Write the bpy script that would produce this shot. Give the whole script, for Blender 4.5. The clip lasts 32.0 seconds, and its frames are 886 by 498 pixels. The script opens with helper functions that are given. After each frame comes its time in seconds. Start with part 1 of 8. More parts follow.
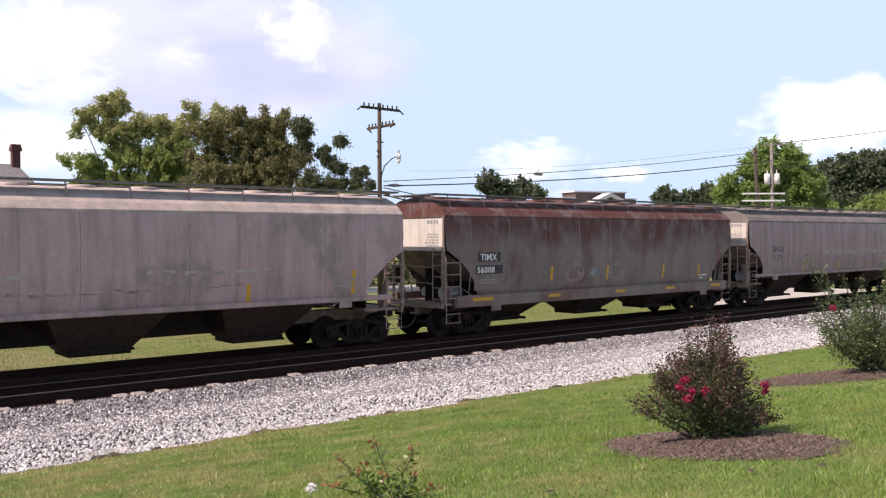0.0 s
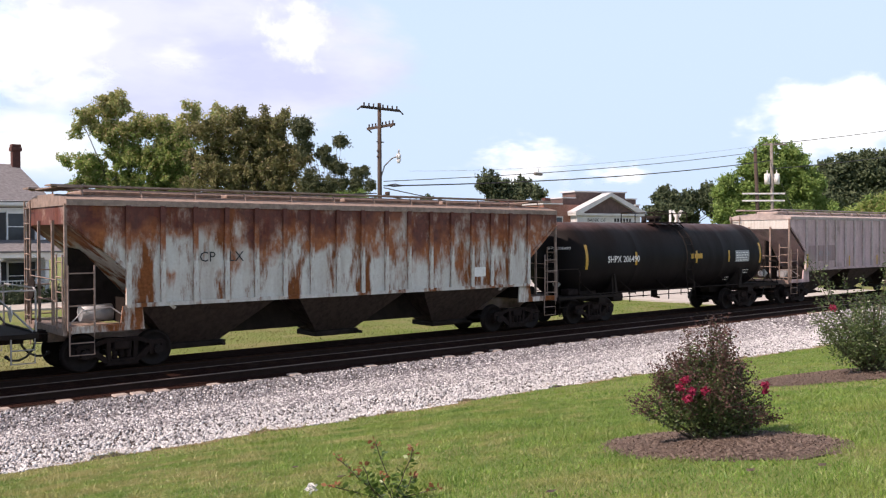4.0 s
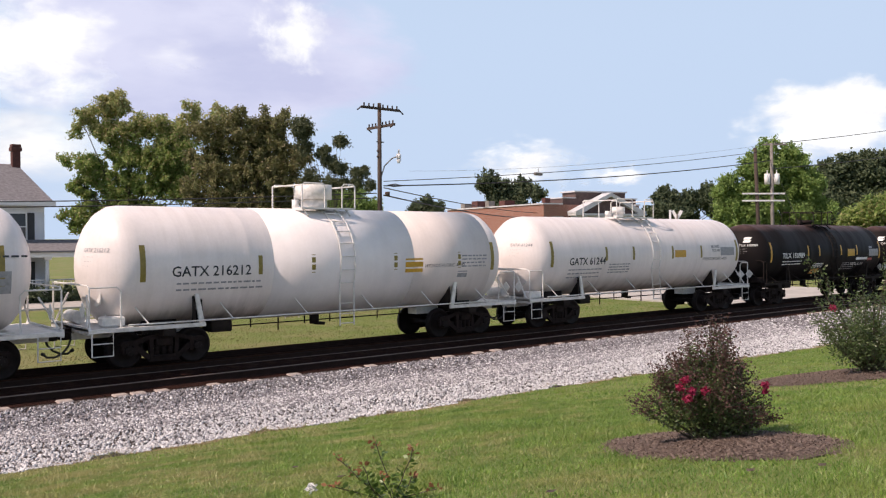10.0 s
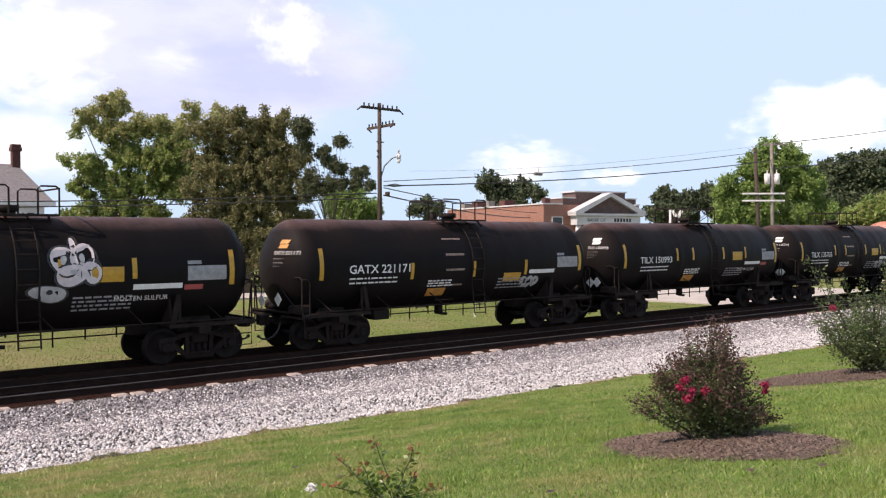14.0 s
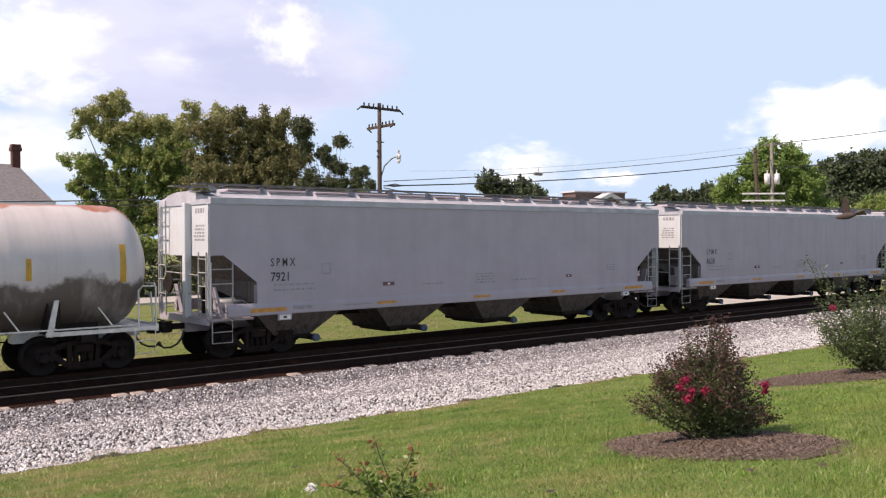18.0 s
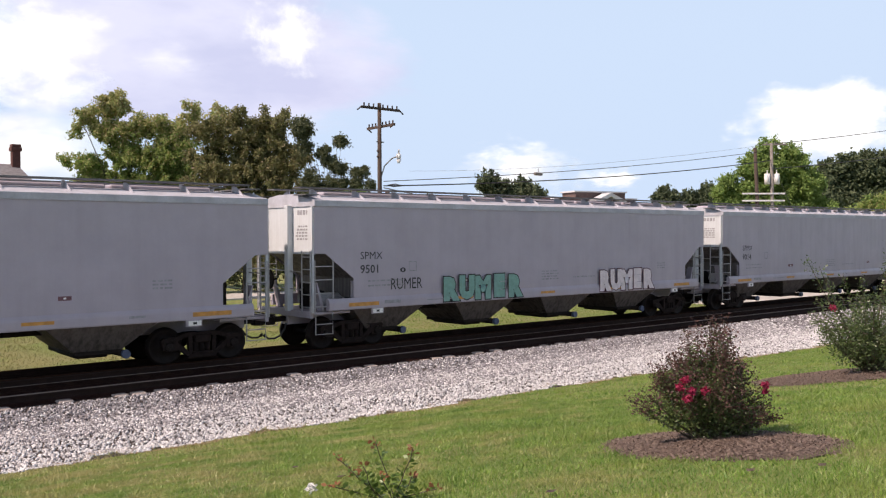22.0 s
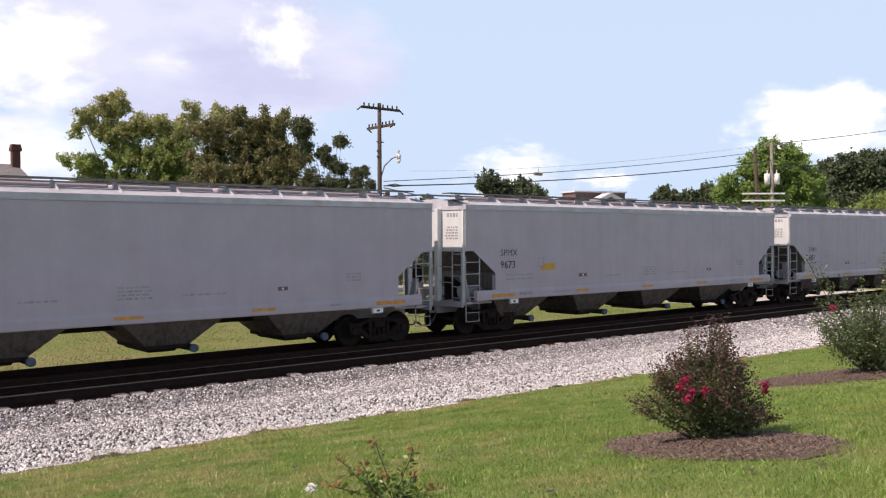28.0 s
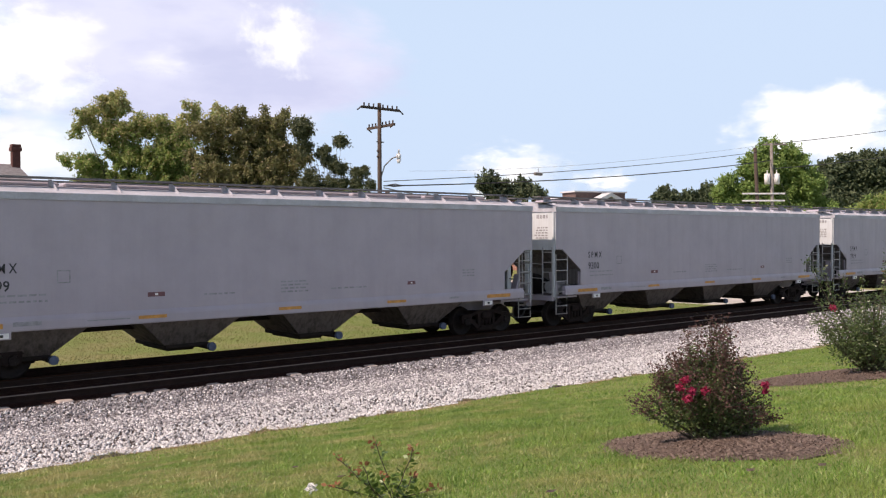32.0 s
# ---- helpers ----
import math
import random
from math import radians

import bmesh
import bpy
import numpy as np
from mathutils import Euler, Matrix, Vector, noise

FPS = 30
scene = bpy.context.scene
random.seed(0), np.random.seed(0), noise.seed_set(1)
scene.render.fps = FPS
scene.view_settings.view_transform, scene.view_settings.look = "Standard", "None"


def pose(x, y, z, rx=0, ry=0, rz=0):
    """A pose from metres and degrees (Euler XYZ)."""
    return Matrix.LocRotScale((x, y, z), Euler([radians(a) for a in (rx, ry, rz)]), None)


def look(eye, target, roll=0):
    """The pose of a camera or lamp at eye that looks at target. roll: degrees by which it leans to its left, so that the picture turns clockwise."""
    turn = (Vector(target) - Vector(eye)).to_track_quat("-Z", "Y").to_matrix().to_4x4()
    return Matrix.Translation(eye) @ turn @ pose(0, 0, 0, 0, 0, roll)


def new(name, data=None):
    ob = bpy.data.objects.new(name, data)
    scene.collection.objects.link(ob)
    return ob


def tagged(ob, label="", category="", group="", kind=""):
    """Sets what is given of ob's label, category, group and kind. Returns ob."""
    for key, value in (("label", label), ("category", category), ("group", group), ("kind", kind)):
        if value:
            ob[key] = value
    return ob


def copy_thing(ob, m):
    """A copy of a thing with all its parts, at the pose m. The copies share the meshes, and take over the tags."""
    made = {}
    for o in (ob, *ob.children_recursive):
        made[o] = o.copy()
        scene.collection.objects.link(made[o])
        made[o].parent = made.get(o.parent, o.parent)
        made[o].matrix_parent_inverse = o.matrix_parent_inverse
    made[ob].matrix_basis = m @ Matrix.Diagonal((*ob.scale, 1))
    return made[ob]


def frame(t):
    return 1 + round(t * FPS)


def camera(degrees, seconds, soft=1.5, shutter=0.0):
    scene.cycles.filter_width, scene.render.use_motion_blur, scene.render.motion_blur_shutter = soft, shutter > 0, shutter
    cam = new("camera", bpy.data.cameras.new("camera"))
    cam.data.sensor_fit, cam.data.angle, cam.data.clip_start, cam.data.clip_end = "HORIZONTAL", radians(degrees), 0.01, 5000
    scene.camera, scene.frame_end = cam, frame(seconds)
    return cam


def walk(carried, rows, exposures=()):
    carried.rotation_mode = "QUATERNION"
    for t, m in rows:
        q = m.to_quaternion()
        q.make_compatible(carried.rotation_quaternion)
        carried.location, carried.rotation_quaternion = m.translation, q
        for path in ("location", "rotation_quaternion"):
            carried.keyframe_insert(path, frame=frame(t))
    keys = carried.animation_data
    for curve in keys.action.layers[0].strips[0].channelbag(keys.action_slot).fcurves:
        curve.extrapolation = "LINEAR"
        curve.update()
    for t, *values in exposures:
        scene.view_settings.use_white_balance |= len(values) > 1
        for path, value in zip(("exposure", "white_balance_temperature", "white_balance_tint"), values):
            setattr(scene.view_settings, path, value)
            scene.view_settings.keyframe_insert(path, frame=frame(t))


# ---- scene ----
# The track runs along x (train runs towards -x), its centre line at y = 0, rail heads at z = 0.
# ---- camera: it stands still ----
EYE = (0.0, -22.557, 3.228)
cam = camera(53.155, 32.0, soft=1.2)
AIM = look(EYE, (EYE[0] + 10 * math.cos(0.8698) * math.cos(0.0138), EYE[1] + 10 * math.sin(0.8698) * math.cos(0.0138), EYE[2] - 10 * math.sin(0.0138)), -0.19)
walk(cam, [(0.0, AIM), (32.0, AIM)], exposures=[(0.0, 0.26, 7700, 27), (7.6, 0.26, 7700, 27), (9.0, 0.07, 7700, 27), (11.0, -0.02, 7700, 27), (12.6, 0.24, 7700, 27), (16.5, 0.22, 7800, 27), (18.5, 0.14, 7900, 27), (32.0, 0.14, 7900, 27)])

# ---- light ----
SUN_AZ, SUN_EL = 167.2, 48.0   # degrees: where the sun stands, from +x towards +y
world = bpy.data.worlds.new("world")
scene.world = world
world.use_nodes = True
wn = world.node_tree
sky = wn.nodes.new("ShaderNodeTexSky")
sky.sky_type, sky.sun_disc = "NISHITA", False
sky.sun_elevation, sky.sun_rotation = radians(SUN_EL), radians(90 - SUN_AZ)
sky.altitude, sky.air_density, sky.dust_density, sky.ozone_density = 50, 1.0, 1.2, 1.0
wn.nodes["Background"].inputs["Strength"].default_value = 0.075
# thin bright summer haze low over the horizon, all the way round
wtc = wn.nodes.new("ShaderNodeTexCoord")
wsep = wn.nodes.new("ShaderNodeSeparateXYZ")
wn.links.new(wtc.outputs["Generated"], wsep.inputs[0])
wmr = wn.nodes.new("ShaderNodeMapRange")
wmr.interpolation_type = "SMOOTHSTEP"
wmr.inputs["From Min"].default_value, wmr.inputs["From Max"].default_value = 0.95, 0.20
wmr.inputs["To Min"].default_value, wmr.inputs["To Max"].default_value = 0.0, 1.0
wn.links.new(wsep.outputs["Z"], wmr.inputs["Value"])
wmix = wn.nodes.new("ShaderNodeMix")
wmix.data_type = "RGBA"
wmix.inputs["B"].default_value = (6.2, 9.7, 13.5, 1)
wn.links.new(wmr.outputs["Result"], wmix.inputs["Factor"])
wn.links.new(sky.outputs[0], wmix.inputs["A"])
wn.links.new(wmix.outputs["Result"], wn.nodes["Background"].inputs[0])
sun = new("sun", bpy.data.lights.new("sun", "SUN"))
sun.data.energy, sun.data.angle, sun.data.color = 4.5, radians(0.5), (1.0, 0.965, 0.90)
sun_dir = Vector((math.cos(radians(SUN_AZ)) * math.cos(radians(SUN_EL)), math.sin(radians(SUN_AZ)) * math.cos(radians(SUN_EL)), math.sin(radians(SUN_EL))))
sun.matrix_world = look(sun_dir * 100, (0, 0, 0))
# ---- mesh helpers ----
def box(bm, x0, x1, y0, y1, z0, z1):
    v = [bm.verts.new((x, y, z)) for x in (x0, x1) for y in (y0, y1) for z in (z0, z1)]
    for f in ((0, 1, 3, 2), (4, 6, 7, 5), (0, 4, 5, 1), (2, 3, 7, 6), (0, 2, 6, 4), (1, 5, 7, 3)):
        bm.faces.new([v[i] for i in f])


def bevbox(bm, x0, x1, y0, y1, z0, z1, b=0.02):
    """A box whose edges are cut off by b."""
    t = bmesh.new()
    box(t, x0, x1, y0, y1, z0, z1)
    bmesh.ops.bevel(t, geom=t.edges[:], offset=b, segments=1, affect="EDGES")
    merge(bm, t)


def merge(bm, t, m=None):
    if m is not None:
        bmesh.ops.transform(t, matrix=m, verts=t.verts)
    me = bpy.data.meshes.new("tmp")
    t.to_mesh(me)
    t.free()
    bm.from_mesh(me)
    bpy.data.meshes.remove(me)


def rod(bm, a, b, r, seg=6, r2=None, caps=True):
    a, b = Vector(a), Vector(b)
    d = (b - a)
    q = d.to_track_quat("Z", "Y").to_matrix()
    rings = []
    for p, rr in ((a, r), (b, r if r2 is None else r2)):
        rings.append([bm.verts.new(p + q @ Vector((rr * math.cos(2 * math.pi * i / seg), rr * math.sin(2 * math.pi * i / seg), 0))) for i in range(seg)])
    for i in range(seg):
        f = bm.faces.new((rings[0][i], rings[0][(i + 1) % seg], rings[1][(i + 1) % seg], rings[1][i]))
        f.smooth = seg > 6
    if caps:
        bm.faces.new(rings[0][::-1])
        bm.faces.new(rings[1])


def pipe(bm, pts, r, seg=6):
    """One bent tube through the points."""
    pts = [Vector(p) for p in pts]
    rings = []
    for i, p in enumerate(pts):
        d = (pts[min(i + 1, len(pts) - 1)] - pts[max(i - 1, 0)]).normalized()
        up = Vector((0.31, 0.17, 0.93)) if abs(d.z) < 0.9 else Vector((1, 0.1, 0))
        u = d.cross(up).normalized()
        w = d.cross(u)
        rings.append([bm.verts.new(p + (u * math.cos(2 * math.pi * k / seg) + w * math.sin(2 * math.pi * k / seg)) * r) for k in range(seg)])
    for a, b in zip(rings, rings[1:]):
        for k in range(seg):
            bm.faces.new((a[k], a[(k + 1) % seg], b[(k + 1) % seg], b[k]))
    bm.faces.new(rings[0][::-1])
    bm.faces.new(rings[-1])


def lathe(bm, profile, axis_x=True, seg=32, centre=(0, 0, 0), smooth=True):
    """Turns (along, radius) round the x axis (or z axis)."""
    rings = []
    for a, r in profile:
        ring = []
        for i in range(seg):
            t = 2 * math.pi * i / seg
            c, s = r * math.cos(t), r * math.sin(t)
            ring.append(bm.verts.new(((a + centre[0], c + centre[1], s + centre[2]) if axis_x else (c + centre[0], s + centre[1], a + centre[2]))))
        rings.append(ring)
    for r0, r1 in zip(rings, rings[1:]):
        for i in range(seg):
            f = bm.faces.new((r0[i], r0[(i + 1) % seg], r1[(i + 1) % seg], r1[i]))
            f.smooth = smooth
    bm.faces.new(rings[0][::-1])
    bm.faces.new(rings[-1])
    bmesh.ops.recalc_face_normals(bm, faces=bm.faces[:])


def prism(bm, pts, lo, hi, axis="y"):
    """A flat outline (two coordinates a point) drawn out from lo to hi along one axis."""
    def at(p, d):
        return {"y": (p[0], d, p[1]), "x": (d, p[0], p[1]), "z": (p[0], p[1], d)}[axis]
    a = [bm.verts.new(at(p, lo)) for p in pts]
    b = [bm.verts.new(at(p, hi)) for p in pts]
    n = len(pts)
    for i in range(n):
        bm.faces.new((a[i], a[(i + 1) % n], b[(i + 1) % n], b[i]))
    bm.faces.new(a[::-1])
    bm.faces.new(b)
    bmesh.ops.recalc_face_normals(bm, faces=bm.faces[:])


def mesh(name, bm, mat):
    me = bpy.data.meshes.new(name)
    bm.to_mesh(me)
    bm.free()
    me.materials.append(mat)
    return me


def part(name, bm, mat, parent, label="", at=None):
    """bm (or a mesh already made) as one object under parent."""
    me = mesh(name, bm, mat) if isinstance(bm, bmesh.types.BMesh) else bm
    ob = new(name, me)
    ob.parent = parent
    if at is not None:
        ob.matrix_basis = at
    return tagged(ob, label)


def thing(name, label, category, group="", at=None, kind=""):
    ob = new(name)
    ob.empty_display_size = 0.3
    if at is not None:
        ob.matrix_basis = at
    return tagged(ob, label, category, group, kind)


def solid(name, bm, mat, label, category="", group="", kind="", at=None):
    ob = new(name, mesh(name, bm, mat))
    if at is not None:
        ob.matrix_basis = at
    return tagged(ob, label, category, group, kind)


def lettering(name, words, size, mat, parent, at, label="", wide=1.0, depth=0.0):
    """Painted words as a thin mesh; at: pose of the lower left corner, words run along its x, up its y."""
    cu = bpy.data.curves.new("w", "FONT")
    cu.body, cu.size, cu.resolution_u, cu.extrude = words, size, 2, depth
    ob = bpy.data.objects.new("w", cu)
    me = bpy.data.meshes.new_from_object(ob)
    bpy.data.objects.remove(ob)
    bpy.data.curves.remove(cu)
    me.name = name
    me.materials.clear()
    me.materials.append(mat)
    me.transform(Matrix.Diagonal((wide, 1, 1, 1)))
    o = new(name, me)
    o.parent = parent
    o.matrix_basis = at
    return tagged(o, label)
# ---- materials ----
def nodes(name):
    m = bpy.data.materials.new(name)
    m.use_nodes = True
    nt = m.node_tree
    return m, nt, nt.nodes["Principled BSDF"]


def nd(nt, kind, **kw):
    n = nt.nodes.new(kind)
    for k, v in kw.items():
        n.inputs[k].default_value = v
    return n


def coords(nt, scale=(1, 1, 1), what="Object", loc=(0, 0, 0), per_object=False):
    tc = nt.nodes.new("ShaderNodeTexCoord")
    mp = nd(nt, "ShaderNodeMapping", Scale=scale, Location=loc)
    nt.links.new(tc.outputs[what], mp.inputs["Vector"])
    if per_object:
        oi = nt.nodes.new("ShaderNodeObjectInfo")
        mul = nt.nodes.new("ShaderNodeVectorMath")
        mul.operation = "SCALE"
        mul.inputs[0].default_value = (37, 53, 91)
        nt.links.new(oi.outputs["Random"], mul.inputs["Scale"])
        nt.links.new(mul.outputs[0], mp.inputs["Location"])
    return mp.outputs["Vector"]


def noise_fac(nt, vec, scale, detail=5, rough=0.6, lo=0.4, hi=0.6, dist=0.0):
    n = nd(nt, "ShaderNodeTexNoise", Scale=scale, Detail=detail, Roughness=rough, Distortion=dist)
    nt.links.new(vec, n.inputs["Vector"])
    r = nt.nodes.new("ShaderNodeMapRange")
    r.inputs["From Min"].default_value, r.inputs["From Max"].default_value = lo, hi
    nt.links.new(n.outputs["Fac"], r.inputs["Value"])
    return r.outputs["Result"]


def mix(nt, fac, a, b, mode="MIX"):
    m = nt.nodes.new("ShaderNodeMix")
    m.data_type, m.blend_type = "RGBA", mode
    for sock, val in ((m.inputs["Factor"], fac), (m.inputs["A"], a), (m.inputs["B"], b)):
        if isinstance(val, (int, float)):
            sock.default_value = val
        elif isinstance(val, tuple):
            sock.default_value = (*val[:3], 1)
        else:
            nt.links.new(val, sock)
    return m.outputs["Result"]


def math_node(nt, op, a, b=0.0):
    n = nt.nodes.new("ShaderNodeMath")
    n.operation = op
    for i, v in enumerate((a, b)):
        if isinstance(v, (int, float)):
            n.inputs[i].default_value = v
        else:
            nt.links.new(v, n.inputs[i])
    return n.outputs[0]


def bump(nt, bsdf, height, strength=0.3, distance=0.02):
    b = nd(nt, "ShaderNodeBump", Strength=strength, Distance=distance)
    nt.links.new(height, b.inputs["Height"])
    nt.links.new(b.outputs[0], bsdf.inputs["Normal"])


def plain(name, col, rough=0.6, metal=0.0, var=0.25, scale=4.0, per_object=False, relief=0.0, spec=0.5):
    """A surface of one colour with grain at two scales."""
    m, nt, b = nodes(name)
    v = coords(nt, per_object=per_object)
    big = noise_fac(nt, v, scale, 4, 0.6, 0.3, 0.7)
    fine = noise_fac(nt, v, scale * 11, 3, 0.6, 0.3, 0.7)
    c = mix(nt, big, tuple(x * (1 - var) for x in col), tuple(min(1, x * (1 + var)) for x in col))
    c = mix(nt, math_node(nt, "MULTIPLY", fine, 0.35), c, tuple(x * (1 - 1.6 * var) if var < 0.6 else x * 0.1 for x in col))
    nt.links.new(c, b.inputs["Base Color"])
    b.inputs["Roughness"].default_value, b.inputs["Metallic"].default_value = rough, metal
    b.inputs["Specular IOR Level"].default_value = spec
    if relief:
        bump(nt, b, fine, relief)
    return m


def paint(name, col, dirt=(0.12, 0.10, 0.085), dirt_amount=0.35, rust=None, rust_lo=0.62, rough=0.5, streak=(9, 9, 0.5), second=None, second_lo=0.5, low_dirt=0.0, rust_scale=1.0, low=(2.6, 1.0), spec=0.35):
    """Painted steel: streaks of dirt that run down, patches of a second tone and of rust, in the space of the car."""
    m, nt, b = nodes(name)
    v = coords(nt, streak)
    st = noise_fac(nt, v, 1.0, 6, 0.65, 0.42, 0.75)
    v2 = coords(nt, (1, 1, 1))
    blot = noise_fac(nt, v2, 0.9, 5, 0.6, 0.35, 0.7)
    fine = noise_fac(nt, v2, 14, 4, 0.7, 0.35, 0.75)
    c = mix(nt, blot, col, tuple(min(1, x * 1.12) for x in col))
    if second is not None:
        sv = coords(nt, (1.1 * rust_scale, 1.1, 0.8 * rust_scale), loc=(3, 1, 7))
        c = mix(nt, noise_fac(nt, sv, 0.8, 6, 0.62, second_lo, second_lo + 0.12), c, second)
    c = mix(nt, math_node(nt, "MULTIPLY", st, dirt_amount), c, dirt)
    c = mix(nt, math_node(nt, "MULTIPLY", fine, dirt_amount * 0.5), c, dirt)
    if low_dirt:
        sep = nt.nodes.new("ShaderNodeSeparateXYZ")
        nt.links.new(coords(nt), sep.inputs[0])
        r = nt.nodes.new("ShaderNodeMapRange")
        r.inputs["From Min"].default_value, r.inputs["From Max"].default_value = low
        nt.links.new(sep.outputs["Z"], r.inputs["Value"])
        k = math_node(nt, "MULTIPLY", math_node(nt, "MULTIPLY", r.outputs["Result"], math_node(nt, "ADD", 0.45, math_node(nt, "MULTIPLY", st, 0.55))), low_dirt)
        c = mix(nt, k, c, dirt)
    rr = None
    if rust is not None:
        rv = coords(nt, (2.2 * rust_scale, 2.2, 0.55 * rust_scale), loc=(11, 5, 2))
        rr = noise_fac(nt, rv, 1.0, 8, 0.68, rust_lo, rust_lo + 0.1)
        rc = mix(nt, fine, rust, tuple(x * 0.45 for x in rust))
        c = mix(nt, rr, c, rc)
    nt.links.new(c, b.inputs["Base Color"])
    ro = nt.nodes.new("ShaderNodeMapRange")
    ro.inputs["To Min"].default_value, ro.inputs["To Max"].default_value = rough - 0.08, min(1, rough + 0.3)
    nt.links.new(st if rr is None else rr, ro.inputs["Value"])
    nt.links.new(ro.outputs["Result"], b.inputs["Roughness"])
    b.inputs["Specular IOR Level"].default_value = spec
    bump(nt, b, blot, 0.12, 0.03)
    return m


M_SPMX = paint("light_grey_paint", (0.383, 0.346, 0.396), dirt=(0.26, 0.237, 0.25), dirt_amount=0.14, rough=0.42, streak=(3, 3, 0.25), low_dirt=0.15)
M_DARK = plain("grimy_black_steel", (0.024, 0.018, 0.016), 0.8, 0.0, 0.4, 3, spec=0.15)
M_TRUCK = plain("rusty_cast_steel", (0.024, 0.016, 0.015), 0.85, 0.0, 0.45, 5, relief=0.3, spec=0.15)
M_WHEEL = plain("wheel_steel", (0.017, 0.012, 0.012), 0.6, 0.2, 0.4, 6, spec=0.2)
M_BAY = paint("grimy_bay_steel", (0.058, 0.040, 0.034), dirt=(0.020, 0.013, 0.011), dirt_amount=0.7, rough=0.65)
# Grimy bays darken towards the outlets; slope sheets take this tone as shade.
M_BAYG = paint("grimy_shaded_bay_grey", (0.150, 0.130, 0.124), dirt=(0.030, 0.022, 0.019), dirt_amount=0.6, rough=0.6, low_dirt=0.9, low=(1.15, 0.5))
M_PLATE = plain("pale_bluish_plate", (0.36, 0.345, 0.365), 0.7, 0, 0.25, 5)
M_STENCIL = plain("faded_dark_blue_stencil", (0.10, 0.105, 0.135), 0.6, 0, 0.4, 9)
M_WHITE = plain("white_stencil", (0.80, 0.80, 0.78), 0.55, 0, 0.12, 9)
M_BLACK = plain("black_stencil", (0.03, 0.03, 0.035), 0.55, 0, 0.3, 9)
M_YELLOW = plain("yellow_reflector", (0.58, 0.31, 0.03), 0.4, 0, 0.2, 9)
M_GREYLET = plain("faded_stencil", (0.30, 0.30, 0.32), 0.6, 0, 0.3, 9)
M_TANKW = paint("white_tank_paint", (0.765, 0.705, 0.685), dirt=(0.36, 0.31, 0.28), dirt_amount=0.2, rough=0.36, streak=(4, 0.3, 0.3), low_dirt=0.7, low=(1.75, 1.0))
M_TANKB = paint("black_tank_paint", (0.0075, 0.0065, 0.007), dirt=(0.022, 0.015, 0.014), dirt_amount=0.3, rough=0.55, streak=(1.2, 0.3, 0.3), spec=0.10)
M_TANKCLEAN = paint("clean_white_paint", (0.800, 0.755, 0.745), dirt=(0.40, 0.36, 0.34), dirt_amount=0.12, rough=0.36, streak=(2, 0.3, 0.3), low_dirt=0.5, low=(1.75, 1.0))
M_TANKDULL = paint("dull_white_paint", (0.680, 0.615, 0.585), dirt=(0.36, 0.31, 0.28), dirt_amount=0.2, rough=0.4, streak=(2, 0.3, 0.3), low_dirt=0.6, low=(1.75, 1.0))
P_GREY = paint("weathered_grey_paint", (0.462, 0.320, 0.323), dirt=(0.16, 0.115, 0.10), dirt_amount=0.5, rough=0.55, low_dirt=0.4, second=(0.30, 0.245, 0.23), second_lo=0.52, streak=(4, 4, 0.4))
P_TAUPE = paint("taupe_grey_paint", (0.377, 0.257, 0.262), dirt=(0.14, 0.10, 0.085), dirt_amount=0.55, streak=(4, 4, 0.4), rough=0.55, low_dirt=0.35, second=(0.37, 0.33, 0.30), second_lo=0.55)
P_PALE = paint("pale_grey_paint", (0.475, 0.360, 0.360), dirt=(0.105, 0.080, 0.072), dirt_amount=0.75, streak=(4, 4, 0.35), rough=0.55, low_dirt=0.3, rust=(0.25, 0.13, 0.07), rust_lo=0.74)
P_REDGREY = paint("red_paint_worn_to_grey", (0.205, 0.168, 0.158), dirt=(0.10, 0.062, 0.052), dirt_amount=0.5, rough=0.6, streak=(2.2, 2.2, 0.5), second=(0.170, 0.085, 0.074), second_lo=0.53, rust_scale=0.55)
P_RUST = paint("white_paint_under_rust", (0.60, 0.60, 0.57), dirt=(0.22, 0.12, 0.07), dirt_amount=0.4, rough=0.7, rust=(0.27, 0.088, 0.030), rust_lo=0.47, rust_scale=0.8, streak=(3, 3, 0.5))
P_RIBGREY = paint("chalky_grey_paint", (0.594, 0.429, 0.441), dirt=(0.17, 0.11, 0.095), dirt_amount=0.55, rough=0.65, second=(0.35, 0.265, 0.255), second_lo=0.54, streak=(3, 3, 0.4))
P_RIBRED = paint("faded_oxide_red_paint", (0.250, 0.150, 0.135), dirt=(0.07, 0.04, 0.035), dirt_amount=0.5, rough=0.65, second=(0.40, 0.30, 0.28), second_lo=0.47, rust_scale=0.8)
P_RIBTAN = paint("tan_grey_paint", (0.414, 0.261, 0.260), dirt=(0.13, 0.085, 0.07), dirt_amount=0.65, rough=0.65, second=(0.50, 0.46, 0.44), second_lo=0.58)
# Paler than the car sides: the sun on the ends is put in.
P_ENDW = paint("sunlit_end_grey", (0.535, 0.570, 0.600), dirt=(0.34, 0.33, 0.32), dirt_amount=0.25, rough=0.5)
P_CREAM = paint("cream_end_paint", (0.62, 0.60, 0.57), dirt=(0.26, 0.19, 0.15), dirt_amount=0.5, rough=0.6)
P_TANRUST = paint("white_tank_with_rust_run_off", (0.587, 0.544, 0.543), dirt=(0.14, 0.118, 0.105), dirt_amount=0.14, rough=0.45, streak=(5, 0.35, 0.35))
M_ROOF = plain("dusty_roof_sheet", (0.448, 0.367, 0.347), 0.8, 0, 0.3, 2)
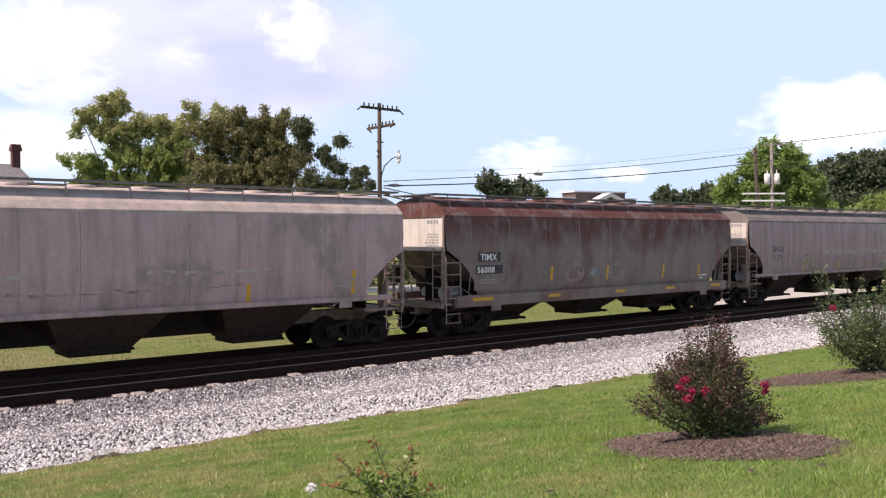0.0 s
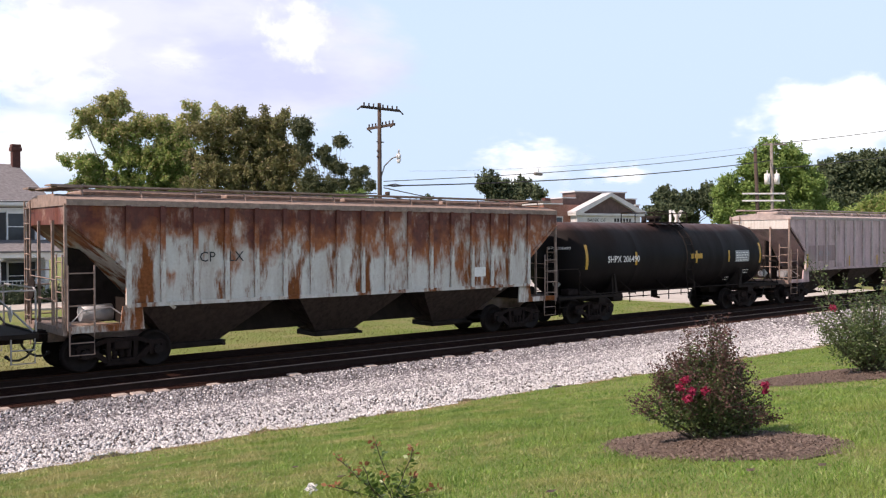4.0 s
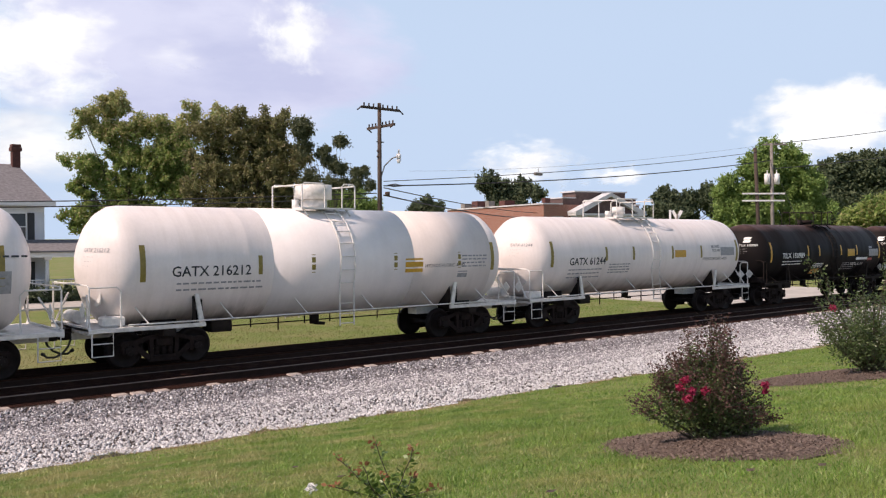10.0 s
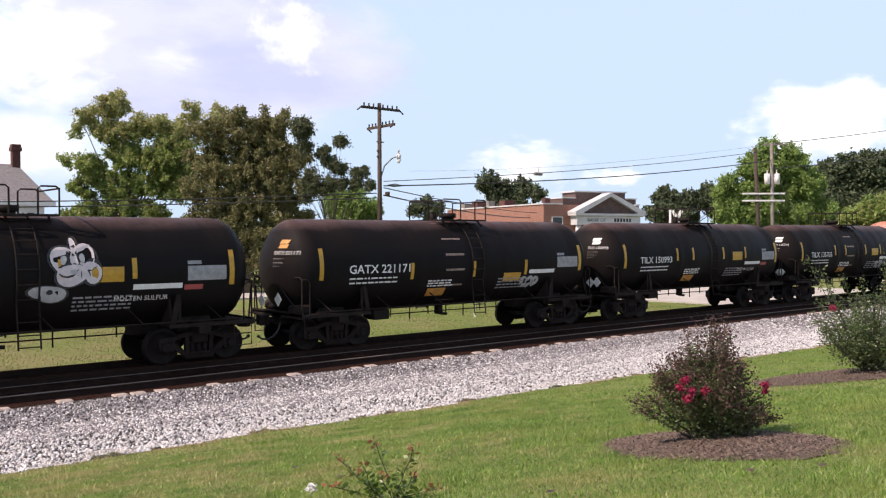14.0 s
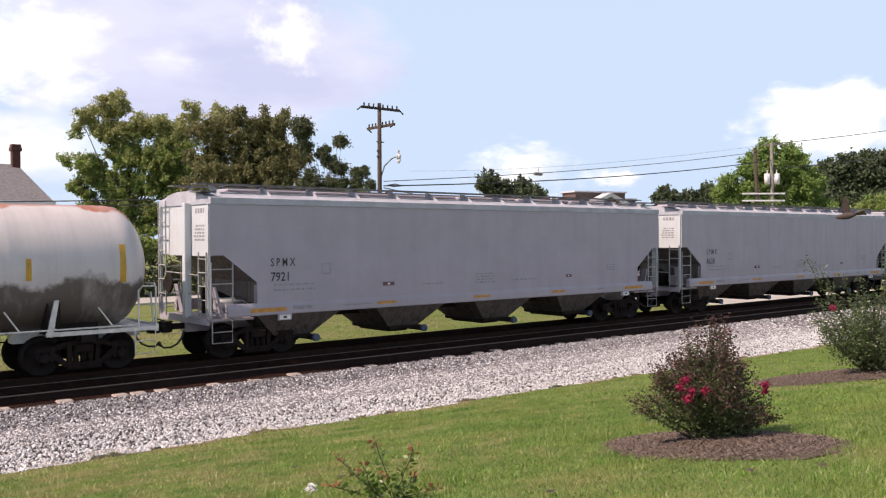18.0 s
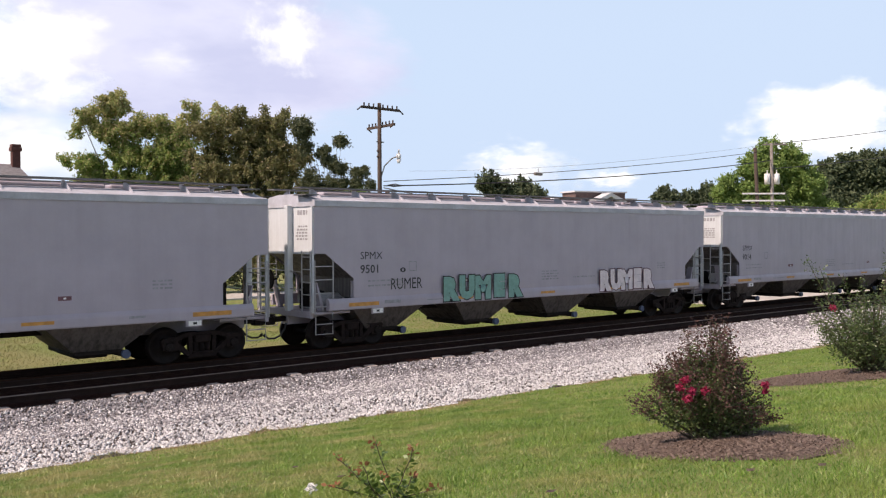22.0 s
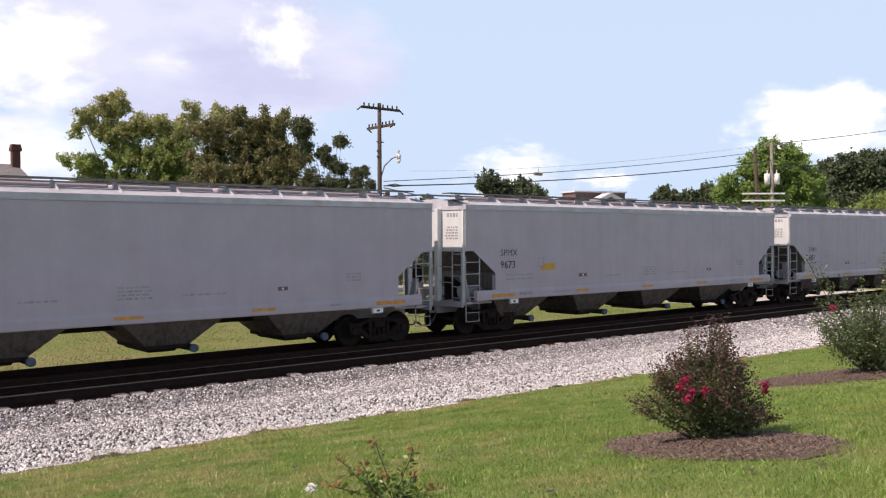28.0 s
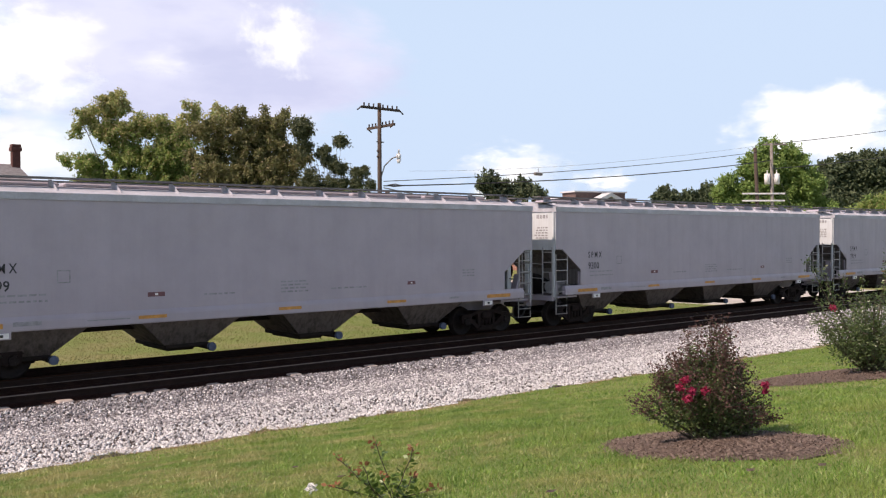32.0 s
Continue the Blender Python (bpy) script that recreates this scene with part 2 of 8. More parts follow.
# Roof tone lighter than the sides: the sun on it is in the colour.
M_ROOFL = plain("sunlit_roof_grey", (0.435, 0.440, 0.490), 0.6, 0, 0.2, 2)
M_WALK = plain("galvanised_grating", (0.16, 0.155, 0.155), 0.6, 0.4, 0.25, 6)
M_RAILG = plain("grey_handrail", (0.34, 0.34, 0.35), 0.5, 0.1, 0.2, 6)
M_RAILW = plain("white_handrail", (0.72, 0.70, 0.67), 0.5, 0, 0.2, 6)
M_RAILR = plain("rusty_handrail", (0.30, 0.215, 0.18), 0.7, 0, 0.35, 6)
M_BLUE = plain("blue_outlet_cap", (0.059, 0.090, 0.160), 0.6, 0, 0.4, 6)
M_ORANGE = plain("orange_reflector", (0.60, 0.27, 0.06), 0.5, 0, 0.3, 6)
M_PANEL = plain("grey_data_panel", (0.33, 0.33, 0.34), 0.6, 0, 0.25, 9)
M_REDP = plain("red_placard", (0.45, 0.08, 0.07), 0.5, 0, 0.2, 9)
M_MAROON = plain("dull_maroon_label", (0.17, 0.07, 0.08), 0.6, 0, 0.25, 9)
M_FADEPINK = plain("faded_pink_spray", (0.27, 0.195, 0.19), 0.7, 0, 0.3, 3)
M_FADEBLUE = plain("faded_blue_spray", (0.22, 0.26, 0.28), 0.7, 0, 0.3, 3)
M_TAGBROWN = plain("brown_spray_paint", (0.19, 0.108, 0.095), 0.7, 0, 0.25, 6)
M_TAGPINK = plain("pale_pink_spray_paint", (0.68, 0.60, 0.62), 0.6, 0, 0.15, 6)
M_TAGGREEN = plain("teal_spray_paint", (0.16, 0.36, 0.31), 0.6, 0, 0.2, 6)
M_TAGDARK = plain("dark_maroon_spray_line", (0.10, 0.03, 0.05), 0.6, 0, 0.2, 6)
M_TAGBLACK = plain("black_spray_line", (0.03, 0.03, 0.03), 0.6, 0, 0.2, 6)
P_RIBMAUVE = paint("mauve_grey_chalked_paint", (0.414, 0.271, 0.262), dirt=(0.17, 0.095, 0.078), dirt_amount=0.5, rough=0.7, second=(0.62, 0.51, 0.50), second_lo=0.44, rust_scale=1.5, streak=(3, 3, 0.5), rust=(0.20, 0.10, 0.06), rust_lo=0.72, low_dirt=0.3, low=(2.3, 1.5))
M_RIBMAUVE = plain("mauve_rib_paint", (0.46, 0.345, 0.33), 0.75, 0, 0.35, 4)
M_BROWNPANEL = plain("brown_repaint", (0.25, 0.175, 0.16), 0.75, 0, 0.35, 4)
M_RUSTSPOT = plain("orange_rust_spot", (0.24, 0.14, 0.095), 0.85, 0, 0.45, 8)
M_SCRAPE = plain("dark_scrape", (0.15, 0.105, 0.092), 0.8, 0, 0.4, 8)
M_OLIVE = plain("dull_olive_reflector", (0.27, 0.20, 0.04), 0.5, 0, 0.25, 9)
M_WIPED = plain("wiped_dull_paint", (0.40, 0.35, 0.32), 0.6, 0, 0.35, 5)
M_TAGGREY = plain("grey_spray_paint", (0.45, 0.45, 0.47), 0.6, 0, 0.2, 6)
M_SEAM = plain("grimy_weld_seam", (0.29, 0.235, 0.225), 0.8, 0, 0.35, 5)
M_RIBOLD = plain("faded_rib_paint", (0.323, 0.200, 0.176), 0.75, 0, 0.35, 4)
M_RIBPALE = plain("chalky_rib_paint", (0.522, 0.424, 0.410), 0.75, 0, 0.3, 4)
M_ROOFD = plain("sooty_roof_sheet", (0.20, 0.175, 0.17), 0.8, 0, 0.35, 1.2)
M_HOSE = plain("black_rubber_hose", (0.03, 0.03, 0.03), 0.6, 0, 0.3, 8)


def cap(m, z0, amp, ca, cb, along=2.6, soft=0.09, worn=0.65):
    """A coat of another colour from the top down to an uneven edge that runs down in streaks."""
    nt = m.node_tree
    b = nt.nodes["Principled BSDF"]
    old = b.inputs["Base Color"].links[0].from_socket
    sep = nt.nodes.new("ShaderNodeSeparateXYZ")
    nt.links.new(coords(nt), sep.inputs[0])
    run = noise_fac(nt, coords(nt, (along, 0.25, 0.25)), 1.0, 5, 0.65, 0.25, 0.75)
    blot = noise_fac(nt, coords(nt, (0.55, 0.6, 0.6), loc=(4, 2, 9)), 1.0, 4, 0.55, 0.36, 0.6)
    edge = math_node(nt, "SUBTRACT", z0, math_node(nt, "MULTIPLY", math_node(nt, "MULTIPLY", run, blot), amp))
    fac = nt.nodes.new("ShaderNodeMapRange")
    fac.inputs["From Min"].default_value, fac.inputs["From Max"].default_value = 0.0, soft
    nt.links.new(math_node(nt, "SUBTRACT", sep.outputs["Z"], edge), fac.inputs["Value"])
    fine = noise_fac(nt, coords(nt), 6, 5, 0.7, 0.3, 0.7)
    wear = noise_fac(nt, coords(nt, (1.5, 1.5, 0.8)), 1.2, 6, 0.7, 0.38, 0.5)
    k = math_node(nt, "MULTIPLY", fac.outputs["Result"], math_node(nt, "ADD", 1.0 - worn, math_node(nt, "MULTIPLY", wear, worn)))
    nt.links.new(mix(nt, k, old, mix(nt, fine, ca, cb)), b.inputs["Base Color"])


def skirt(m, z0, amp, col, soft=0.1, clean=0.35, along=3.0):
    """Road and rail grime over the lower part, with streaks wiped through it."""
    nt = m.node_tree
    b = nt.nodes["Principled BSDF"]
    old = b.inputs["Base Color"].links[0].from_socket
    sep = nt.nodes.new("ShaderNodeSeparateXYZ")
    nt.links.new(coords(nt), sep.inputs[0])
    run = noise_fac(nt, coords(nt, (along, 0.6, 0.6), loc=(7, 1, 3)), 1.0, 5, 0.65, 0.3, 0.7)
    wipe = noise_fac(nt, coords(nt, (along * 2, 0.5, 0.5), loc=(2, 5, 1)), 1.0, 5, 0.7, 0.5, 0.75)
    edge = math_node(nt, "ADD", z0, math_node(nt, "MULTIPLY", run, amp))
    fac = nt.nodes.new("ShaderNodeMapRange")
    fac.inputs["From Min"].default_value, fac.inputs["From Max"].default_value = 0.0, soft
    nt.links.new(math_node(nt, "SUBTRACT", edge, sep.outputs["Z"]), fac.inputs["Value"])
    k = math_node(nt, "MULTIPLY", fac.outputs["Result"], math_node(nt, "SUBTRACT", 0.95, math_node(nt, "MULTIPLY", wipe, clean)))
    nt.links.new(mix(nt, k, old, col), b.inputs["Base Color"])


skirt(P_TANRUST, 2.05, 0.65, (0.105, 0.088, 0.075), 0.16, 0.5, 0.7)
skirt(M_TANKW, 1.25, 0.25, (0.234, 0.195, 0.176), 0.35)
cap(P_TANRUST, 3.96, 1.1, (0.50, 0.205, 0.130), (0.36, 0.120, 0.075), 0.9, 0.09, 0.2)
cap(M_TANKB, 3.46, 0.2, (0.100, 0.062, 0.060), (0.062, 0.038, 0.037), 0.5, 0.30, 0.35)
cap(P_RIBRED, 2.9, 1.2, (0.225, 0.050, 0.048), (0.130, 0.040, 0.036), 0.8, 0.45, 0.55)
cap(P_REDGREY, 3.0, 1.1, (0.135, 0.042, 0.037), (0.080, 0.034, 0.031), 0.6, 0.8, 0.7)
cap(P_RUST, 3.3, 2.2, (0.42, 0.15, 0.06), (0.24, 0.07, 0.030), 0.9, 0.45)
cap(P_RUST, 3.55, 1.5, (0.17, 0.050, 0.036), (0.095, 0.034, 0.028), 0.45, 0.5, 0.5)
def island(name, cols, rough=0.8, translucent=0.0, per=1.0, spec=0.3, dry=None):
    """Small pieces, each of its own tone out of a ramp of colours."""
    m, nt, b = nodes(name)
    g = nt.nodes.new("ShaderNodeNewGeometry")
    r = nt.nodes.new("ShaderNodeValToRGB")
    r.color_ramp.elements.remove(r.color_ramp.elements[-1])
    for i, c in enumerate(cols):
        e = r.color_ramp.elements[0] if i == 0 else r.color_ramp.elements.new(i / max(1, len(cols) - 1))
        e.position = i / max(1, len(cols) - 1)
        e.color = (*c, 1)
    nt.links.new(g.outputs["Random Per Island"], r.inputs[0])
    big = noise_fac(nt, coords(nt), 0.55, 3, 0.6, 0.35, 0.65)
    c = mix(nt, math_node(nt, "MULTIPLY", big, 0.35), r.outputs[0], tuple(x * 0.6 for x in cols[len(cols) // 2]))
    if dry is not None:
        # dead patches of uneven outline, more of them towards the stones
        sep = nt.nodes.new("ShaderNodeSeparateXYZ")
        nt.links.new(coords(nt), sep.inputs[0])
        near = math_node(nt, "MULTIPLY", math_node(nt, "SUBTRACT", 14.6, math_node(nt, "SUBTRACT", math_node(nt, "MULTIPLY", sep.outputs["X"], 0.764), math_node(nt, "MULTIPLY", sep.outputs["Y"], 0.645))), 0.016)
        pn = nd(nt, "ShaderNodeTexNoise", Scale=1.1, Detail=6, Roughness=0.7)
        nt.links.new(coords(nt), pn.inputs["Vector"])
        dr = nt.nodes.new("ShaderNodeMapRange")
        dr.inputs["From Min"].default_value, dr.inputs["From Max"].default_value = 0.50, 0.66
        nt.links.new(math_node(nt, "ADD", pn.outputs["Fac"], near), dr.inputs["Value"])
        c = mix(nt, math_node(nt, "MULTIPLY", noise_fac(nt, coords(nt, loc=(3, 8, 0)), 1.9, 5, 0.65, 0.44, 0.62), 0.62), c, (0.085, 0.190, 0.034))
        c = mix(nt, math_node(nt, "MULTIPLY", noise_fac(nt, coords(nt, loc=(9, 2, 0)), 0.7, 4, 0.6, 0.48, 0.66), 0.40), c, (0.300, 0.330, 0.085))
        c = mix(nt, math_node(nt, "MULTIPLY", dr.outputs["Result"], 0.62), c, dry)
    nt.links.new(c, b.inputs["Base Color"])
    b.inputs["Roughness"].default_value = rough
    b.inputs["Specular IOR Level"].default_value = spec
    if translucent:
        t = nt.nodes.new("ShaderNodeBsdfTranslucent")
        nt.links.new(c, t.inputs[0])
        ms = nt.nodes.new("ShaderNodeMixShader")
        ms.inputs[0].default_value = translucent
        out = nt.nodes["Material Output"]
        nt.links.new(b.outputs[0], ms.inputs[1])
        nt.links.new(t.outputs[0], ms.inputs[2])
        nt.links.new(ms.outputs[0], out.inputs["Surface"])
    return m


def lawn_mat():
    m, nt, b = nodes("lawn_soil_and_thatch")
    v = coords(nt)
    patch_f = noise_fac(nt, v, 0.45, 5, 0.6, 0.42, 0.62)
    fine = noise_fac(nt, v, 30, 4, 0.7, 0.3, 0.7)
    c = mix(nt, fine, (0.10, 0.15, 0.03), (0.19, 0.235, 0.055))
    c = mix(nt, math_node(nt, "MULTIPLY", patch_f, 0.55), c, (0.25, 0.20, 0.10))
    nt.links.new(c, b.inputs["Base Color"])
    b.inputs["Roughness"].default_value = 0.95
    bump(nt, b, fine, 0.6, 0.03)
    return m


M_GRASS = lawn_mat()
M_BLADE = island("grass_blade", [(0.055, 0.140, 0.024), (0.420, 0.540, 0.200), (0.085, 0.205, 0.034), (0.184, 0.347, 0.058), (0.285, 0.430, 0.088), (0.144, 0.290, 0.045), (0.236, 0.382, 0.069), (0.482, 0.464, 0.236)], 0.5, 0.35, spec=0.5, dry=(0.52, 0.42, 0.22))
M_BANK = island("bank_grass_blade", [(0.080, 0.165, 0.030), (0.150, 0.260, 0.050), (0.230, 0.330, 0.075), (0.115, 0.215, 0.038), (0.340, 0.330, 0.150)], 0.6, 0.3, dry=(0.265, 0.205, 0.110))
M_BLADE2 = island("dry_grass_blade", [(0.32, 0.22, 0.13), (0.46, 0.34, 0.22), (0.55, 0.42, 0.29), (0.26, 0.25, 0.08)], 0.7, 0.3)
M_STONE = island("crushed_stone", [(0.130, 0.126, 0.132), (0.215, 0.209, 0.225), (0.516, 0.515, 0.535), (0.710, 0.713, 0.733), (0.323, 0.317, 0.321), (0.815, 0.828, 0.845), (0.570, 0.553, 0.575)], 0.6, spec=0.6)
M_STONE2 = island("grimy_crushed_stone", [(0.070, 0.066, 0.074), (0.150, 0.145, 0.158), (0.380, 0.372, 0.405), (0.105, 0.100, 0.106), (0.240, 0.230, 0.245)], 0.7, spec=0.5)
M_BALLAST = plain("ballast_bed_stone", (0.105, 0.09, 0.086), 0.95, 0, 0.45, 12, relief=0.8, spec=0.15)
# Ties, track stones and rails carry the train's shade in their near-black tones.
M_TIE = plain("shade_dark_tie_brown", (0.050, 0.022, 0.014), 0.9, 0, 0.4, 4, True, spec=0.1)
M_BEDSHADE = plain("shaded_grimy_track_stone", (0.040, 0.017, 0.013), 0.95, 0, 0.45, 9, relief=0.8, spec=0.1)
M_TIEEND = plain("pale_tie_end", (0.44, 0.37, 0.335), 0.85, 0, 0.25, 7, True, 0.2)
M_RAIL = plain("shade_dark_rust_steel", (0.030, 0.015, 0.012), 0.8, 0.0, 0.3, 5, spec=0.2)
M_HEAD = plain("pale_rail_glint", (0.22, 0.17, 0.155), 0.5, 0.0, 0.15, 4)
M_MULCH = plain("mulch_bed", (0.16, 0.11, 0.085), 0.95, 0, 0.4, 14, relief=0.8)
M_CHIP = island("mulch_chip", [(0.080, 0.052, 0.044), (0.155, 0.110, 0.092), (0.240, 0.185, 0.155), (0.112, 0.076, 0.062)], 0.9)
M_CONC = plain("pale_concrete", (0.437, 0.413, 0.382), 0.9, 0, 0.15, 0.8, relief=0.1)
L_YELLOW = island("turning_leaf", [(0.180, 0.290, 0.080), (0.275, 0.385, 0.112), (0.410, 0.440, 0.165), (0.160, 0.270, 0.072), (0.330, 0.430, 0.135), (0.500, 0.380, 0.215)], 0.6, 0.45)
L_TURN = island("yellowing_leaf", [(0.270, 0.350, 0.125), (0.400, 0.430, 0.180), (0.560, 0.520, 0.260), (0.220, 0.320, 0.100), (0.600, 0.430, 0.280)], 0.6, 0.45)
L_DARK = island("cedar_needle", [(0.125, 0.150, 0.060), (0.200, 0.220, 0.085), (0.290, 0.260, 0.130), (0.155, 0.180, 0.066), (0.300, 0.228, 0.155)], 0.7, 0.3)
L_FAR = island("far_leaf", [(0.054, 0.086, 0.048), (0.098, 0.128, 0.068), (0.076, 0.102, 0.054)], 0.75, 0.15)
L_OAK = island("oak_leaf", [(0.077, 0.102, 0.054), (0.131, 0.150, 0.082), (0.106, 0.126, 0.060)], 0.6, 0.3)
L_LIGHT = island("light_leaf", [(0.145, 0.245, 0.068), (0.215, 0.335, 0.095), (0.290, 0.390, 0.125)], 0.6, 0.35)
L_SHRUB = island("shrub_leaf", [(0.045, 0.084, 0.026), (0.085, 0.135, 0.040), (0.062, 0.105, 0.030), (0.150, 0.195, 0.078)], 0.4, 0.25, spec=0.6)
L_RED = island("reddish_new_leaf", [(0.11, 0.058, 0.052), (0.18, 0.098, 0.088), (0.085, 0.048, 0.040), (0.13, 0.066, 0.062), (0.06, 0.07, 0.03)], 0.5, 0.3)
L_FLOWER = island("crimson_petal", [(0.34, 0.02, 0.065), (0.46, 0.045, 0.12), (0.28, 0.015, 0.05)], 0.6, 0.3)
L_TIP = island("coppery_rose_leaf", [(0.30, 0.11, 0.06), (0.38, 0.17, 0.09), (0.22, 0.12, 0.05)], 0.45, 0.4)
L_ROSE = island("rose_leaf", [(0.090, 0.175, 0.036), (0.150, 0.250, 0.054), (0.120, 0.206, 0.046), (0.240, 0.300, 0.072)], 0.35, 0.3, spec=0.6)
M_BARK = plain("grey_brown_bark", (0.10, 0.08, 0.06), 0.9, 0, 0.4, 5, relief=0.5)
M_POLE = plain("weathered_pole_wood", (0.066, 0.045, 0.036), 0.9, 0, 0.35, 3)
M_POLEG = plain("grey_pole_wood", (0.22, 0.20, 0.18), 0.9, 0, 0.3, 3)
M_WIRE = plain("black_wire", (0.03, 0.03, 0.035), 0.6, 0, 0.2, 3)
M_SIDING = plain("white_clapboard", (0.66, 0.67, 0.70), 0.7, 0, 0.06, 1.5)
# White of the bank trim, dimmed for the shade on its front.
M_BANKTRIM = plain("shade_dimmed_white_stone", (0.58, 0.58, 0.60), 0.7, 0, 0.15, 1.2)
M_SHINGLE = plain("grey_shingle", (0.20, 0.19, 0.20), 0.9, 0, 0.3, 5, relief=0.3)
M_TRIM = plain("white_trim", (0.75, 0.74, 0.73), 0.6, 0, 0.06, 2)
M_GLASS = plain("dark_window_glass", (0.03, 0.035, 0.04), 0.08, 0, 0.2, 1)
M_SHUT = plain("black_shutter", (0.03, 0.03, 0.035), 0.6, 0, 0.2, 4)
M_CHIM = plain("dark_red_chimney_brick", (0.105, 0.038, 0.032), 0.9, 0, 0.3, 6)


def brick_mat():
    m, nt, b = nodes("red_brick_wall")
    v = coords(nt)
    br = nd(nt, "ShaderNodeTexBrick", Scale=1.0)
    br.inputs["Color1"].default_value = (0.29, 0.105, 0.072, 1)
    br.inputs["Color2"].default_value = (0.23, 0.080, 0.056, 1)
    br.inputs["Mortar"].default_value = (0.36, 0.28, 0.24, 1)
    br.inputs["Mortar Size"].default_value, br.inputs["Brick Width"].default_value, br.inputs["Row Height"].default_value = 0.008, 0.21, 0.075
    mp = nt.nodes.new("ShaderNodeCombineXYZ")
    sep = nt.nodes.new("ShaderNodeSeparateXYZ")
    nt.links.new(v, sep.inputs[0])
    nt.links.new(math_node(nt, "ADD", sep.outputs["X"], sep.outputs["Y"]), mp.inputs["X"])
    nt.links.new(sep.outputs["Z"], mp.inputs["Y"])
    nt.links.new(mp.outputs[0], br.inputs["Vector"])
    stain = noise_fac(nt, v, 0.3, 5, 0.6, 0.35, 0.7)
    nt.links.new(mix(nt, math_node(nt, "MULTIPLY", stain, 0.4), br.outputs["Color"], (0.32, 0.15, 0.11)), b.inputs["Base Color"])
    b.inputs["Roughness"].default_value = 0.9
    return m


M_BRICK = brick_mat()
# Brick of the bank's upper front: a darker copy with shade put in.
M_BRICKDARK = plain("shaded_front_brick", (0.130, 0.082, 0.074), 0.9, 0, 0.3, 3)
# ---- ground, track ----
def ballast_edge(x):
    return -6.75 - 0.028 * max(-10.0, min(60.0, x))


def ground_z(x, y):
    """The lawn rises from the ballast's foot towards the camera; behind the track the ground lies low and flat."""
    e = ballast_edge(x)
    if y < e:
        return -0.62 + 0.17 * min(e - y, 19.0) + 0.012 * math.sin(x * 0.9) * math.sin(y * 0.7)
    if y < 3.3:
        return -0.62 - 0.33 * min(1.0, (y - e) / 1.3)
    return -0.62 + 0.03 * math.sin(x * 0.35) * math.sin(y * 0.4)


def grid_sheet(xs, ys, zf):
    bm = bmesh.new()
    g = [[bm.verts.new((x, y, zf(x, y))) for y in ys] for x in xs]
    for a, b in zip(g, g[1:]):
        for i in range(len(ys) - 1):
            f = bm.faces.new((a[i], b[i], b[i + 1], a[i + 1]))
            f.smooth = True
    return bm


def steps(*spans):
    out = []
    for lo, hi, st in spans:
        n = max(1, round((hi - lo) / st))
        out += [lo + (hi - lo) * i / n for i in range(n)]
    return out + [spans[-1][1]]


xs = steps((-3000, -200, 700), (-200, -20, 20), (-20, 70, 1.0), (70, 300, 20), (300, 3000, 700))
ys = steps((-3000, -120, 700), (-120, -30, 15), (-30, -5.4, 0.4), (-5.4, 3.2, 4.3), (3.2, 3.6, 0.4), (3.6, 12, 2), (12, 120, 9), (120, 3000, 700))
ground = solid("ground", grid_sheet(xs, ys, ground_z), M_GRASS, "mown green lawn with dry patches sloping down to the railway", kind="structure")


# ballast bed: a crest beside the ties, a shoulder and a wide apron
BED = [(-7.5, -0.80), (-6.75, -0.585), (-4.7, -0.55), (-3.5, -0.50), (-2.66, -0.362), (-1.35, -0.362), (-1.3, -0.26), (2.2, -0.26), (3.3, -0.58), (3.9, -0.70)]


def bed_z(x, y):
    sh = -0.028 * max(-10.0, min(60.0, x))
    return float(np.interp(y, [a + (sh if a < -4 else 0) for a, _ in BED], [b for _, b in BED]))


bm = bmesh.new()
for x0, x1 in ((-700, -20), (-20, 70), (70, 760)):
    g = [[bm.verts.new((x, y + (-0.028 * max(-10.0, min(60.0, x)) if y < -4 else 0), z)) for y, z in BED] for x in steps((x0, x1, 30.0 if x0 != -20 else 1.0))]
    for a, b in zip(g, g[1:]):
        for i in range(len(BED) - 1):
            bm.faces.new((a[i], b[i], b[i + 1], a[i + 1]))
ballast = solid("ballast_bed", bm, M_BALLAST, "bed of pale grey crushed stone under the track", kind="structure")


# Dark sheet laid in for the train's shade, out to the tie ends.
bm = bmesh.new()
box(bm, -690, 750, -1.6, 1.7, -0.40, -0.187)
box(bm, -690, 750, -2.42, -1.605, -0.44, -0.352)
solid("track_bed", bm, M_BEDSHADE, "grimy stones between the ties, darkened for the shade of the train", kind="structure")


def soup(name, verts, faces, mat, label, kind="stuff"):
    """One mesh from arrays: a few hundred thousand small faces."""
    me = bpy.data.meshes.new(name)
    me.from_pydata([], [], [])
    nf, k = faces.shape
    me.vertices.add(len(verts))
    me.vertices.foreach_set("co", verts.astype(np.float32).ravel())
    me.loops.add(nf * k)
    me.loops.foreach_set("vertex_index", faces.astype(np.int32).ravel())
    me.polygons.add(nf)
    me.polygons.foreach_set("loop_start", np.arange(0, nf * k, k, dtype=np.int32))
    me.update(calc_edges=True)
    me.materials.append(mat)
    return tagged(new(name, me), label, kind=kind)


def ballast_foot(x):
    return -6.85 - 0.028 * np.clip(x, -10, 60) + 0.14 * np.sin(x * 2.3 + 1) + 0.1 * np.sin(x * 6.1) + 0.05 * np.sin(x * 17.0)


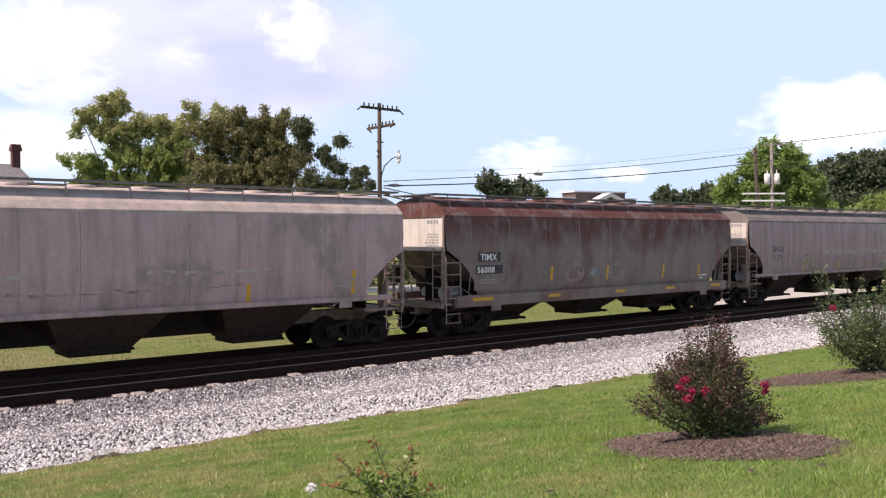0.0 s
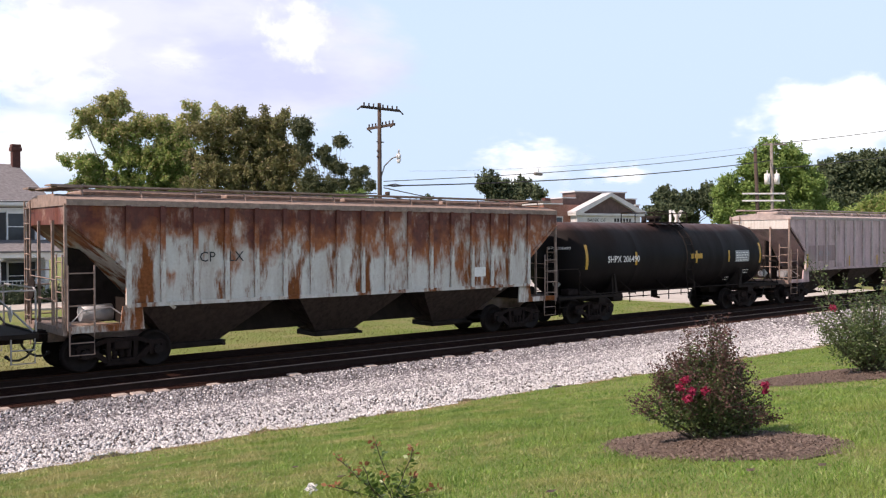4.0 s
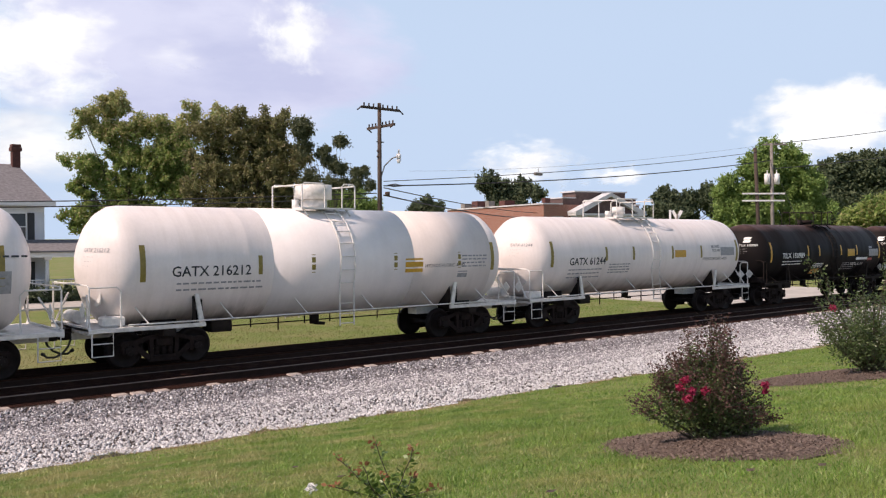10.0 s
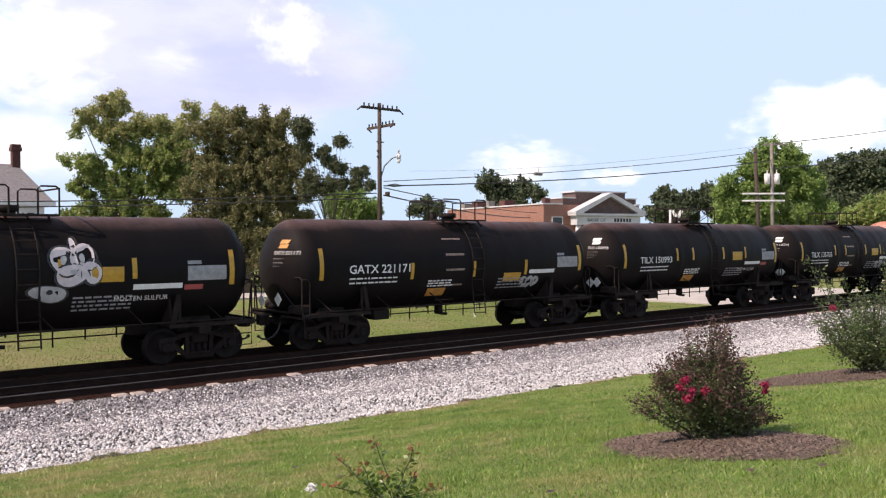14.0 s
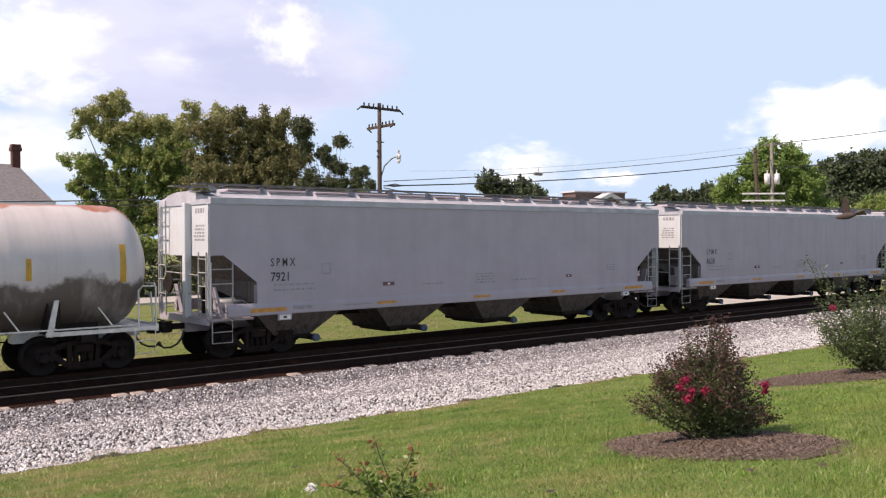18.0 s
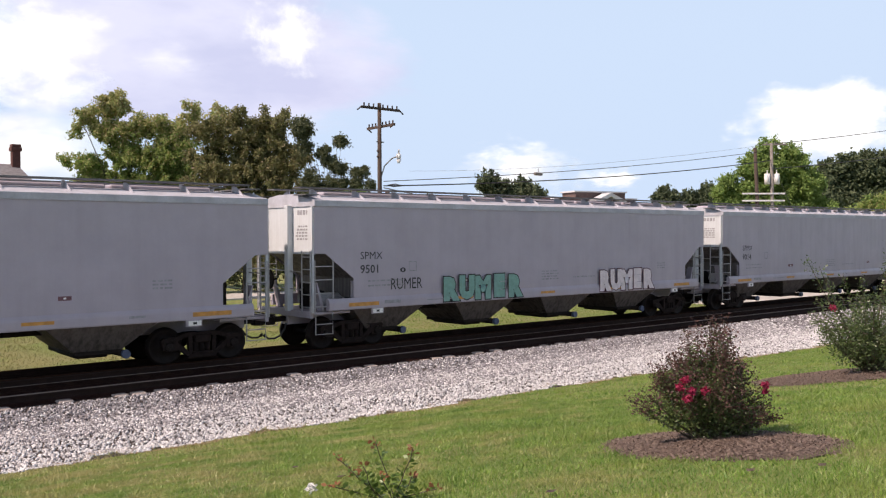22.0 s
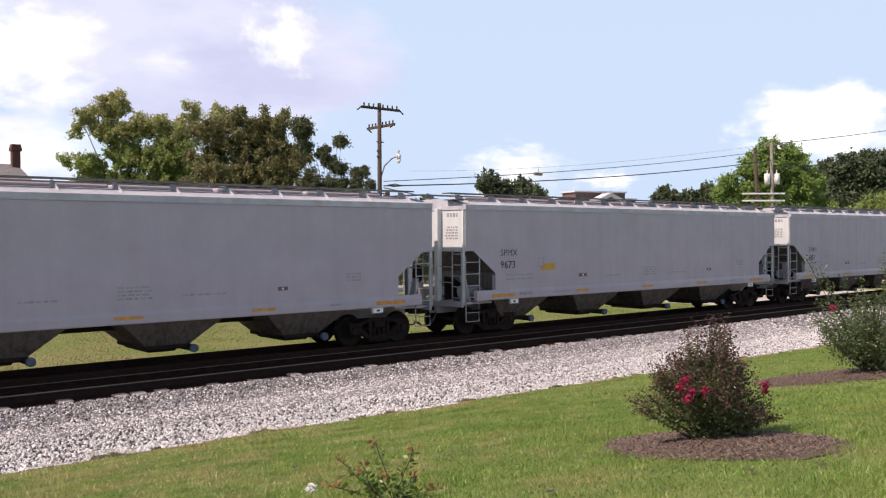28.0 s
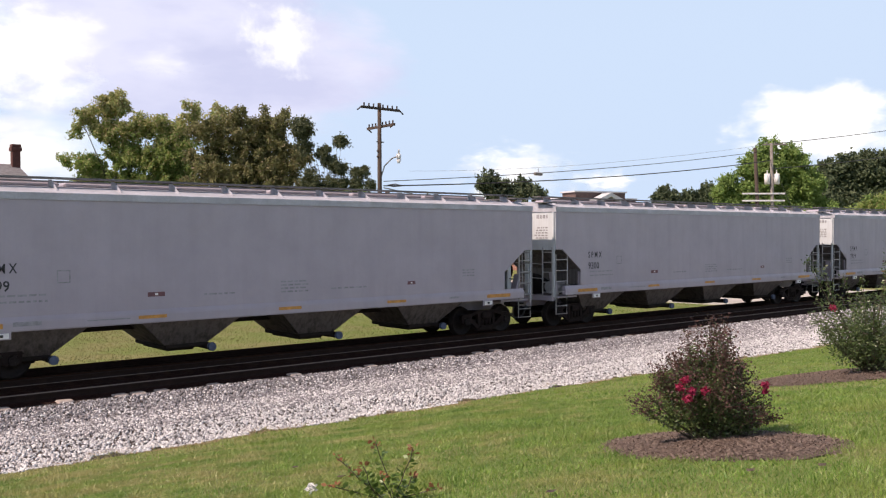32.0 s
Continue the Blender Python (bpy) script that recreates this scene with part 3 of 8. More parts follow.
def scatter_stones(n, rng, x0, x1, y0, y1, size):
    x = rng.uniform(x0, x1, n)
    e = ballast_foot(x) - 0.06 * rng.uniform(0, 1, n)
    y = y0 + (y1 - y0) * rng.uniform(0, 1, n)
    y = np.where(y < e, e + rng.uniform(0, 0.5, n) * rng.uniform(0, 1, n), y)
    sh = -0.028 * np.clip(x, -10, 60)
    z = np.array([max(bed_z(a, b), ground_z(a, b) if b < -6 else -9) for a, b in zip(x, y)])
    base = np.array([(0.9, 0, -0.2), (-0.8, 0.2, -0.1), (0.1, 0.9, 0.0), (0, -0.85, 0.1), (0.15, 0.1, 0.75), (-0.1, -0.1, -0.7)])
    r = (size * rng.uniform(0.6, 1.35, n))[:, None, None]
    pts = base[None] * (1 + rng.uniform(-0.35, 0.35, (n, 6, 1))) + rng.uniform(-0.25, 0.25, (n, 6, 3))
    a = rng.uniform(0, 6.28, n)
    t = rng.uniform(-0.7, 0.7, n)
    ca, sa, ct, st = [v[:, None] for v in (np.cos(a), np.sin(a), np.cos(t), np.sin(t))]
    px, py, pz = pts[..., 0], pts[..., 1], pts[..., 2]
    py, pz = py * ct - pz * st, py * st + pz * ct
    px, py = px * ca - py * sa, px * sa + py * ca
    pts = np.stack([px, py, pz], -1) * r
    pts += np.stack([x, y, z + size * 0.25], -1)[:, None, :]
    tri = np.array([(0, 2, 4), (2, 1, 4), (1, 3, 4), (3, 0, 4), (2, 0, 5), (1, 2, 5), (3, 1, 5), (0, 3, 5)])
    faces = (tri[None] + 6 * np.arange(n)[:, None, None]).reshape(-1, 3)
    return pts.reshape(-1, 3), faces


rng = np.random.default_rng(4)
v, f = scatter_stones(42000, rng, 0.0, 34.0, -7.9, -4.1, 0.036)
soup("ballast_stones", v, f, M_STONE, "loose pale grey crushed stones")
v, f = scatter_stones(12000, rng, 0.0, 34.0, -5.0, -2.66, 0.036)
soup("ballast_stones", v, f, M_STONE, "loose pale crushed stones on the shoulder")
v, f = scatter_stones(34000, rng, 0.0, 34.0, -5.4, -2.66, 0.036)
soup("ballast_stones", v, f, M_STONE2, "loose crushed stones grimy from the trains")
v, f = scatter_stones(10000, rng, 30.0, 62.0, -8.6, -2.6, 0.055)
soup("ballast_stones", v, f, M_STONE, "loose pale grey crushed stones farther along")
v, f = scatter_stones(6000, rng, 30.0, 62.0, -5.0, -2.6, 0.055)
soup("ballast_stones", v, f, M_STONE2, "grimy crushed stones farther along")


def rail(y, top, label, spare=False):
    bm = bmesh.new()
    prof = [(-0.07, -0.18), (0.07, -0.18), (0.07, -0.165), (0.012, -0.145), (0.010, -0.045), (0.036, -0.035), (0.036, -0.004), (0.03, 0), (-0.03, 0), (-0.036, -0.004), (-0.036, -0.035), (-0.010, -0.045), (-0.012, -0.145), (-0.07, -0.165)]
    prism(bm, [(y + a, top + b) for a, b in prof], -700, 760, "x")
    ob = solid("rail", bm, M_RAIL, label, "rail", "rails of the track", "structure")
    bm = bmesh.new()
    bevbox(bm, -700, 760, y - 0.0395, y + 0.014, top - 0.016, top + 0.003, 0.001)
    # Main rails: tie-dark for shade; spare rail: pale for its glint.
    part("rail_head", bm, M_TIE if spare is False else M_HEAD, ob, "rail head strip toned for shade and glint")
    if y < 0 and not spare:
        # Pale strip painted as the sky's light along the rail foot.
        bm = bmesh.new()
        bevbox(bm, -700, 760, y - 0.076, y - 0.046, top - 0.172, top - 0.160, 0.001)
        part("rail_foot", bm, M_HEAD, ob, "pale strip for the sky light on the rail foot")
    return ob


rail(-0.7525, 0.0, "rusty brown steel rail of the track")
rail(0.7525, 0.0, "rusty brown steel rail of the track")
rail(-1.86, -0.19, "rusty spare rail lying along the tie ends", True)

# ties: single ones where the camera looks, the rest joined
track = thing("track_ties", "grimy ties under the rails with pale worn ends", "ties", kind="structure")
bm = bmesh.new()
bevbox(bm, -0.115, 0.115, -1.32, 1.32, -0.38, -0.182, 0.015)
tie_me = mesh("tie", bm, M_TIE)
bm = bmesh.new()
bevbox(bm, -0.17, 0.17, -2.58, -2.30, -0.50, -0.352, 0.03)
end_me = mesh("tie_end", bm, M_TIEEND)
rnd = random.Random(2)
for i in range(110):
    x = -0.41 + 0.59 * i
    part("tie", tie_me, None, track, at=pose(x, rnd.uniform(-0.02, 0.02), 0))
    part("tie_end", end_me, None, track, "pale worn tie end" if i == 0 else "", at=pose(x + rnd.uniform(-0.025, 0.025), rnd.uniform(-0.02, 0.02), rnd.uniform(-0.006, 0.004), rnd.uniform(-1, 1), rnd.uniform(-1, 1), rnd.uniform(-3, 3)))
bm = bmesh.new()
for i in range(-200, 0):
    box(bm, -0.525 + 0.59 * i, -0.295 + 0.59 * i, -1.32, 1.32, -0.38, -0.182)
for i in range(110, 400):
    box(bm, -0.525 + 0.59 * i, -0.295 + 0.59 * i, -1.32, 1.32, -0.38, -0.182)
far_ties = part("far_ties", bm, M_TIE, track)
far_ties["kind"] = "stuff"


# grass blades on the lawn
def blades(n, rng, x0, x1, y0, y1, h0, h1, w, keep):
    x, y = rng.uniform(x0, x1, n), rng.uniform(y0, y1, n)
    ok = keep(x, y)
    x, y = x[ok], y[ok]
    n = len(x)
    z = np.array([max(ground_z(a, b), bed_z(a, b) if -8.5 < b < -5 else -9) for a, b in zip(x, y)])
    h = rng.uniform(h0, h1, n) * (0.75 + 0.5 * (np.sin(x * 1.7 + 0.6 * y) * np.sin(y * 1.3) > 0.1))
    a = rng.uniform(0, 6.28, n)
    lean = rng.uniform(0, 1.5, n) * h
    d = np.stack([np.cos(a), np.sin(a)], -1)
    l = rng.uniform(0, 6.28, n)
    ww = w * rng.uniform(0.6, 1.4, n)
    p0 = np.stack([x - d[:, 0] * ww, y - d[:, 1] * ww, z - 0.005], -1)
    p1 = np.stack([x + d[:, 0] * ww, y + d[:, 1] * ww, z - 0.005], -1)
    p2 = np.stack([x + lean * np.cos(l), y + lean * np.sin(l), z + h], -1)
    return np.stack([p0, p1, p2], 1).reshape(-1, 3), np.arange(3 * n).reshape(-1, 3)


# mulch beds: centre and two half-diameters
RINGS = [((7.47, -17.75), (0.12, -1.25), (0.93, 0.60)), ((15.6, -15.2), (1.65, 0.0), (0.0, 1.65))]


rngf = np.random.default_rng(5)


def on_lawn(x, y):
    ok = y < ballast_foot(x)
    fuzz = rngf.uniform(0.90, 1.06, len(x))
    for (rx, ry), u, w in RINGS:
        k = u[0] * w[1] - u[1] * w[0]
        a, b = ((x - rx) * w[1] - (y - ry) * w[0]) / k, ((y - ry) * u[0] - (x - rx) * u[1]) / k
        ok &= a ** 2 + b ** 2 > ((1 + 0.05 * np.sin(5 * np.arctan2(b, a))) * fuzz) ** 2
    # only what lies before the camera
    dx, dy = x, y + 22.557
    fwd, side = dx * 0.645 + dy * 0.764, dx * 0.764 - dy * 0.645
    return ok & (fwd > 2.5) & (np.abs(side) < 0.56 * fwd + 0.8)


rng = np.random.default_rng(7)
v1, f1 = blades(430000, rng, 1.0, 13.0, -20.5, -9.0, 0.012, 0.045, 0.0038, on_lawn)
v2, f2 = blades(230000, rng, 0.0, 42.0, -19.0, -6.5, 0.02, 0.05, 0.009, on_lawn)
soup("grass_blades", np.concatenate([v1, v2]), np.concatenate([f1, f2 + len(v1)]), M_BLADE, "short green and straw-coloured grass blades of the lawn")
v, f = blades(90000, rng, 4.0, 44.0, 3.6, 20.0, 0.02, 0.055, 0.014, lambda x, y: x > y * 0.1)
soup("grass_blades", v, f, M_BANK, "mown grass with brown patches behind the track")
def at_foot(x, y):
    d = ballast_foot(x) - y
    return (d > -0.16) & (d < 0.30 * (0.6 + 0.5 * np.sin(x * 1.1) + 0.4 * np.sin(x * 2.9 + 1)))


v, f = blades(260000, rng, 2.0, 40.0, -8.8, -6.2, 0.015, 0.045, 0.008, at_foot)
soup("dead_grass", v, f, M_BLADE2, "dead tan grass along the foot of the stones")
rng = np.random.default_rng(17)


# mulch rings round the shrubs
def mulch(ring, label):
    (cx, cy), u, w = ring
    bm = bmesh.new()
    seg = 40
    rings = []
    for k in range(7):
        rr = k / 6
        row = []
        for i in range(seg):
            t = 2 * math.pi * i / seg
            q = rr * (1 + 0.05 * math.sin(5 * t) + 0.02 * math.sin(11 * t))
            x, y = cx + q * (u[0] * math.cos(t) + w[0] * math.sin(t)), cy + q * (u[1] * math.cos(t) + w[1] * math.sin(t))
            row.append(bm.verts.new((x, y, ground_z(x, y) + 0.006 + 0.05 * (1 - (k / 6) ** 2) + 0.012 * math.sin(7 * x) * math.sin(9 * y))))
        rings.append(row)
    for a, b in zip(rings, rings[1:]):
        for i in range(seg):
            bm.faces.new((a[i], b[i], b[(i + 1) % seg], a[(i + 1) % seg]))
    solid("mulch_ring", bm, M_MULCH, label, "mulch", "mulch rings", "structure")
    n = 11000
    a, q = rng.uniform(0, 6.28, n), np.sqrt(rng.uniform(0, 1, n)) * rng.uniform(0.9, 1.07, n)
    x, y = cx + q * (u[0] * np.cos(a) + w[0] * np.sin(a)), cy + q * (u[1] * np.cos(a) + w[1] * np.sin(a))
    z = np.array([ground_z(p, s) for p, s in zip(x, y)]) + 0.012 + 0.05 * (1 - np.minimum(q, 1) ** 2)
    t, l, w = rng.uniform(0, 6.28, n), rng.uniform(0.006, 0.020, n), rng.uniform(0.003, 0.007, n)
    up = rng.uniform(-0.01, 0.015, n)
    c, s = np.cos(t), np.sin(t)
    quad = np.stack([np.stack([x - c * l - s * w, y - s * l + c * w, z], -1), np.stack([x - c * l + s * w, y - s * l - c * w, z], -1),
                     np.stack([x + c * l + s * w, y + s * l - c * w, z + up], -1), np.stack([x + c * l - s * w, y + s * l + c * w, z + up], -1)], 1)
    soup("mulch_chips", quad.reshape(-1, 3), np.arange(4 * n).reshape(-1, 4), M_CHIP, "brown wood chips of the mulch")


mulch(RINGS[0], "ring of brown mulch round the flowering shrub")
mulch(RINGS[1], "ring of brown mulch round the taller shrub")

# concrete street behind the track and the road that crosses farther along
bm = bmesh.new()
box(bm, -300, 400, 27.2, 31.8, -0.8, -0.52)
solid("street", bm, M_CONC, "pale concrete street parallel to the track", kind="structure")
bm = bmesh.new()
box(bm, 43.0, 62.0, 4.4, 27.15, -0.8, -0.53)
solid("crossing_road", bm, M_CONC, "pale paved approach to the level crossing", kind="structure")
# ---- the train: parts shared by all cars ----
def make_truck_meshes():
    bm = bmesh.new()                                        # bolster with spring nests
    bevbox(bm, -0.22, 0.22, -1.12, 1.12, 0.52, 0.74, 0.03)
    for s in (-1, 1):
        bevbox(bm, -0.28, 0.28, s * 1.0 - 0.11, s * 1.0 + 0.11, 0.24, 0.30, 0.01)
        for x in (-0.17, 0, 0.17):
            rod(bm, (x, s * 1.0, 0.30), (x, s * 1.0, 0.53), 0.07, 8)
    rod(bm, (0, 0, 0.74), (0, 0, 0.9), 0.2, 12)
    rod(bm, (-0.55, -0.8, 0.42), (-0.55, 0.8, 0.42), 0.05, 6)
    rod(bm, (0.55, -0.8, 0.42), (0.55, 0.8, 0.42), 0.05, 6)
    bol = mesh("truck", bm, M_TRUCK)
    bm = bmesh.new()                                        # cast side frame
    prism(bm, [(-1.12, 0.60), (-1.05, 0.68), (-0.72, 0.70), (-0.40, 0.80), (0.40, 0.80), (0.72, 0.70), (1.05, 0.68), (1.12, 0.60), (0.70, 0.60), (0.38, 0.70), (-0.38, 0.70), (-0.70, 0.60)], -0.07, 0.07)
    for s in (-1, 1):
        prism(bm, [(s * 1.08, 0.62), (s * 1.06, 0.40), (s * 1.00, 0.36), (s * 0.99, 0.58), (s * 0.79, 0.58), (s * 0.77, 0.34), (s * 0.68, 0.36), (s * 0.66, 0.62)], -0.075, 0.075)
        prism(bm, [(s * 0.74, 0.60), (s * 0.70, 0.42), (s * 0.36, 0.17), (s * 0.28, 0.24), (s * 0.60, 0.52)], -0.06, 0.06)
        prism(bm, [(s * 0.38, 0.74), (s * 0.36, 0.24), (s * 0.26, 0.24), (s * 0.28, 0.74)], -0.07, 0.07)
    prism(bm, [(-0.40, 0.15), (0.40, 0.15), (0.34, 0.25), (-0.34, 0.25)], -0.09, 0.09)
    frame_me = mesh("side_frame", bm, M_TRUCK)
    bm = bmesh.new()                                        # wheel set: axle, two dished wheels, bearing caps
    rod(bm, (0, -1.0, 0), (0, 1.0, 0), 0.085, 10)
    for s in (-1, 1):
        t = bmesh.new()
        lathe(t, [(0.69, 0.10), (0.67, 0.16), (0.715, 0.36), (0.685, 0.40), (0.683, 0.482), (0.712, 0.488), (0.722, 0.459), (0.828, 0.452), (0.830, 0.395), (0.785, 0.36), (0.80, 0.16), (0.84, 0.13), (0.84, 0.09)], True, 28)
        merge(bm, t, Matrix.Rotation(radians(90 * s), 4, "Z"))
        rod(bm, (0, s * 0.92, 0), (0, s * 1.13, 0), 0.115, 12)
        for k in range(3):
            a = 2.1 * k
            rod(bm, (0.06 * math.cos(a), s * 1.12, 0.06 * math.sin(a)), (0.06 * math.cos(a), s * 1.155, 0.06 * math.sin(a)), 0.022, 6)
    return bol, frame_me, mesh("wheelset", bm, M_WHEEL)


TRUCK_ME, FRAME_ME, WHEELS_ME = make_truck_meshes()


def make_coupler():
    bm = bmesh.new()
    bevbox(bm, 0, 0.42, -0.07, 0.07, 0.80, 0.95, 0.015)
    prism(bm, [(0.40, -0.12), (0.52, -0.19), (0.66, -0.16), (0.60, -0.04), (0.60, 0.06), (0.70, 0.10), (0.70, 0.18), (0.52, 0.20), (0.40, 0.12)], 0.74, 1.02, "z")
    pipe(bm, [(0.30, -0.10, 1.0), (0.34, -0.5, 0.98), (0.36, -1.2, 1.02)], 0.018)
    c = mesh("coupler", bm, M_TRUCK)
    bm = bmesh.new()
    pts = [(0.15, 0.30, 0.78), (0.22, 0.32, 0.60), (0.36, 0.33, 0.44), (0.52, 0.30, 0.36), (0.68, 0.22, 0.36), (0.74, 0.18, 0.42)]
    pipe(bm, pts, 0.028, 8)
    rod(bm, pts[-1], (0.78, 0.14, 0.46), 0.045, 8)
    return c, mesh("air_hose", bm, M_HOSE)


COUPLER_ME, HOSE_ME = make_coupler()
WHEELSETS = []          # (wheel set, position in its truck, how far from the train's datum)
CARS = []               # (car, middle along the train)


def running_gear(c, half, truck_x, gap):
    """Trucks, couplers and hoses under a car whose body ends at +-half."""
    for s in (-1, 1):
        t = part("truck", TRUCK_ME, None, c, "dark grimy cast steel truck" if s < 0 else "", pose(s * truck_x, 0, 0))
        for k in (-1, 1):
            part("side_frame", FRAME_ME, None, t, at=pose(0, k * 1.0, 0))
            part("wheelset", WHEELS_ME, None, t, at=pose(k * 0.889, 0, 0.457))
        turn = 0 if s > 0 else 180
        x = s * (half + gap - 0.72)
        part("coupler", COUPLER_ME, None, c, at=pose(x, 0, 0, 0, 0, turn))
        part("air_hose", HOSE_ME, None, c, at=pose(x, 0, 0, 0, 0, turn))


# ---- lettering that follows a curved side ----
def wrap(me, side, at_x, at_z, lift=0.006):
    """Lays a flat drawing (x right, y up) on the near side of a car."""
    for v in me.vertices:
        x, z = at_x + v.co.x, at_z + v.co.y
        v.co = Vector((x, -side(z) - lift, z))


def words(c, name, text, x, z, size, mat, side, wide=1.0, label="", lift=0.006, bold=0.0):
    cu = bpy.data.curves.new("w", "FONT")
    cu.body, cu.size, cu.resolution_u, cu.offset = text, size * 1.4, 2, bold
    ob = bpy.data.objects.new("w", cu)
    me = bpy.data.meshes.new_from_object(ob)
    bpy.data.objects.remove(ob)
    bpy.data.curves.remove(cu)
    me.name = name
    me.materials.clear()
    me.materials.append(mat)
    me.transform(Matrix.Diagonal((wide, 1, 1, 1)))
    wrap(me, side, x, z, lift)
    return part(name, me, None, c, label)


def patch(bm, side, x0, x1, z0, z1, lift=0.005, cut=5):
    """A thin painted oblong on the near side."""
    rows = []
    for i in range(cut + 1):
        z = z0 + (z1 - z0) * i / cut
        y = -side(z) - lift
        rows.append((bm.verts.new((x0, y, z)), bm.verts.new((x1, y, z))))
    for a, b in zip(rows, rows[1:]):
        bm.faces.new((a[0], a[1], b[1], b[0]))


def patches(c, name, mat, side, list_of, label="", lift=0.005):
    for x0, x1, z0, z1 in list_of:
        bm = bmesh.new()
        patch(bm, side, x0, x1, z0, z1, lift)
        part(name, bm, mat, c, label)


def small_print(c, mat, side, x, z, w, lines, pitch=0.09, seed=1, label=""):
    """Lines of writing too small to read, as short bars."""
    rnd = random.Random(seed)
    bm = bmesh.new()
    for i in range(lines):
        a = x
        while a < x + w - 0.06:
            b = min(x + w, a + rnd.uniform(0.07, 0.24))
            patch(bm, side, a, b, z - i * pitch - 0.045, z - i * pitch, 0.006, 1)
            a = b + 0.045
    ob = part("small_print", bm, mat, c, label)
    ob["kind"] = "stuff"
    return ob


def head_words(c, half, r, cz, text, y, z, size, mat, name="head_lettering", label=""):
    """Letters on the leading head of a tank, read from before it."""
    me = words(c, name, text, 0, 0, size, mat, lambda q: 0.0, 1.0, label).data
    k = r / 1.5
    for v in me.vertices:
        py, pz = y - v.co.x, z + v.co.z
        rho = math.hypot(py, pz - cz) / k
        v.co = Vector((-half + k * float(np.interp(rho, [0.02, 0.35, 0.75, 1.08, 1.33, 1.47, 1.50], [0.0, 0.04, 0.14, 0.30, 0.50, 0.72, 0.95])) - 0.012, py, pz))


def head_print(c, half, r, cz, number, mat, plate=None):
    """A number with lines of small writing below it, on the leading head."""
    head_words(c, half, r, cz, number, -0.26, cz + 0.38, 0.105, mat, "head_number")
    for i, w in enumerate((7, 6, 4)):
        head_words(c, half, r, cz, "- " * w, -0.28, cz + 0.24 - 0.11 * i, 0.075, mat, "head_bars")
    if plate:
        bm = bmesh.new()
        k = r / 1.5
        for q in range(2):
            vs = []
            for y, z in ((-0.42, 0.56 + 0.13 * q), (-0.72, 0.56 + 0.13 * q), (-0.77, 0.67 + 0.13 * q), (-0.47, 0.67 + 0.13 * q)):
                rho = math.hypot(y, z) / k
                vs.append(bm.verts.new((-half + k * float(np.interp(rho, [0.02, 0.35, 0.75, 1.08, 1.33, 1.47], [0.0, 0.04, 0.14, 0.30, 0.50, 0.72])) - 0.03, y, cz + z)))
            bm.faces.new(vs)
        part("head_plate", bm, plate, c, "pale slanted plate shape")


def blob(bm, side, x, z, rx, rz, lift, seg=18, wob=0.12, rnd=random, hole=None):
    """A sprayed rounded shape on the near side."""
    ph = rnd.uniform(0, 6)
    pts = []
    for i in range(seg):
        t = 2 * math.pi * i / seg
        k = 1 + wob * math.sin(2 * t + ph) + wob * 0.6 * math.sin(3 * t + 2 * ph)
        px, pz = x + rx * k * math.cos(t), z + rz * k * math.sin(t)
        pts.append(bm.verts.new((px, -side(pz) - lift, pz)))
    bm.faces.new(pts)


def bubble_tag(c, side, x, z, w, h, n, fill, line, seed, label):
    """Bubble shapes in a row with a dark outline, not letters."""
    rnd = random.Random(seed)
    tag = bmesh.new()
    out = bmesh.new()
    cen = bmesh.new()
    for i in range(n):
        px = x + w * (i + 0.5) / n
        hh = h * rnd.uniform(0.85, 1.1) / 2
        st = rnd.getstate()
        blob(out, side, px, z + h / 2, w / n * 0.66, hh * 1.12, 0.004 + 0.0006 * i, rnd=rnd)
        rnd.setstate(st)
        blob(tag, side, px, z + h / 2, w / n * 0.57, hh, 0.009 + 0.0006 * i, rnd=rnd)
        blob(cen, side, px + 0.02, z + h * rnd.uniform(0.5, 0.62), w / n * 0.12, hh * 0.28, 0.014, 10, rnd=rnd)
        patch(cen, side, px - w / n * 0.3, px - w / n * 0.22, z + 0.05, z + h * 0.4, 0.015, 2)
    part("graffiti_outline", out, line, c)
    part("graffiti", tag, fill, c, label)
    part("graffiti_mark", cen, line, c)


def smears(c, mat, side, x, z, w, seed, label="", thick=0.03, n=7):
    """Uneven scuffs along a line."""
    rnd = random.Random(seed)
    for i in range(n):
        bm = bmesh.new()
        blob(bm, side, x + w * (i + rnd.uniform(0.2, 0.8)) / n, z + rnd.uniform(-0.04, 0.04), w / n * rnd.uniform(0.25, 0.6), thick * rnd.uniform(0.4, 1.2), 0.004 + 0.0004 * i, 14, 0.3, rnd)
        part("scuff", bm, mat, c, label if i == 0 else "")


# ---- covered hopper cars ----
def loft_side(profile, half, cut, sy, cols=2, thick=0.0):
    """One side of a hopper: rows (y, z) from the bottom up, each ending cut(i) short of the car's end."""
    bm = bmesh.new()
    rows = []
    for i, (y, z) in enumerate(profile):
        e = half - cut[i]
        rows.append([bm.verts.new((-e + 2 * e * k / cols, sy * y, z)) for k in range(cols + 1)])
    for a, b in zip(rows, rows[1:]):
        for k in range(cols):
            f = bm.faces.new((a[k], a[k + 1], b[k + 1], b[k]) if sy < 0 else (a[k], b[k], b[k + 1], a[k + 1]))
            f.smooth = True
    return bm


def side_fn(profile):
    zs = [p[1] for p in profile]
    ys = [p[0] for p in profile]
    return lambda z: float(np.interp(z, zs, ys))


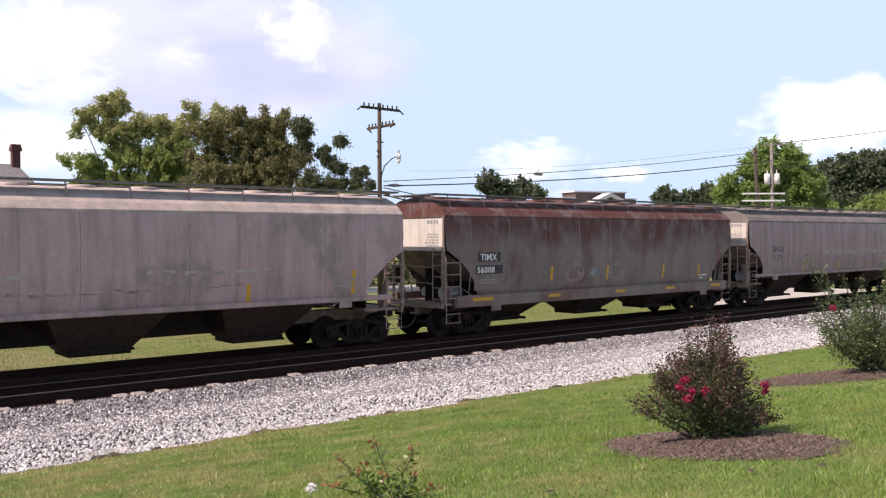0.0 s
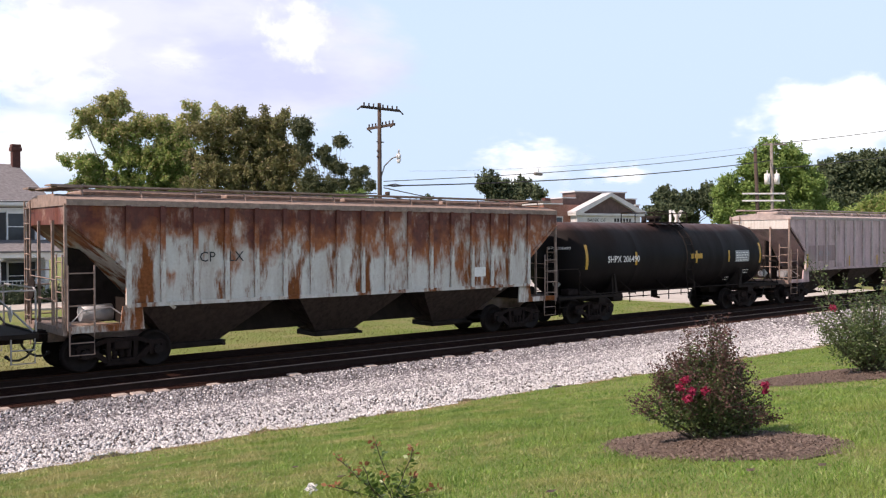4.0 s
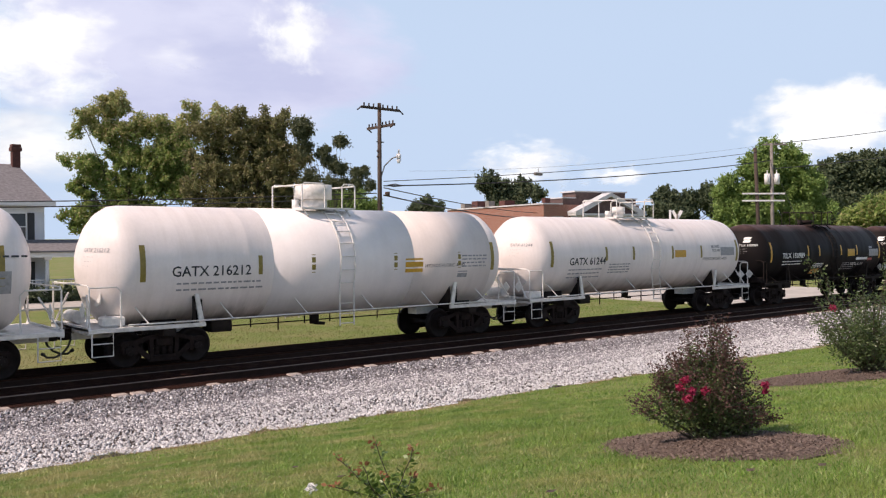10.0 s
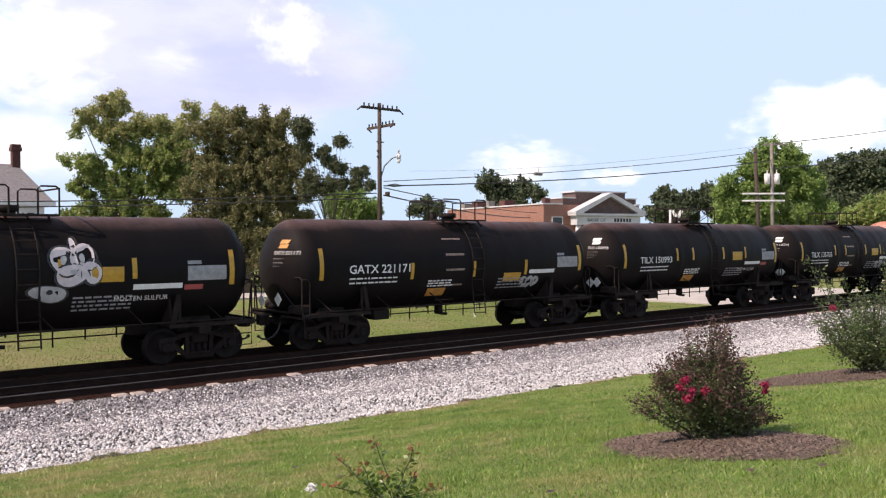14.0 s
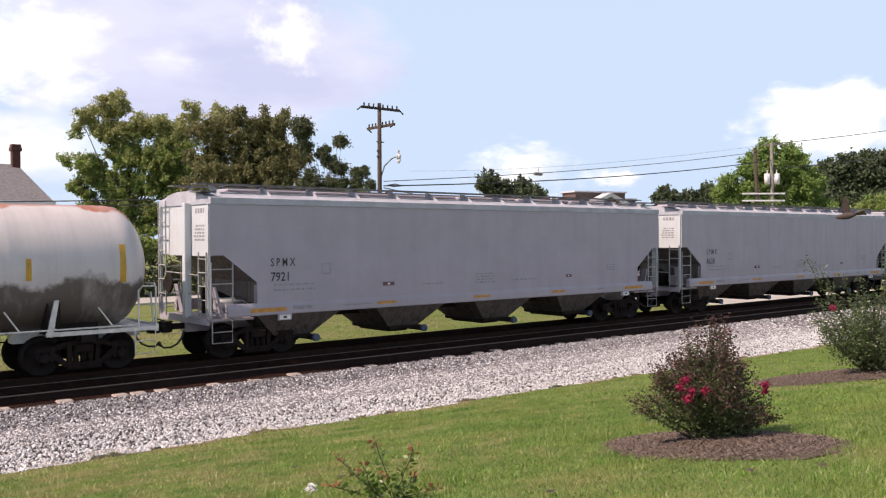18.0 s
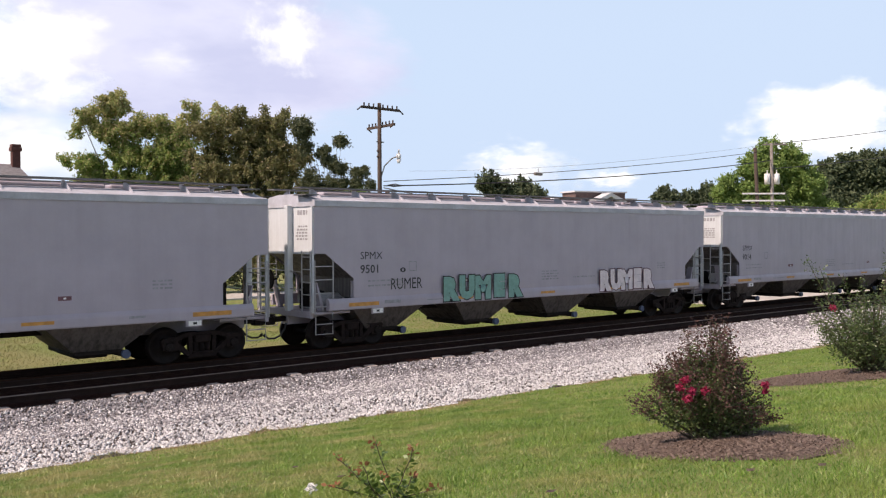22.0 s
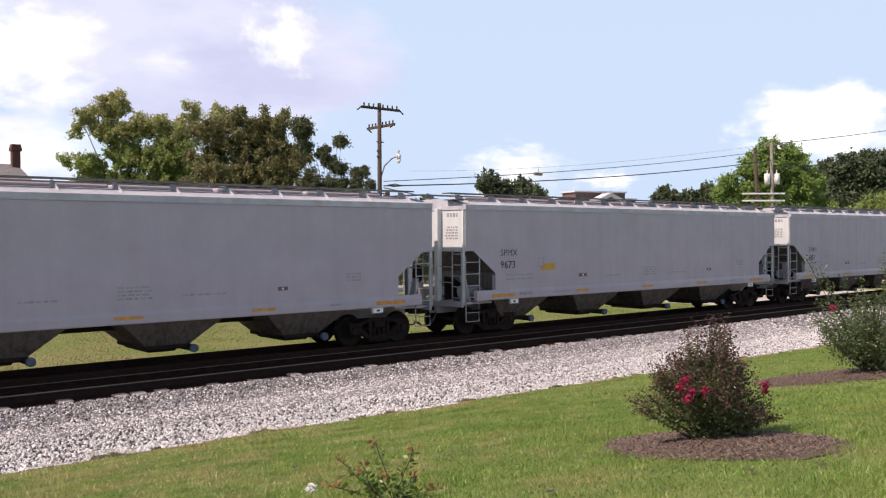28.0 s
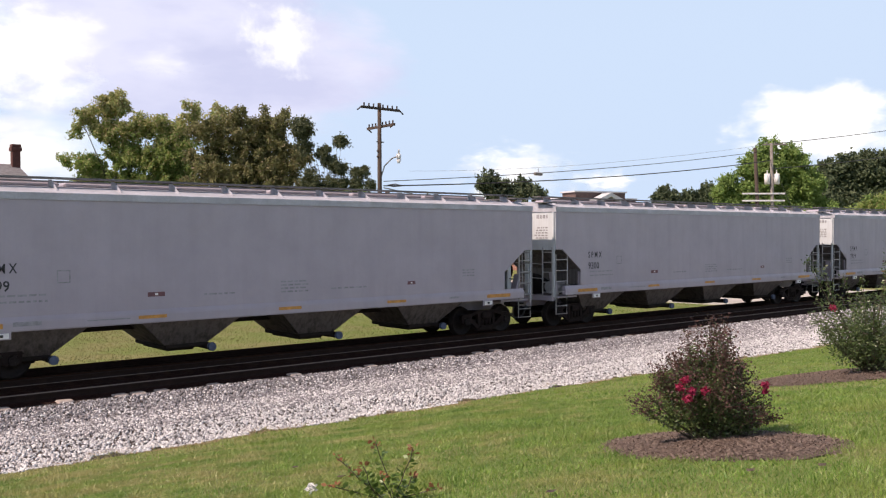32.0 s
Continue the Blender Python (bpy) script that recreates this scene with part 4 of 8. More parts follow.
def ladder(bm, x, y0, y1, z0, z1, n, r=0.018, axis="y"):
    """Two stiles and n rungs, on the car's end (axis y) or side (axis x: y0, y1 then are places along x and x is y)."""
    f = (lambda a, z: (x, a, z)) if axis == "y" else (lambda a, z: (a, x, z))
    for a in (y0, y1):
        rod(bm, f(a, z0), f(a, z1), r * 1.25, 6)
    for i in range(n):
        z = z0 + (z1 - z0) * (i + 0.5) / n
        rod(bm, f(y0, z), f(y1, z), r, 5)


def bay(bm, x, half_len, top, out_half=0.32, zb=0.42, ytop=1.45, yb=0.42):
    """A hopper bay: a funnel that narrows to its outlet."""
    a = [bm.verts.new(p) for p in ((x - half_len, -ytop, top), (x + half_len, -ytop, top), (x + half_len, ytop, top), (x - half_len, ytop, top))]
    b = [bm.verts.new(p) for p in ((x - out_half, -yb, zb), (x + out_half, -yb, zb), (x + out_half, yb, zb), (x - out_half, yb, zb))]
    for i in range(4):
        bm.faces.new((a[i], b[i], b[(i + 1) % 4], a[(i + 1) % 4]))
    bm.faces.new(b)
    bm.faces.new(a[::-1])


def hopper(kind, mid, n, paint_mat, label, gap=0.72, **o):
    """A covered hopper car. kind: flat (smooth sides), curved, or ribbed."""
    c = thing("hopper_car", label, "freight car", "cars of the train")
    half = n / 2
    rail_mat = o.get("rails", M_RAILG)
    end_mat = o.get("end", paint_mat)
    if kind == "flat":
        prof, cut = [(1.6, 1.49), (1.6, 2.05), (1.6, 2.77), (1.6, 2.771), (1.6, 4.09)], [1.3, 1.3, 0.36, 0.0, 0.0]
        slope_z, slope_in, tx = 2.75, 2.4, half - 1.62
        roof = [(-1.63, 4.09), (-1.63, 4.25), (-1.3, 4.30), (-0.9, 4.40), (-0.4, 4.46), (0.4, 4.46), (0.9, 4.40), (1.3, 4.30), (1.63, 4.25), (1.63, 4.09)]
        bays, bay_h, sill = [-6.6, -2.7, 1.2, 5.1], 1.40, (1.165, 1.49)
    elif kind == "curved":
        prof = [(1.47, 1.36), (1.54, 1.75), (1.585, 2.1), (1.60, 2.45), (1.60, 2.8), (1.60, 3.2), (1.585, 3.6), (1.55, 3.86)]
        cut = [1.45, 1.28, 1.0, 0.62, 0.05, 0, 0, 0]
        slope_z, slope_in, tx = 2.78, 2.4, half - 1.32
        roof = [(-1.565, 3.84), (-1.57, 3.90), (-1.40, 4.08), (-1.1, 4.27), (-0.7, 4.42), (0, 4.50), (0.7, 4.42), (1.1, 4.27), (1.40, 4.08), (1.57, 3.90), (1.565, 3.84)]
        bays, bay_h, sill = o.get("bays", (-4.4, 0.0, 4.1)), 1.08, (0.98, 1.36)
    else:
        prof, cut = [(1.55, 1.60), (1.55, 2.45), (1.55, 3.56), (1.55, 4.02)], [1.42, 1.42, 0.0, 0.0]
        slope_z, slope_in, tx = 3.55, 2.6, half - 1.45
        roof = [(-1.60, 3.98), (-1.60, 4.12), (-1.0, 4.24), (-0.5, 4.28), (0.5, 4.28), (1.0, 4.24), (1.60, 4.12), (1.60, 3.98)]
        bays, bay_h, sill = o.get("bays", (-4.6, -0.2, 4.2)), 1.9, None
    if o.get("deep"):
        prof[0], bay_h, sill = (1.50, 1.50), 1.5, (1.39, 1.53)
    out_h = 0.85 if o.get("deep") else 0.66 if kind == "ribbed" else 0.82 if kind == "curved" else 0.54
    side = side_fn(prof)
    for s in (-1, 1):
        part("side_sheet", loft_side(prof, half, cut, s), paint_mat, c)
    bm = bmesh.new()
    prism(bm, roof, -half, half, "x")
    part("roof", bm, o.get("roof", M_ROOFL if kind == "flat" else paint_mat), c)
    # ends: upright sheet, sloping sheet, deck, posts, ladders
    for s in (-1, 1):
        bm = bmesh.new()
        w = prof[-1][0] - 0.03
        prism(bm, [(s * (half - 0.03), prof[-1][1]), (s * (half - 0.05), prof[-1][1]), (s * (half - 0.05), slope_z), (s * (half - 0.03), slope_z)], -w, w)
        part("end_sheet", bm, end_mat, c, o.get("end_label", ""))
        bm = bmesh.new()
        wi = w - 0.06
        zb = 1.25 if kind != "ribbed" else 1.45
        if kind == "flat":
            prism(bm, [(s * (half - a), z) for a, z in ((0.04, 2.77), (0.40, 2.765), (1.36, 2.05), (1.36, 1.50), (2.4, 1.24), (2.4, 1.30), (1.42, 1.54), (1.42, 2.08), (0.42, 2.82), (0.04, 2.82))], -wi, wi)
        else:
            prism(bm, [(s * (half - 0.04), slope_z), (s * (half - 0.07), slope_z - 0.02), (s * (half - slope_in), zb), (s * (half - slope_in - 0.06), zb + 0.05)], -wi, wi)
        # smooth cars: the sheet's shade is put in with the dark bay tone
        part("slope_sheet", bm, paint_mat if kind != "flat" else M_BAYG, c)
        bm = bmesh.new()
        box(bm, *sorted((s * (half - 1.3), s * (half + 0.05))), -1.42, 1.42, 1.06, 1.12)
        box(bm, *sorted((s * (half - 2.9), s * (half + 0.02))), -0.2, 0.2, 0.72, 1.06)
        box(bm, *sorted((s * (half - 0.02), s * (half + 0.06))), -1.5, 1.5, 0.98, 1.16)
        part("end_sill", bm, o.get("sillmat", M_RAILR), c)
        bm = bmesh.new()
        prism(bm, [(s * (half - slope_in + 0.1), 1.13), (s * (half - 0.5), 1.13), (s * (half - 0.5), 1.9 if kind == "flat" else slope_z - 0.55), (s * (half - 0.8), 1.85 if kind == "flat" else slope_z - 0.60)], -0.03, 0.03)
        for y in (-1, 1):
            prism(bm, [(s * (half - 1.62), 1.13), (s * (half - 1.58), 1.13), (s * (half - 1.58), 1.75), (s * (half - 1.62), 1.75)], y * 0.75 - 0.55, y * 0.75 + 0.55)
        part("centre_web", bm, M_DARK, c, "dark upright web over the centre sill")
        # added black block and plate, so that the trailing end opening reads dark
        if s > 0:
            bm = bmesh.new()
            bevbox(bm, half - (1.38 if kind == "flat" else 1.65), half - 0.35, 0.5 if kind == "flat" else 0.95, 1.3, 1.12, 2.3 if kind == "flat" else 1.95, 0.03)
            bevbox(bm, half - 0.95, half - 0.85, -0.9, 0.9, 1.12, 2.05, 0.02)
            part("equipment_box", bm, M_DARK, c, "black equipment block added to darken the opening under the slope sheet")
        post_y = (-1.5, 1.5) if kind != "ribbed" else (-1.5, -0.55, 0.55, 1.5)
        for y in post_y:
            bm = bmesh.new()
            box(bm, *sorted((s * (half - 0.03), s * (half + 0.03))), y - 0.035, y + 0.035, 1.12, prof[-1][1] if abs(y) > 1 else slope_z + 0.1)
            part("end_post", bm, end_mat if kind == "flat" else rail_mat, c)
        if kind == "flat":
            bm = bmesh.new()
            bevbox(bm, *sorted((s * (half - 0.028), s * (half + 0.16))), -0.42, -0.24, 1.12, 4.14, 0.015)
            part("end_channel", bm, end_mat, c)
        if s < 0 and kind != "ribbed" or kind == "flat":
            bm = bmesh.new()
            rndp = random.Random(3)
            zt = prof[-1][1] - 0.1
            for i, z in enumerate((zt, zt - 0.43, zt - 0.52, zt - 0.61, zt - 0.70, zt - 0.79)):
                y = -1.20
                while y < -0.68:
                    w2 = rndp.uniform(0.06, 0.16)
                    box(bm, *sorted((s * (half - 0.028), s * (half - 0.026))), y, y + w2, z - (0.13 if i == 0 else 0.05), z)
                    y += w2 + 0.04
            part("end_stencil", bm, M_GREYLET, c, "small dark stencil lines")["kind"] = "stuff"
        bm = bmesh.new()
        ladder(bm, s * (half + 0.07), 1.02, 1.50, 1.1, prof[-1][1] + 0.15, 8)
        ladder(bm, s * (half + 0.07), -1.50, -1.05, 1.1, 2.85, 5)
        for z in (1.75, 2.25):
            rod(bm, (s * (half + 0.07), -1.05, z), (s * (half + 0.07), 1.05, z + 0.05), 0.016, 5)
        part("end_ladder", bm, rail_mat, c)
        for y in (-1, 1):
            bm = bmesh.new()
            ladder(bm, y * 1.585, *sorted((s * (half - 0.02), s * (half - 0.62))), 1.1, 2.6, 4, axis="x")
            part("side_grab", bm, rail_mat, c)
            bm = bmesh.new()
            a, b = s * (half - 0.06), s * (half - 0.62)
            pipe(bm, [(a, y * 1.56, 1.16), (a, y * 1.56, 0.52), (b, y * 1.56, 0.52), (b, y * 1.56, 1.16)], 0.02)
            rod(bm, (a, y * 1.56, 0.80), (b, y * 1.56, 0.80), 0.015, 5)
            part("stirrup_step", bm, rail_mat, c)
        if kind != "ribbed":
            for y in (-1, 1):
                bm = bmesh.new()
                prism(bm, [(s * (half - 1.28), 1.49), (s * (half - 1.28), 1.98), (s * (half - 1.33), 1.98), (s * (half - 2.0), 1.49)], y * 1.5 - 0.02, y * 1.5 + 0.02)
                part("bulkhead_gusset", bm, paint_mat, c)
                bm = bmesh.new()
                prism(bm, [(s * (half - 0.55), 1.12), (s * (half - 0.30), 1.95), (s * (half - 0.26), 1.95), (s * (half - 0.44), 1.12)], y * 1.15 - 0.12, y * 1.15 + 0.12)
                part("deck_brace", bm, paint_mat, c)
    # brake gear on the trailing end
    bm = bmesh.new()
    t = bmesh.new()
    lathe(t, [(-0.02, 0.26), (0.0, 0.29), (0.02, 0.26)], True, 18)
    merge(bm, t, Matrix.Translation((-half - 0.16, 0.62, 2.0)))
    rod(bm, (-half - 0.14, 0.62, 2.0), (-half + 0.1, 0.62, 2.0), 0.03)
    part("brake_wheel", bm, M_TRUCK, c)
    bm = bmesh.new()
    rod(bm, (-half + 0.55, -0.75, 1.42), (-half + 1.3, -0.75, 1.42), 0.2, 12)
    part("brake_cylinder", bm, M_RAILG, c)
    bm = bmesh.new()
    rod(bm, (-half + 0.7, 0.35, 1.4), (-half + 1.2, 0.35, 1.4), 0.15, 12)
    part("air_reservoir", bm, M_RAILG, c)
    bm = bmesh.new()
    pipe(bm, [(-half + 0.2, -1.1, 1.2), (-half + 0.5, -1.1, 1.5), (-half + 1.2, -1.0, 1.55), (-half + 1.5, -1.2, 1.3)], 0.018)
    part("brake_pipe", bm, M_RAILG, c)
    # sills, centre sill, bays with their outlets
    if sill:
        for s in (-1, 1):
            bm = bmesh.new()
            y0, y1 = sorted((s * 1.46, s * 1.645))
            if kind == "flat":
                prism(bm, [(s * 1.50, sill[0]), (s * 1.645, sill[0]), (s * 1.66, sill[0] + 0.03), (s * 1.66, sill[1] - 0.12), (s * 1.645, sill[1] - 0.07), (s * 1.602, sill[1]), (s * 1.50, sill[1])], -half + 0.45, half - 0.45, "x")
            else:
                bevbox(bm, -half + 0.45, half - 0.45, y0, y1, sill[0], sill[1], 0.02)
            bevbox(bm, -half + 1.9, -half + 2.32, s * 1.64 - 0.02, s * 1.64 + 0.03, sill[0] - 0.16, sill[0] + 0.02, 0.005)
            bevbox(bm, half - 2.32, half - 1.9, s * 1.64 - 0.02, s * 1.64 + 0.03, sill[0] - 0.16, sill[0] + 0.02, 0.005)
            part("side_sill", bm, paint_mat, c)
    else:
        for s in (-1, 1):
            for e in (-1, 1):
                bm = bmesh.new()
                prism(bm, [(e * (half - 0.05), 1.02), (e * (half - 0.05), 1.18), (e * (half - 1.25), 1.18), (e * (half - 1.3), 1.60), (e * (half - 1.78), 1.60), (e * (half - 1.82), 1.02)], s * 1.5 - 0.03, s * 1.5 + 0.03)
                part("end_side_sill", bm, paint_mat, c)
    bm = bmesh.new()
    box(bm, -half + 2.5, half - 2.5, -0.18, 0.18, 0.64 if kind == "ribbed" or o.get("deep") else 0.90, 1.62 if kind == "ribbed" or o.get("deep") else 1.2)
    part("centre_sill", bm, M_DARK, c)
    top = (sill[0] + 0.05) if sill else 1.62
    for x in bays:
        bm = bmesh.new()
        bay(bm, x, bay_h, top, out_h, 0.48, 1.42 if sill else 1.5, 0.95 if kind == "flat" else 0.42)
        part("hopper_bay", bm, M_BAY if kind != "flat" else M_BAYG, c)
        bm = bmesh.new()
        if kind == "flat":
            bevbox(bm, x - 0.58, x + 0.58, -1.0, 1.0, 0.40, 0.52, 0.03)
            bevbox(bm, x - 0.45, x + 0.30, -0.8, 0.8, 0.33, 0.41, 0.03)
            rod(bm, (x + 0.56, -1.22, 0.42), (x + 0.56, 1.22, 0.42), 0.09, 10)
            g = part("outlet", bm, M_DARK, c)
            bm = bmesh.new()
            rod(bm, (x + 0.56, -1.32, 0.42), (x + 0.56, -1.21, 0.42), 0.11, 10)
            part("outlet_cap", bm, M_BLUE, g, "faded blue outlet cap")
        else:
            bevbox(bm, x - 0.75, x + 0.75, -0.55, 0.55, 0.34, 0.50, 0.03)
            bevbox(bm, x + 0.75, x + 1.0, -0.2, 0.2, 0.37, 0.44, 0.02)
            rod(bm, (x + 0.6, -0.9, 0.42), (x + 0.6, 0.9, 0.42), 0.045, 8)
            part("outlet_gate", bm, M_DARK, c)
    # roof walk and hatches
    zr = 4.62 if kind != "ribbed" else 4.44
    bm = bmesh.new()
    if kind == "flat":
        for s in (-1, 1):
            box(bm, -half - 0.05, half - 0.15, s * 0.72 - 0.2, s * 0.72 + 0.2, zr, zr + 0.035)
        box(bm, -half - 0.16, -half + 0.25, -1.45, -0.75, zr - 0.22, zr - 0.19)
        box(bm, half - 0.5, half - 0.05, -1.3, 1.3, zr - 0.12, zr - 0.09)
    elif kind == "curved":
        for s in (-1, 1):
            box(bm, -half - 0.15, half + 0.15, s * 0.95 - 0.22, s * 0.95 + 0.22, zr - 0.06, zr - 0.02)
            box(bm, *sorted((s * (half - 0.2), s * (half + 0.2))), -1.1, 1.1, zr - 0.07, zr - 0.03)
    else:
        for s in (-1, 1):
            box(bm, -half - 0.2, half + 0.2, s * 0.9 - 0.24, s * 0.9 + 0.24, zr, zr + 0.04)
            box(bm, *sorted((s * (half - 0.5), s * (half + 0.05))), -1.2, 1.2, zr - 0.03, zr)
    part("running_board", bm, M_WALK if kind != "ribbed" else o.get("roof", M_ROOF), c)
    bm = bmesh.new()
    if kind == "flat":
        prism(bm, [(-1.25, 4.30), (-0.55, 4.43), (-0.55, zr - 0.01), (-0.75, zr - 0.02), (-1.22, 4.34)], -0.012, 0.012, "x")
    else:
        rod(bm, (0, -1.1, zr - 0.04), (0, -1.25, 4.14), 0.02, 5)
    bracket = mesh("board_bracket", bm, rail_mat if kind != "flat" else M_ROOFL)
    k = int(n / 1.35)
    for i in range(k):
        x = -half + 0.5 + (n - 1.0) * i / (k - 1)
        for s in (0, 180):
            part("board_bracket", bracket, None, c, at=pose(x, 0, 0, 0, 0, s))
    if kind == "flat":
        for i in range(6):
            bm = bmesh.new()
            x = -half + 1.0 + (n - 2.0) * i / 6
            bevbox(bm, x + 0.05, x + (n - 2) / 6 - 0.05, -0.42, 0.42, 4.44, 4.56, 0.04)
            part("hatch_cover", bm, paint_mat, c)
    else:
        for i in range(4 if kind == "ribbed" else 10):
            bm = bmesh.new()
            if kind == "ribbed":
                w = (n - 1.2) / 4
                bevbox(bm, -half + 0.6 + i * w + 0.06, -half + 0.6 + (i + 1) * w - 0.06, -0.55, 0.55, 4.26, 4.38, 0.03)
            else:
                rod(bm, (-half + 0.9 + (n - 1.8) * i / 9, 0, 4.40), (-half + 0.9 + (n - 1.8) * i / 9, 0, 4.54), 0.34, 14)
            part("hatch_cover", bm, o.get("roof", M_ROOF), c)
    if kind == "ribbed":
        bm = bmesh.new()
        prism(bm, [(-0.06, 1.62), (0.06, 1.62), (0.06, 4.0), (-0.06, 4.0)], -0.05, 0.05)
        rib = mesh("rib", bm, o.get("rib", paint_mat))
        nr = o.get("ribs", 15)
        for i in range(nr):
            x = -half + 1.42 + (n - 2.84) * i / (nr - 1)
            for s in (-1, 1):
                part("rib", rib, None, c, at=pose(x, s * 1.575, 0))
        bm = bmesh.new()
        for s in (-1, 1):
            box(bm, -half + 1.4, half - 1.4, s * 1.57 - 0.05, s * 1.57 + 0.05, 1.56, 1.66)
            for e in (-1, 1):
                prism(bm, [(e * (half - 0.0), 3.62), (e * (half - 0.08), 3.62), (e * (half - 1.44), 2.53), (e * (half - 1.42), 2.42)], s * 1.57 - 0.03, s * 1.57 + 0.03)
        part("edge_trim", bm, paint_mat, c)
    elif kind == "curved":
        pitch = o.get("pitch", 1.33)
        for i in range(-6, 7):
            x = i * pitch
            if abs(x) > half - 0.9:
                continue
            for s in (-1, 1):
                bm = bmesh.new()
                pipe(bm, [(x, s * (y - 0.012), z) for y, z in prof], 0.018, 5)
                part("weld_seam", bm, M_SEAM, c)
    running_gear(c, half, tx, gap)
    CARS.append((c, mid))
    return c, side, half


# ---- tank cars ----
def tank_car(mid, n, r, cz, paint_mat, label, gap=0.95, **o):
    c = thing("tank_car", label, "freight car", "cars of the train")
    half = n / 2
    rails = o.get("rails", M_RAILG)
    head = [(0.0, 0.02), (0.04, 0.35), (0.14, 0.75), (0.30, 1.08), (0.50, 1.33), (0.72, 1.47), (0.95, 1.50)]
    k = r / 1.5
    prof = [(-half + a * k, b * k) for a, b in head]
    seams = o.get("seams", 3)
    for i in range(1, seams + 1):
        x = -half + 0.95 * k + (n - 1.9 * k) * i / (seams + 1)
        prof += [(x - 0.35, r), (x - 0.06, r), (x - 0.03, r + 0.004), (x + 0.03, r + 0.004), (x + 0.06, r), (x + 0.35, r)]
    prof += [(half - a * k, b * k) for a, b in reversed(head)]
    bm = bmesh.new()
    lathe(bm, prof, True, 48, (0, 0, cz))
    part("tank", bm, paint_mat, c)

    def side(z):
        return math.sqrt(max(0.01, r * r - (z - cz) ** 2))
    zb = cz - r
    tx = half - 1.75 + o.get("truck_shift", 0.0)
    plat = half + gap - 0.62
    for s in (-1, 1):
        bm = bmesh.new()                                    # stub sill, end deck
        box(bm, *sorted((s * (half - 3.1), s * (plat))), -0.22, 0.22, 0.74, 1.02)
        box(bm, *sorted((s * (half - 0.9), s * plat)), -1.40, 1.40, 1.02, 1.07)
        box(bm, *sorted((s * (plat - 0.06), s * plat)), -1.42, 1.42, 0.94, 1.12)
        part("end_deck", bm, rails if o.get("pale") else M_DARK, c)
        for y in (-1, 1):
            bm = bmesh.new()                                # side beam from the deck to the saddle
            bevbox(bm, *sorted((s * plat, s * (tx - 0.95))), y * 1.41 - 0.03, y * 1.41 + 0.03, 0.97, 1.075, 0.01)
            prism(bm, [(s * (tx - 0.92), 1.07), (s * (tx - 0.78), 1.07), (s * (tx - 0.66), 1.80), (s * (tx - 0.76), 1.80)], y * 1.40 - 0.03, y * 1.40 + 0.03)
            part("deck_beam", bm, rails if o.get("pale") else M_DARK, c)
        bm = bmesh.new()                                    # saddle over the truck
        prism(bm, [(s * (tx - 0.45), 0.80), (s * (tx - 0.45), zb + 0.55), (s * (tx + 0.45), zb + 0.55), (s * (tx + 0.45), 0.80)], -0.75, 0.75)
        box(bm, *sorted((s * (tx - 0.16), s * (tx + 0.16))), -1.42, 1.42, 0.80, 1.04)
        for y in (-1, 1):
            prism(bm, [(y * 0.7, 1.0), (y * 1.40, 1.0), (y * 1.40, 1.10), (y * 1.30, zb + 0.75), (y * 1.15, zb + 0.55)], *sorted((s * (tx - 0.9), s * (tx - 0.86))), "x")
            box(bm, *sorted((s * (tx - 0.70), s * (tx - 0.62))), y * 1.36 - 0.02, y * 1.36 + 0.02, 1.05, 1.75)
        part("saddle", bm, M_DARK, c)
        bm = bmesh.new()                                    # end handrail and braces
        x = s * (plat - 0.04)
        pipe(bm, [(x, -1.36, 1.08), (x, -1.36, 2.02), (x, -1.25, 2.10), (x, 1.25, 2.10), (x, 1.36, 2.02), (x, 1.36, 1.08)], 0.022)
        for y in (-1, 1):
            xi = s * (half - 0.55)
            pipe(bm, [(x, y * 1.36, 2.05), (xi + s * 0.1, y * 1.38, 2.05), (xi, y * 1.38, 1.95), (xi, y * 1.38, 1.06)], 0.022)
            pipe(bm, [(s * (half + 0.02), y * 0.7, 1.85), (x, y * 1.2, 1.10)], 0.025)
        part("end_handrail", bm, rails, c)
        for y in (-1, 1):
            bm = bmesh.new()
            a, b = s * (plat - 0.08), s * (plat - 0.58)
            pipe(bm, [(a, y * 1.42, 1.05), (a, y * 1.42, 0.42), (b, y * 1.42, 0.42), (b, y * 1.42, 1.05)], 0.02)
            rod(bm, (a, y * 1.42, 0.72), (b, y * 1.42, 0.72), 0.015, 5)
            part("stirrup_step", bm, rails, c)
        bm = bmesh.new()                                    # placard holders at the ends
        prism(bm, [(0.0, 1.32), (0.19, 1.51), (0.0, 1.70), (-0.19, 1.51)], *sorted((s * (half + 0.2), s * (half + 0.22))), "x")
        bmesh.ops.translate(bm, verts=bm.verts, vec=(0, -0.95, 0))
        part("end_placard", bm, M_WHITE if not o.get("pink") else M_TAGPINK, c, "white diamond placard")
    for y in (-1, 1):                                       # handrail along the side
        bm = bmesh.new()
        yy = y * 1.47
        rod(bm, (-half + 0.7, yy, 1.13), (half - 0.7, yy, 1.13), 0.022, 6)
        kk = int(n / 2.4)
        for i in range(kk + 1):
            x = -half + 1.2 + (n - 2.4) * i / kk
            if abs(x) > 0.9:
                z1 = cz - r * 0.62
                rod(bm, (x, yy, 1.13), (x - 0.25, y * side(z1), z1), 0.02, 5)
        part("side_handrail", bm, rails, c)
        bm = bmesh.new()                                    # ladder over the side
        for x in (-0.24, 0.24):
            pts = [(x + o.get("lad", 0.5), y * (r + 0.06) * math.cos(a), cz + (r + 0.06) * math.sin(a)) for a in [radians(q) for q in range(84, -21, -13)]]
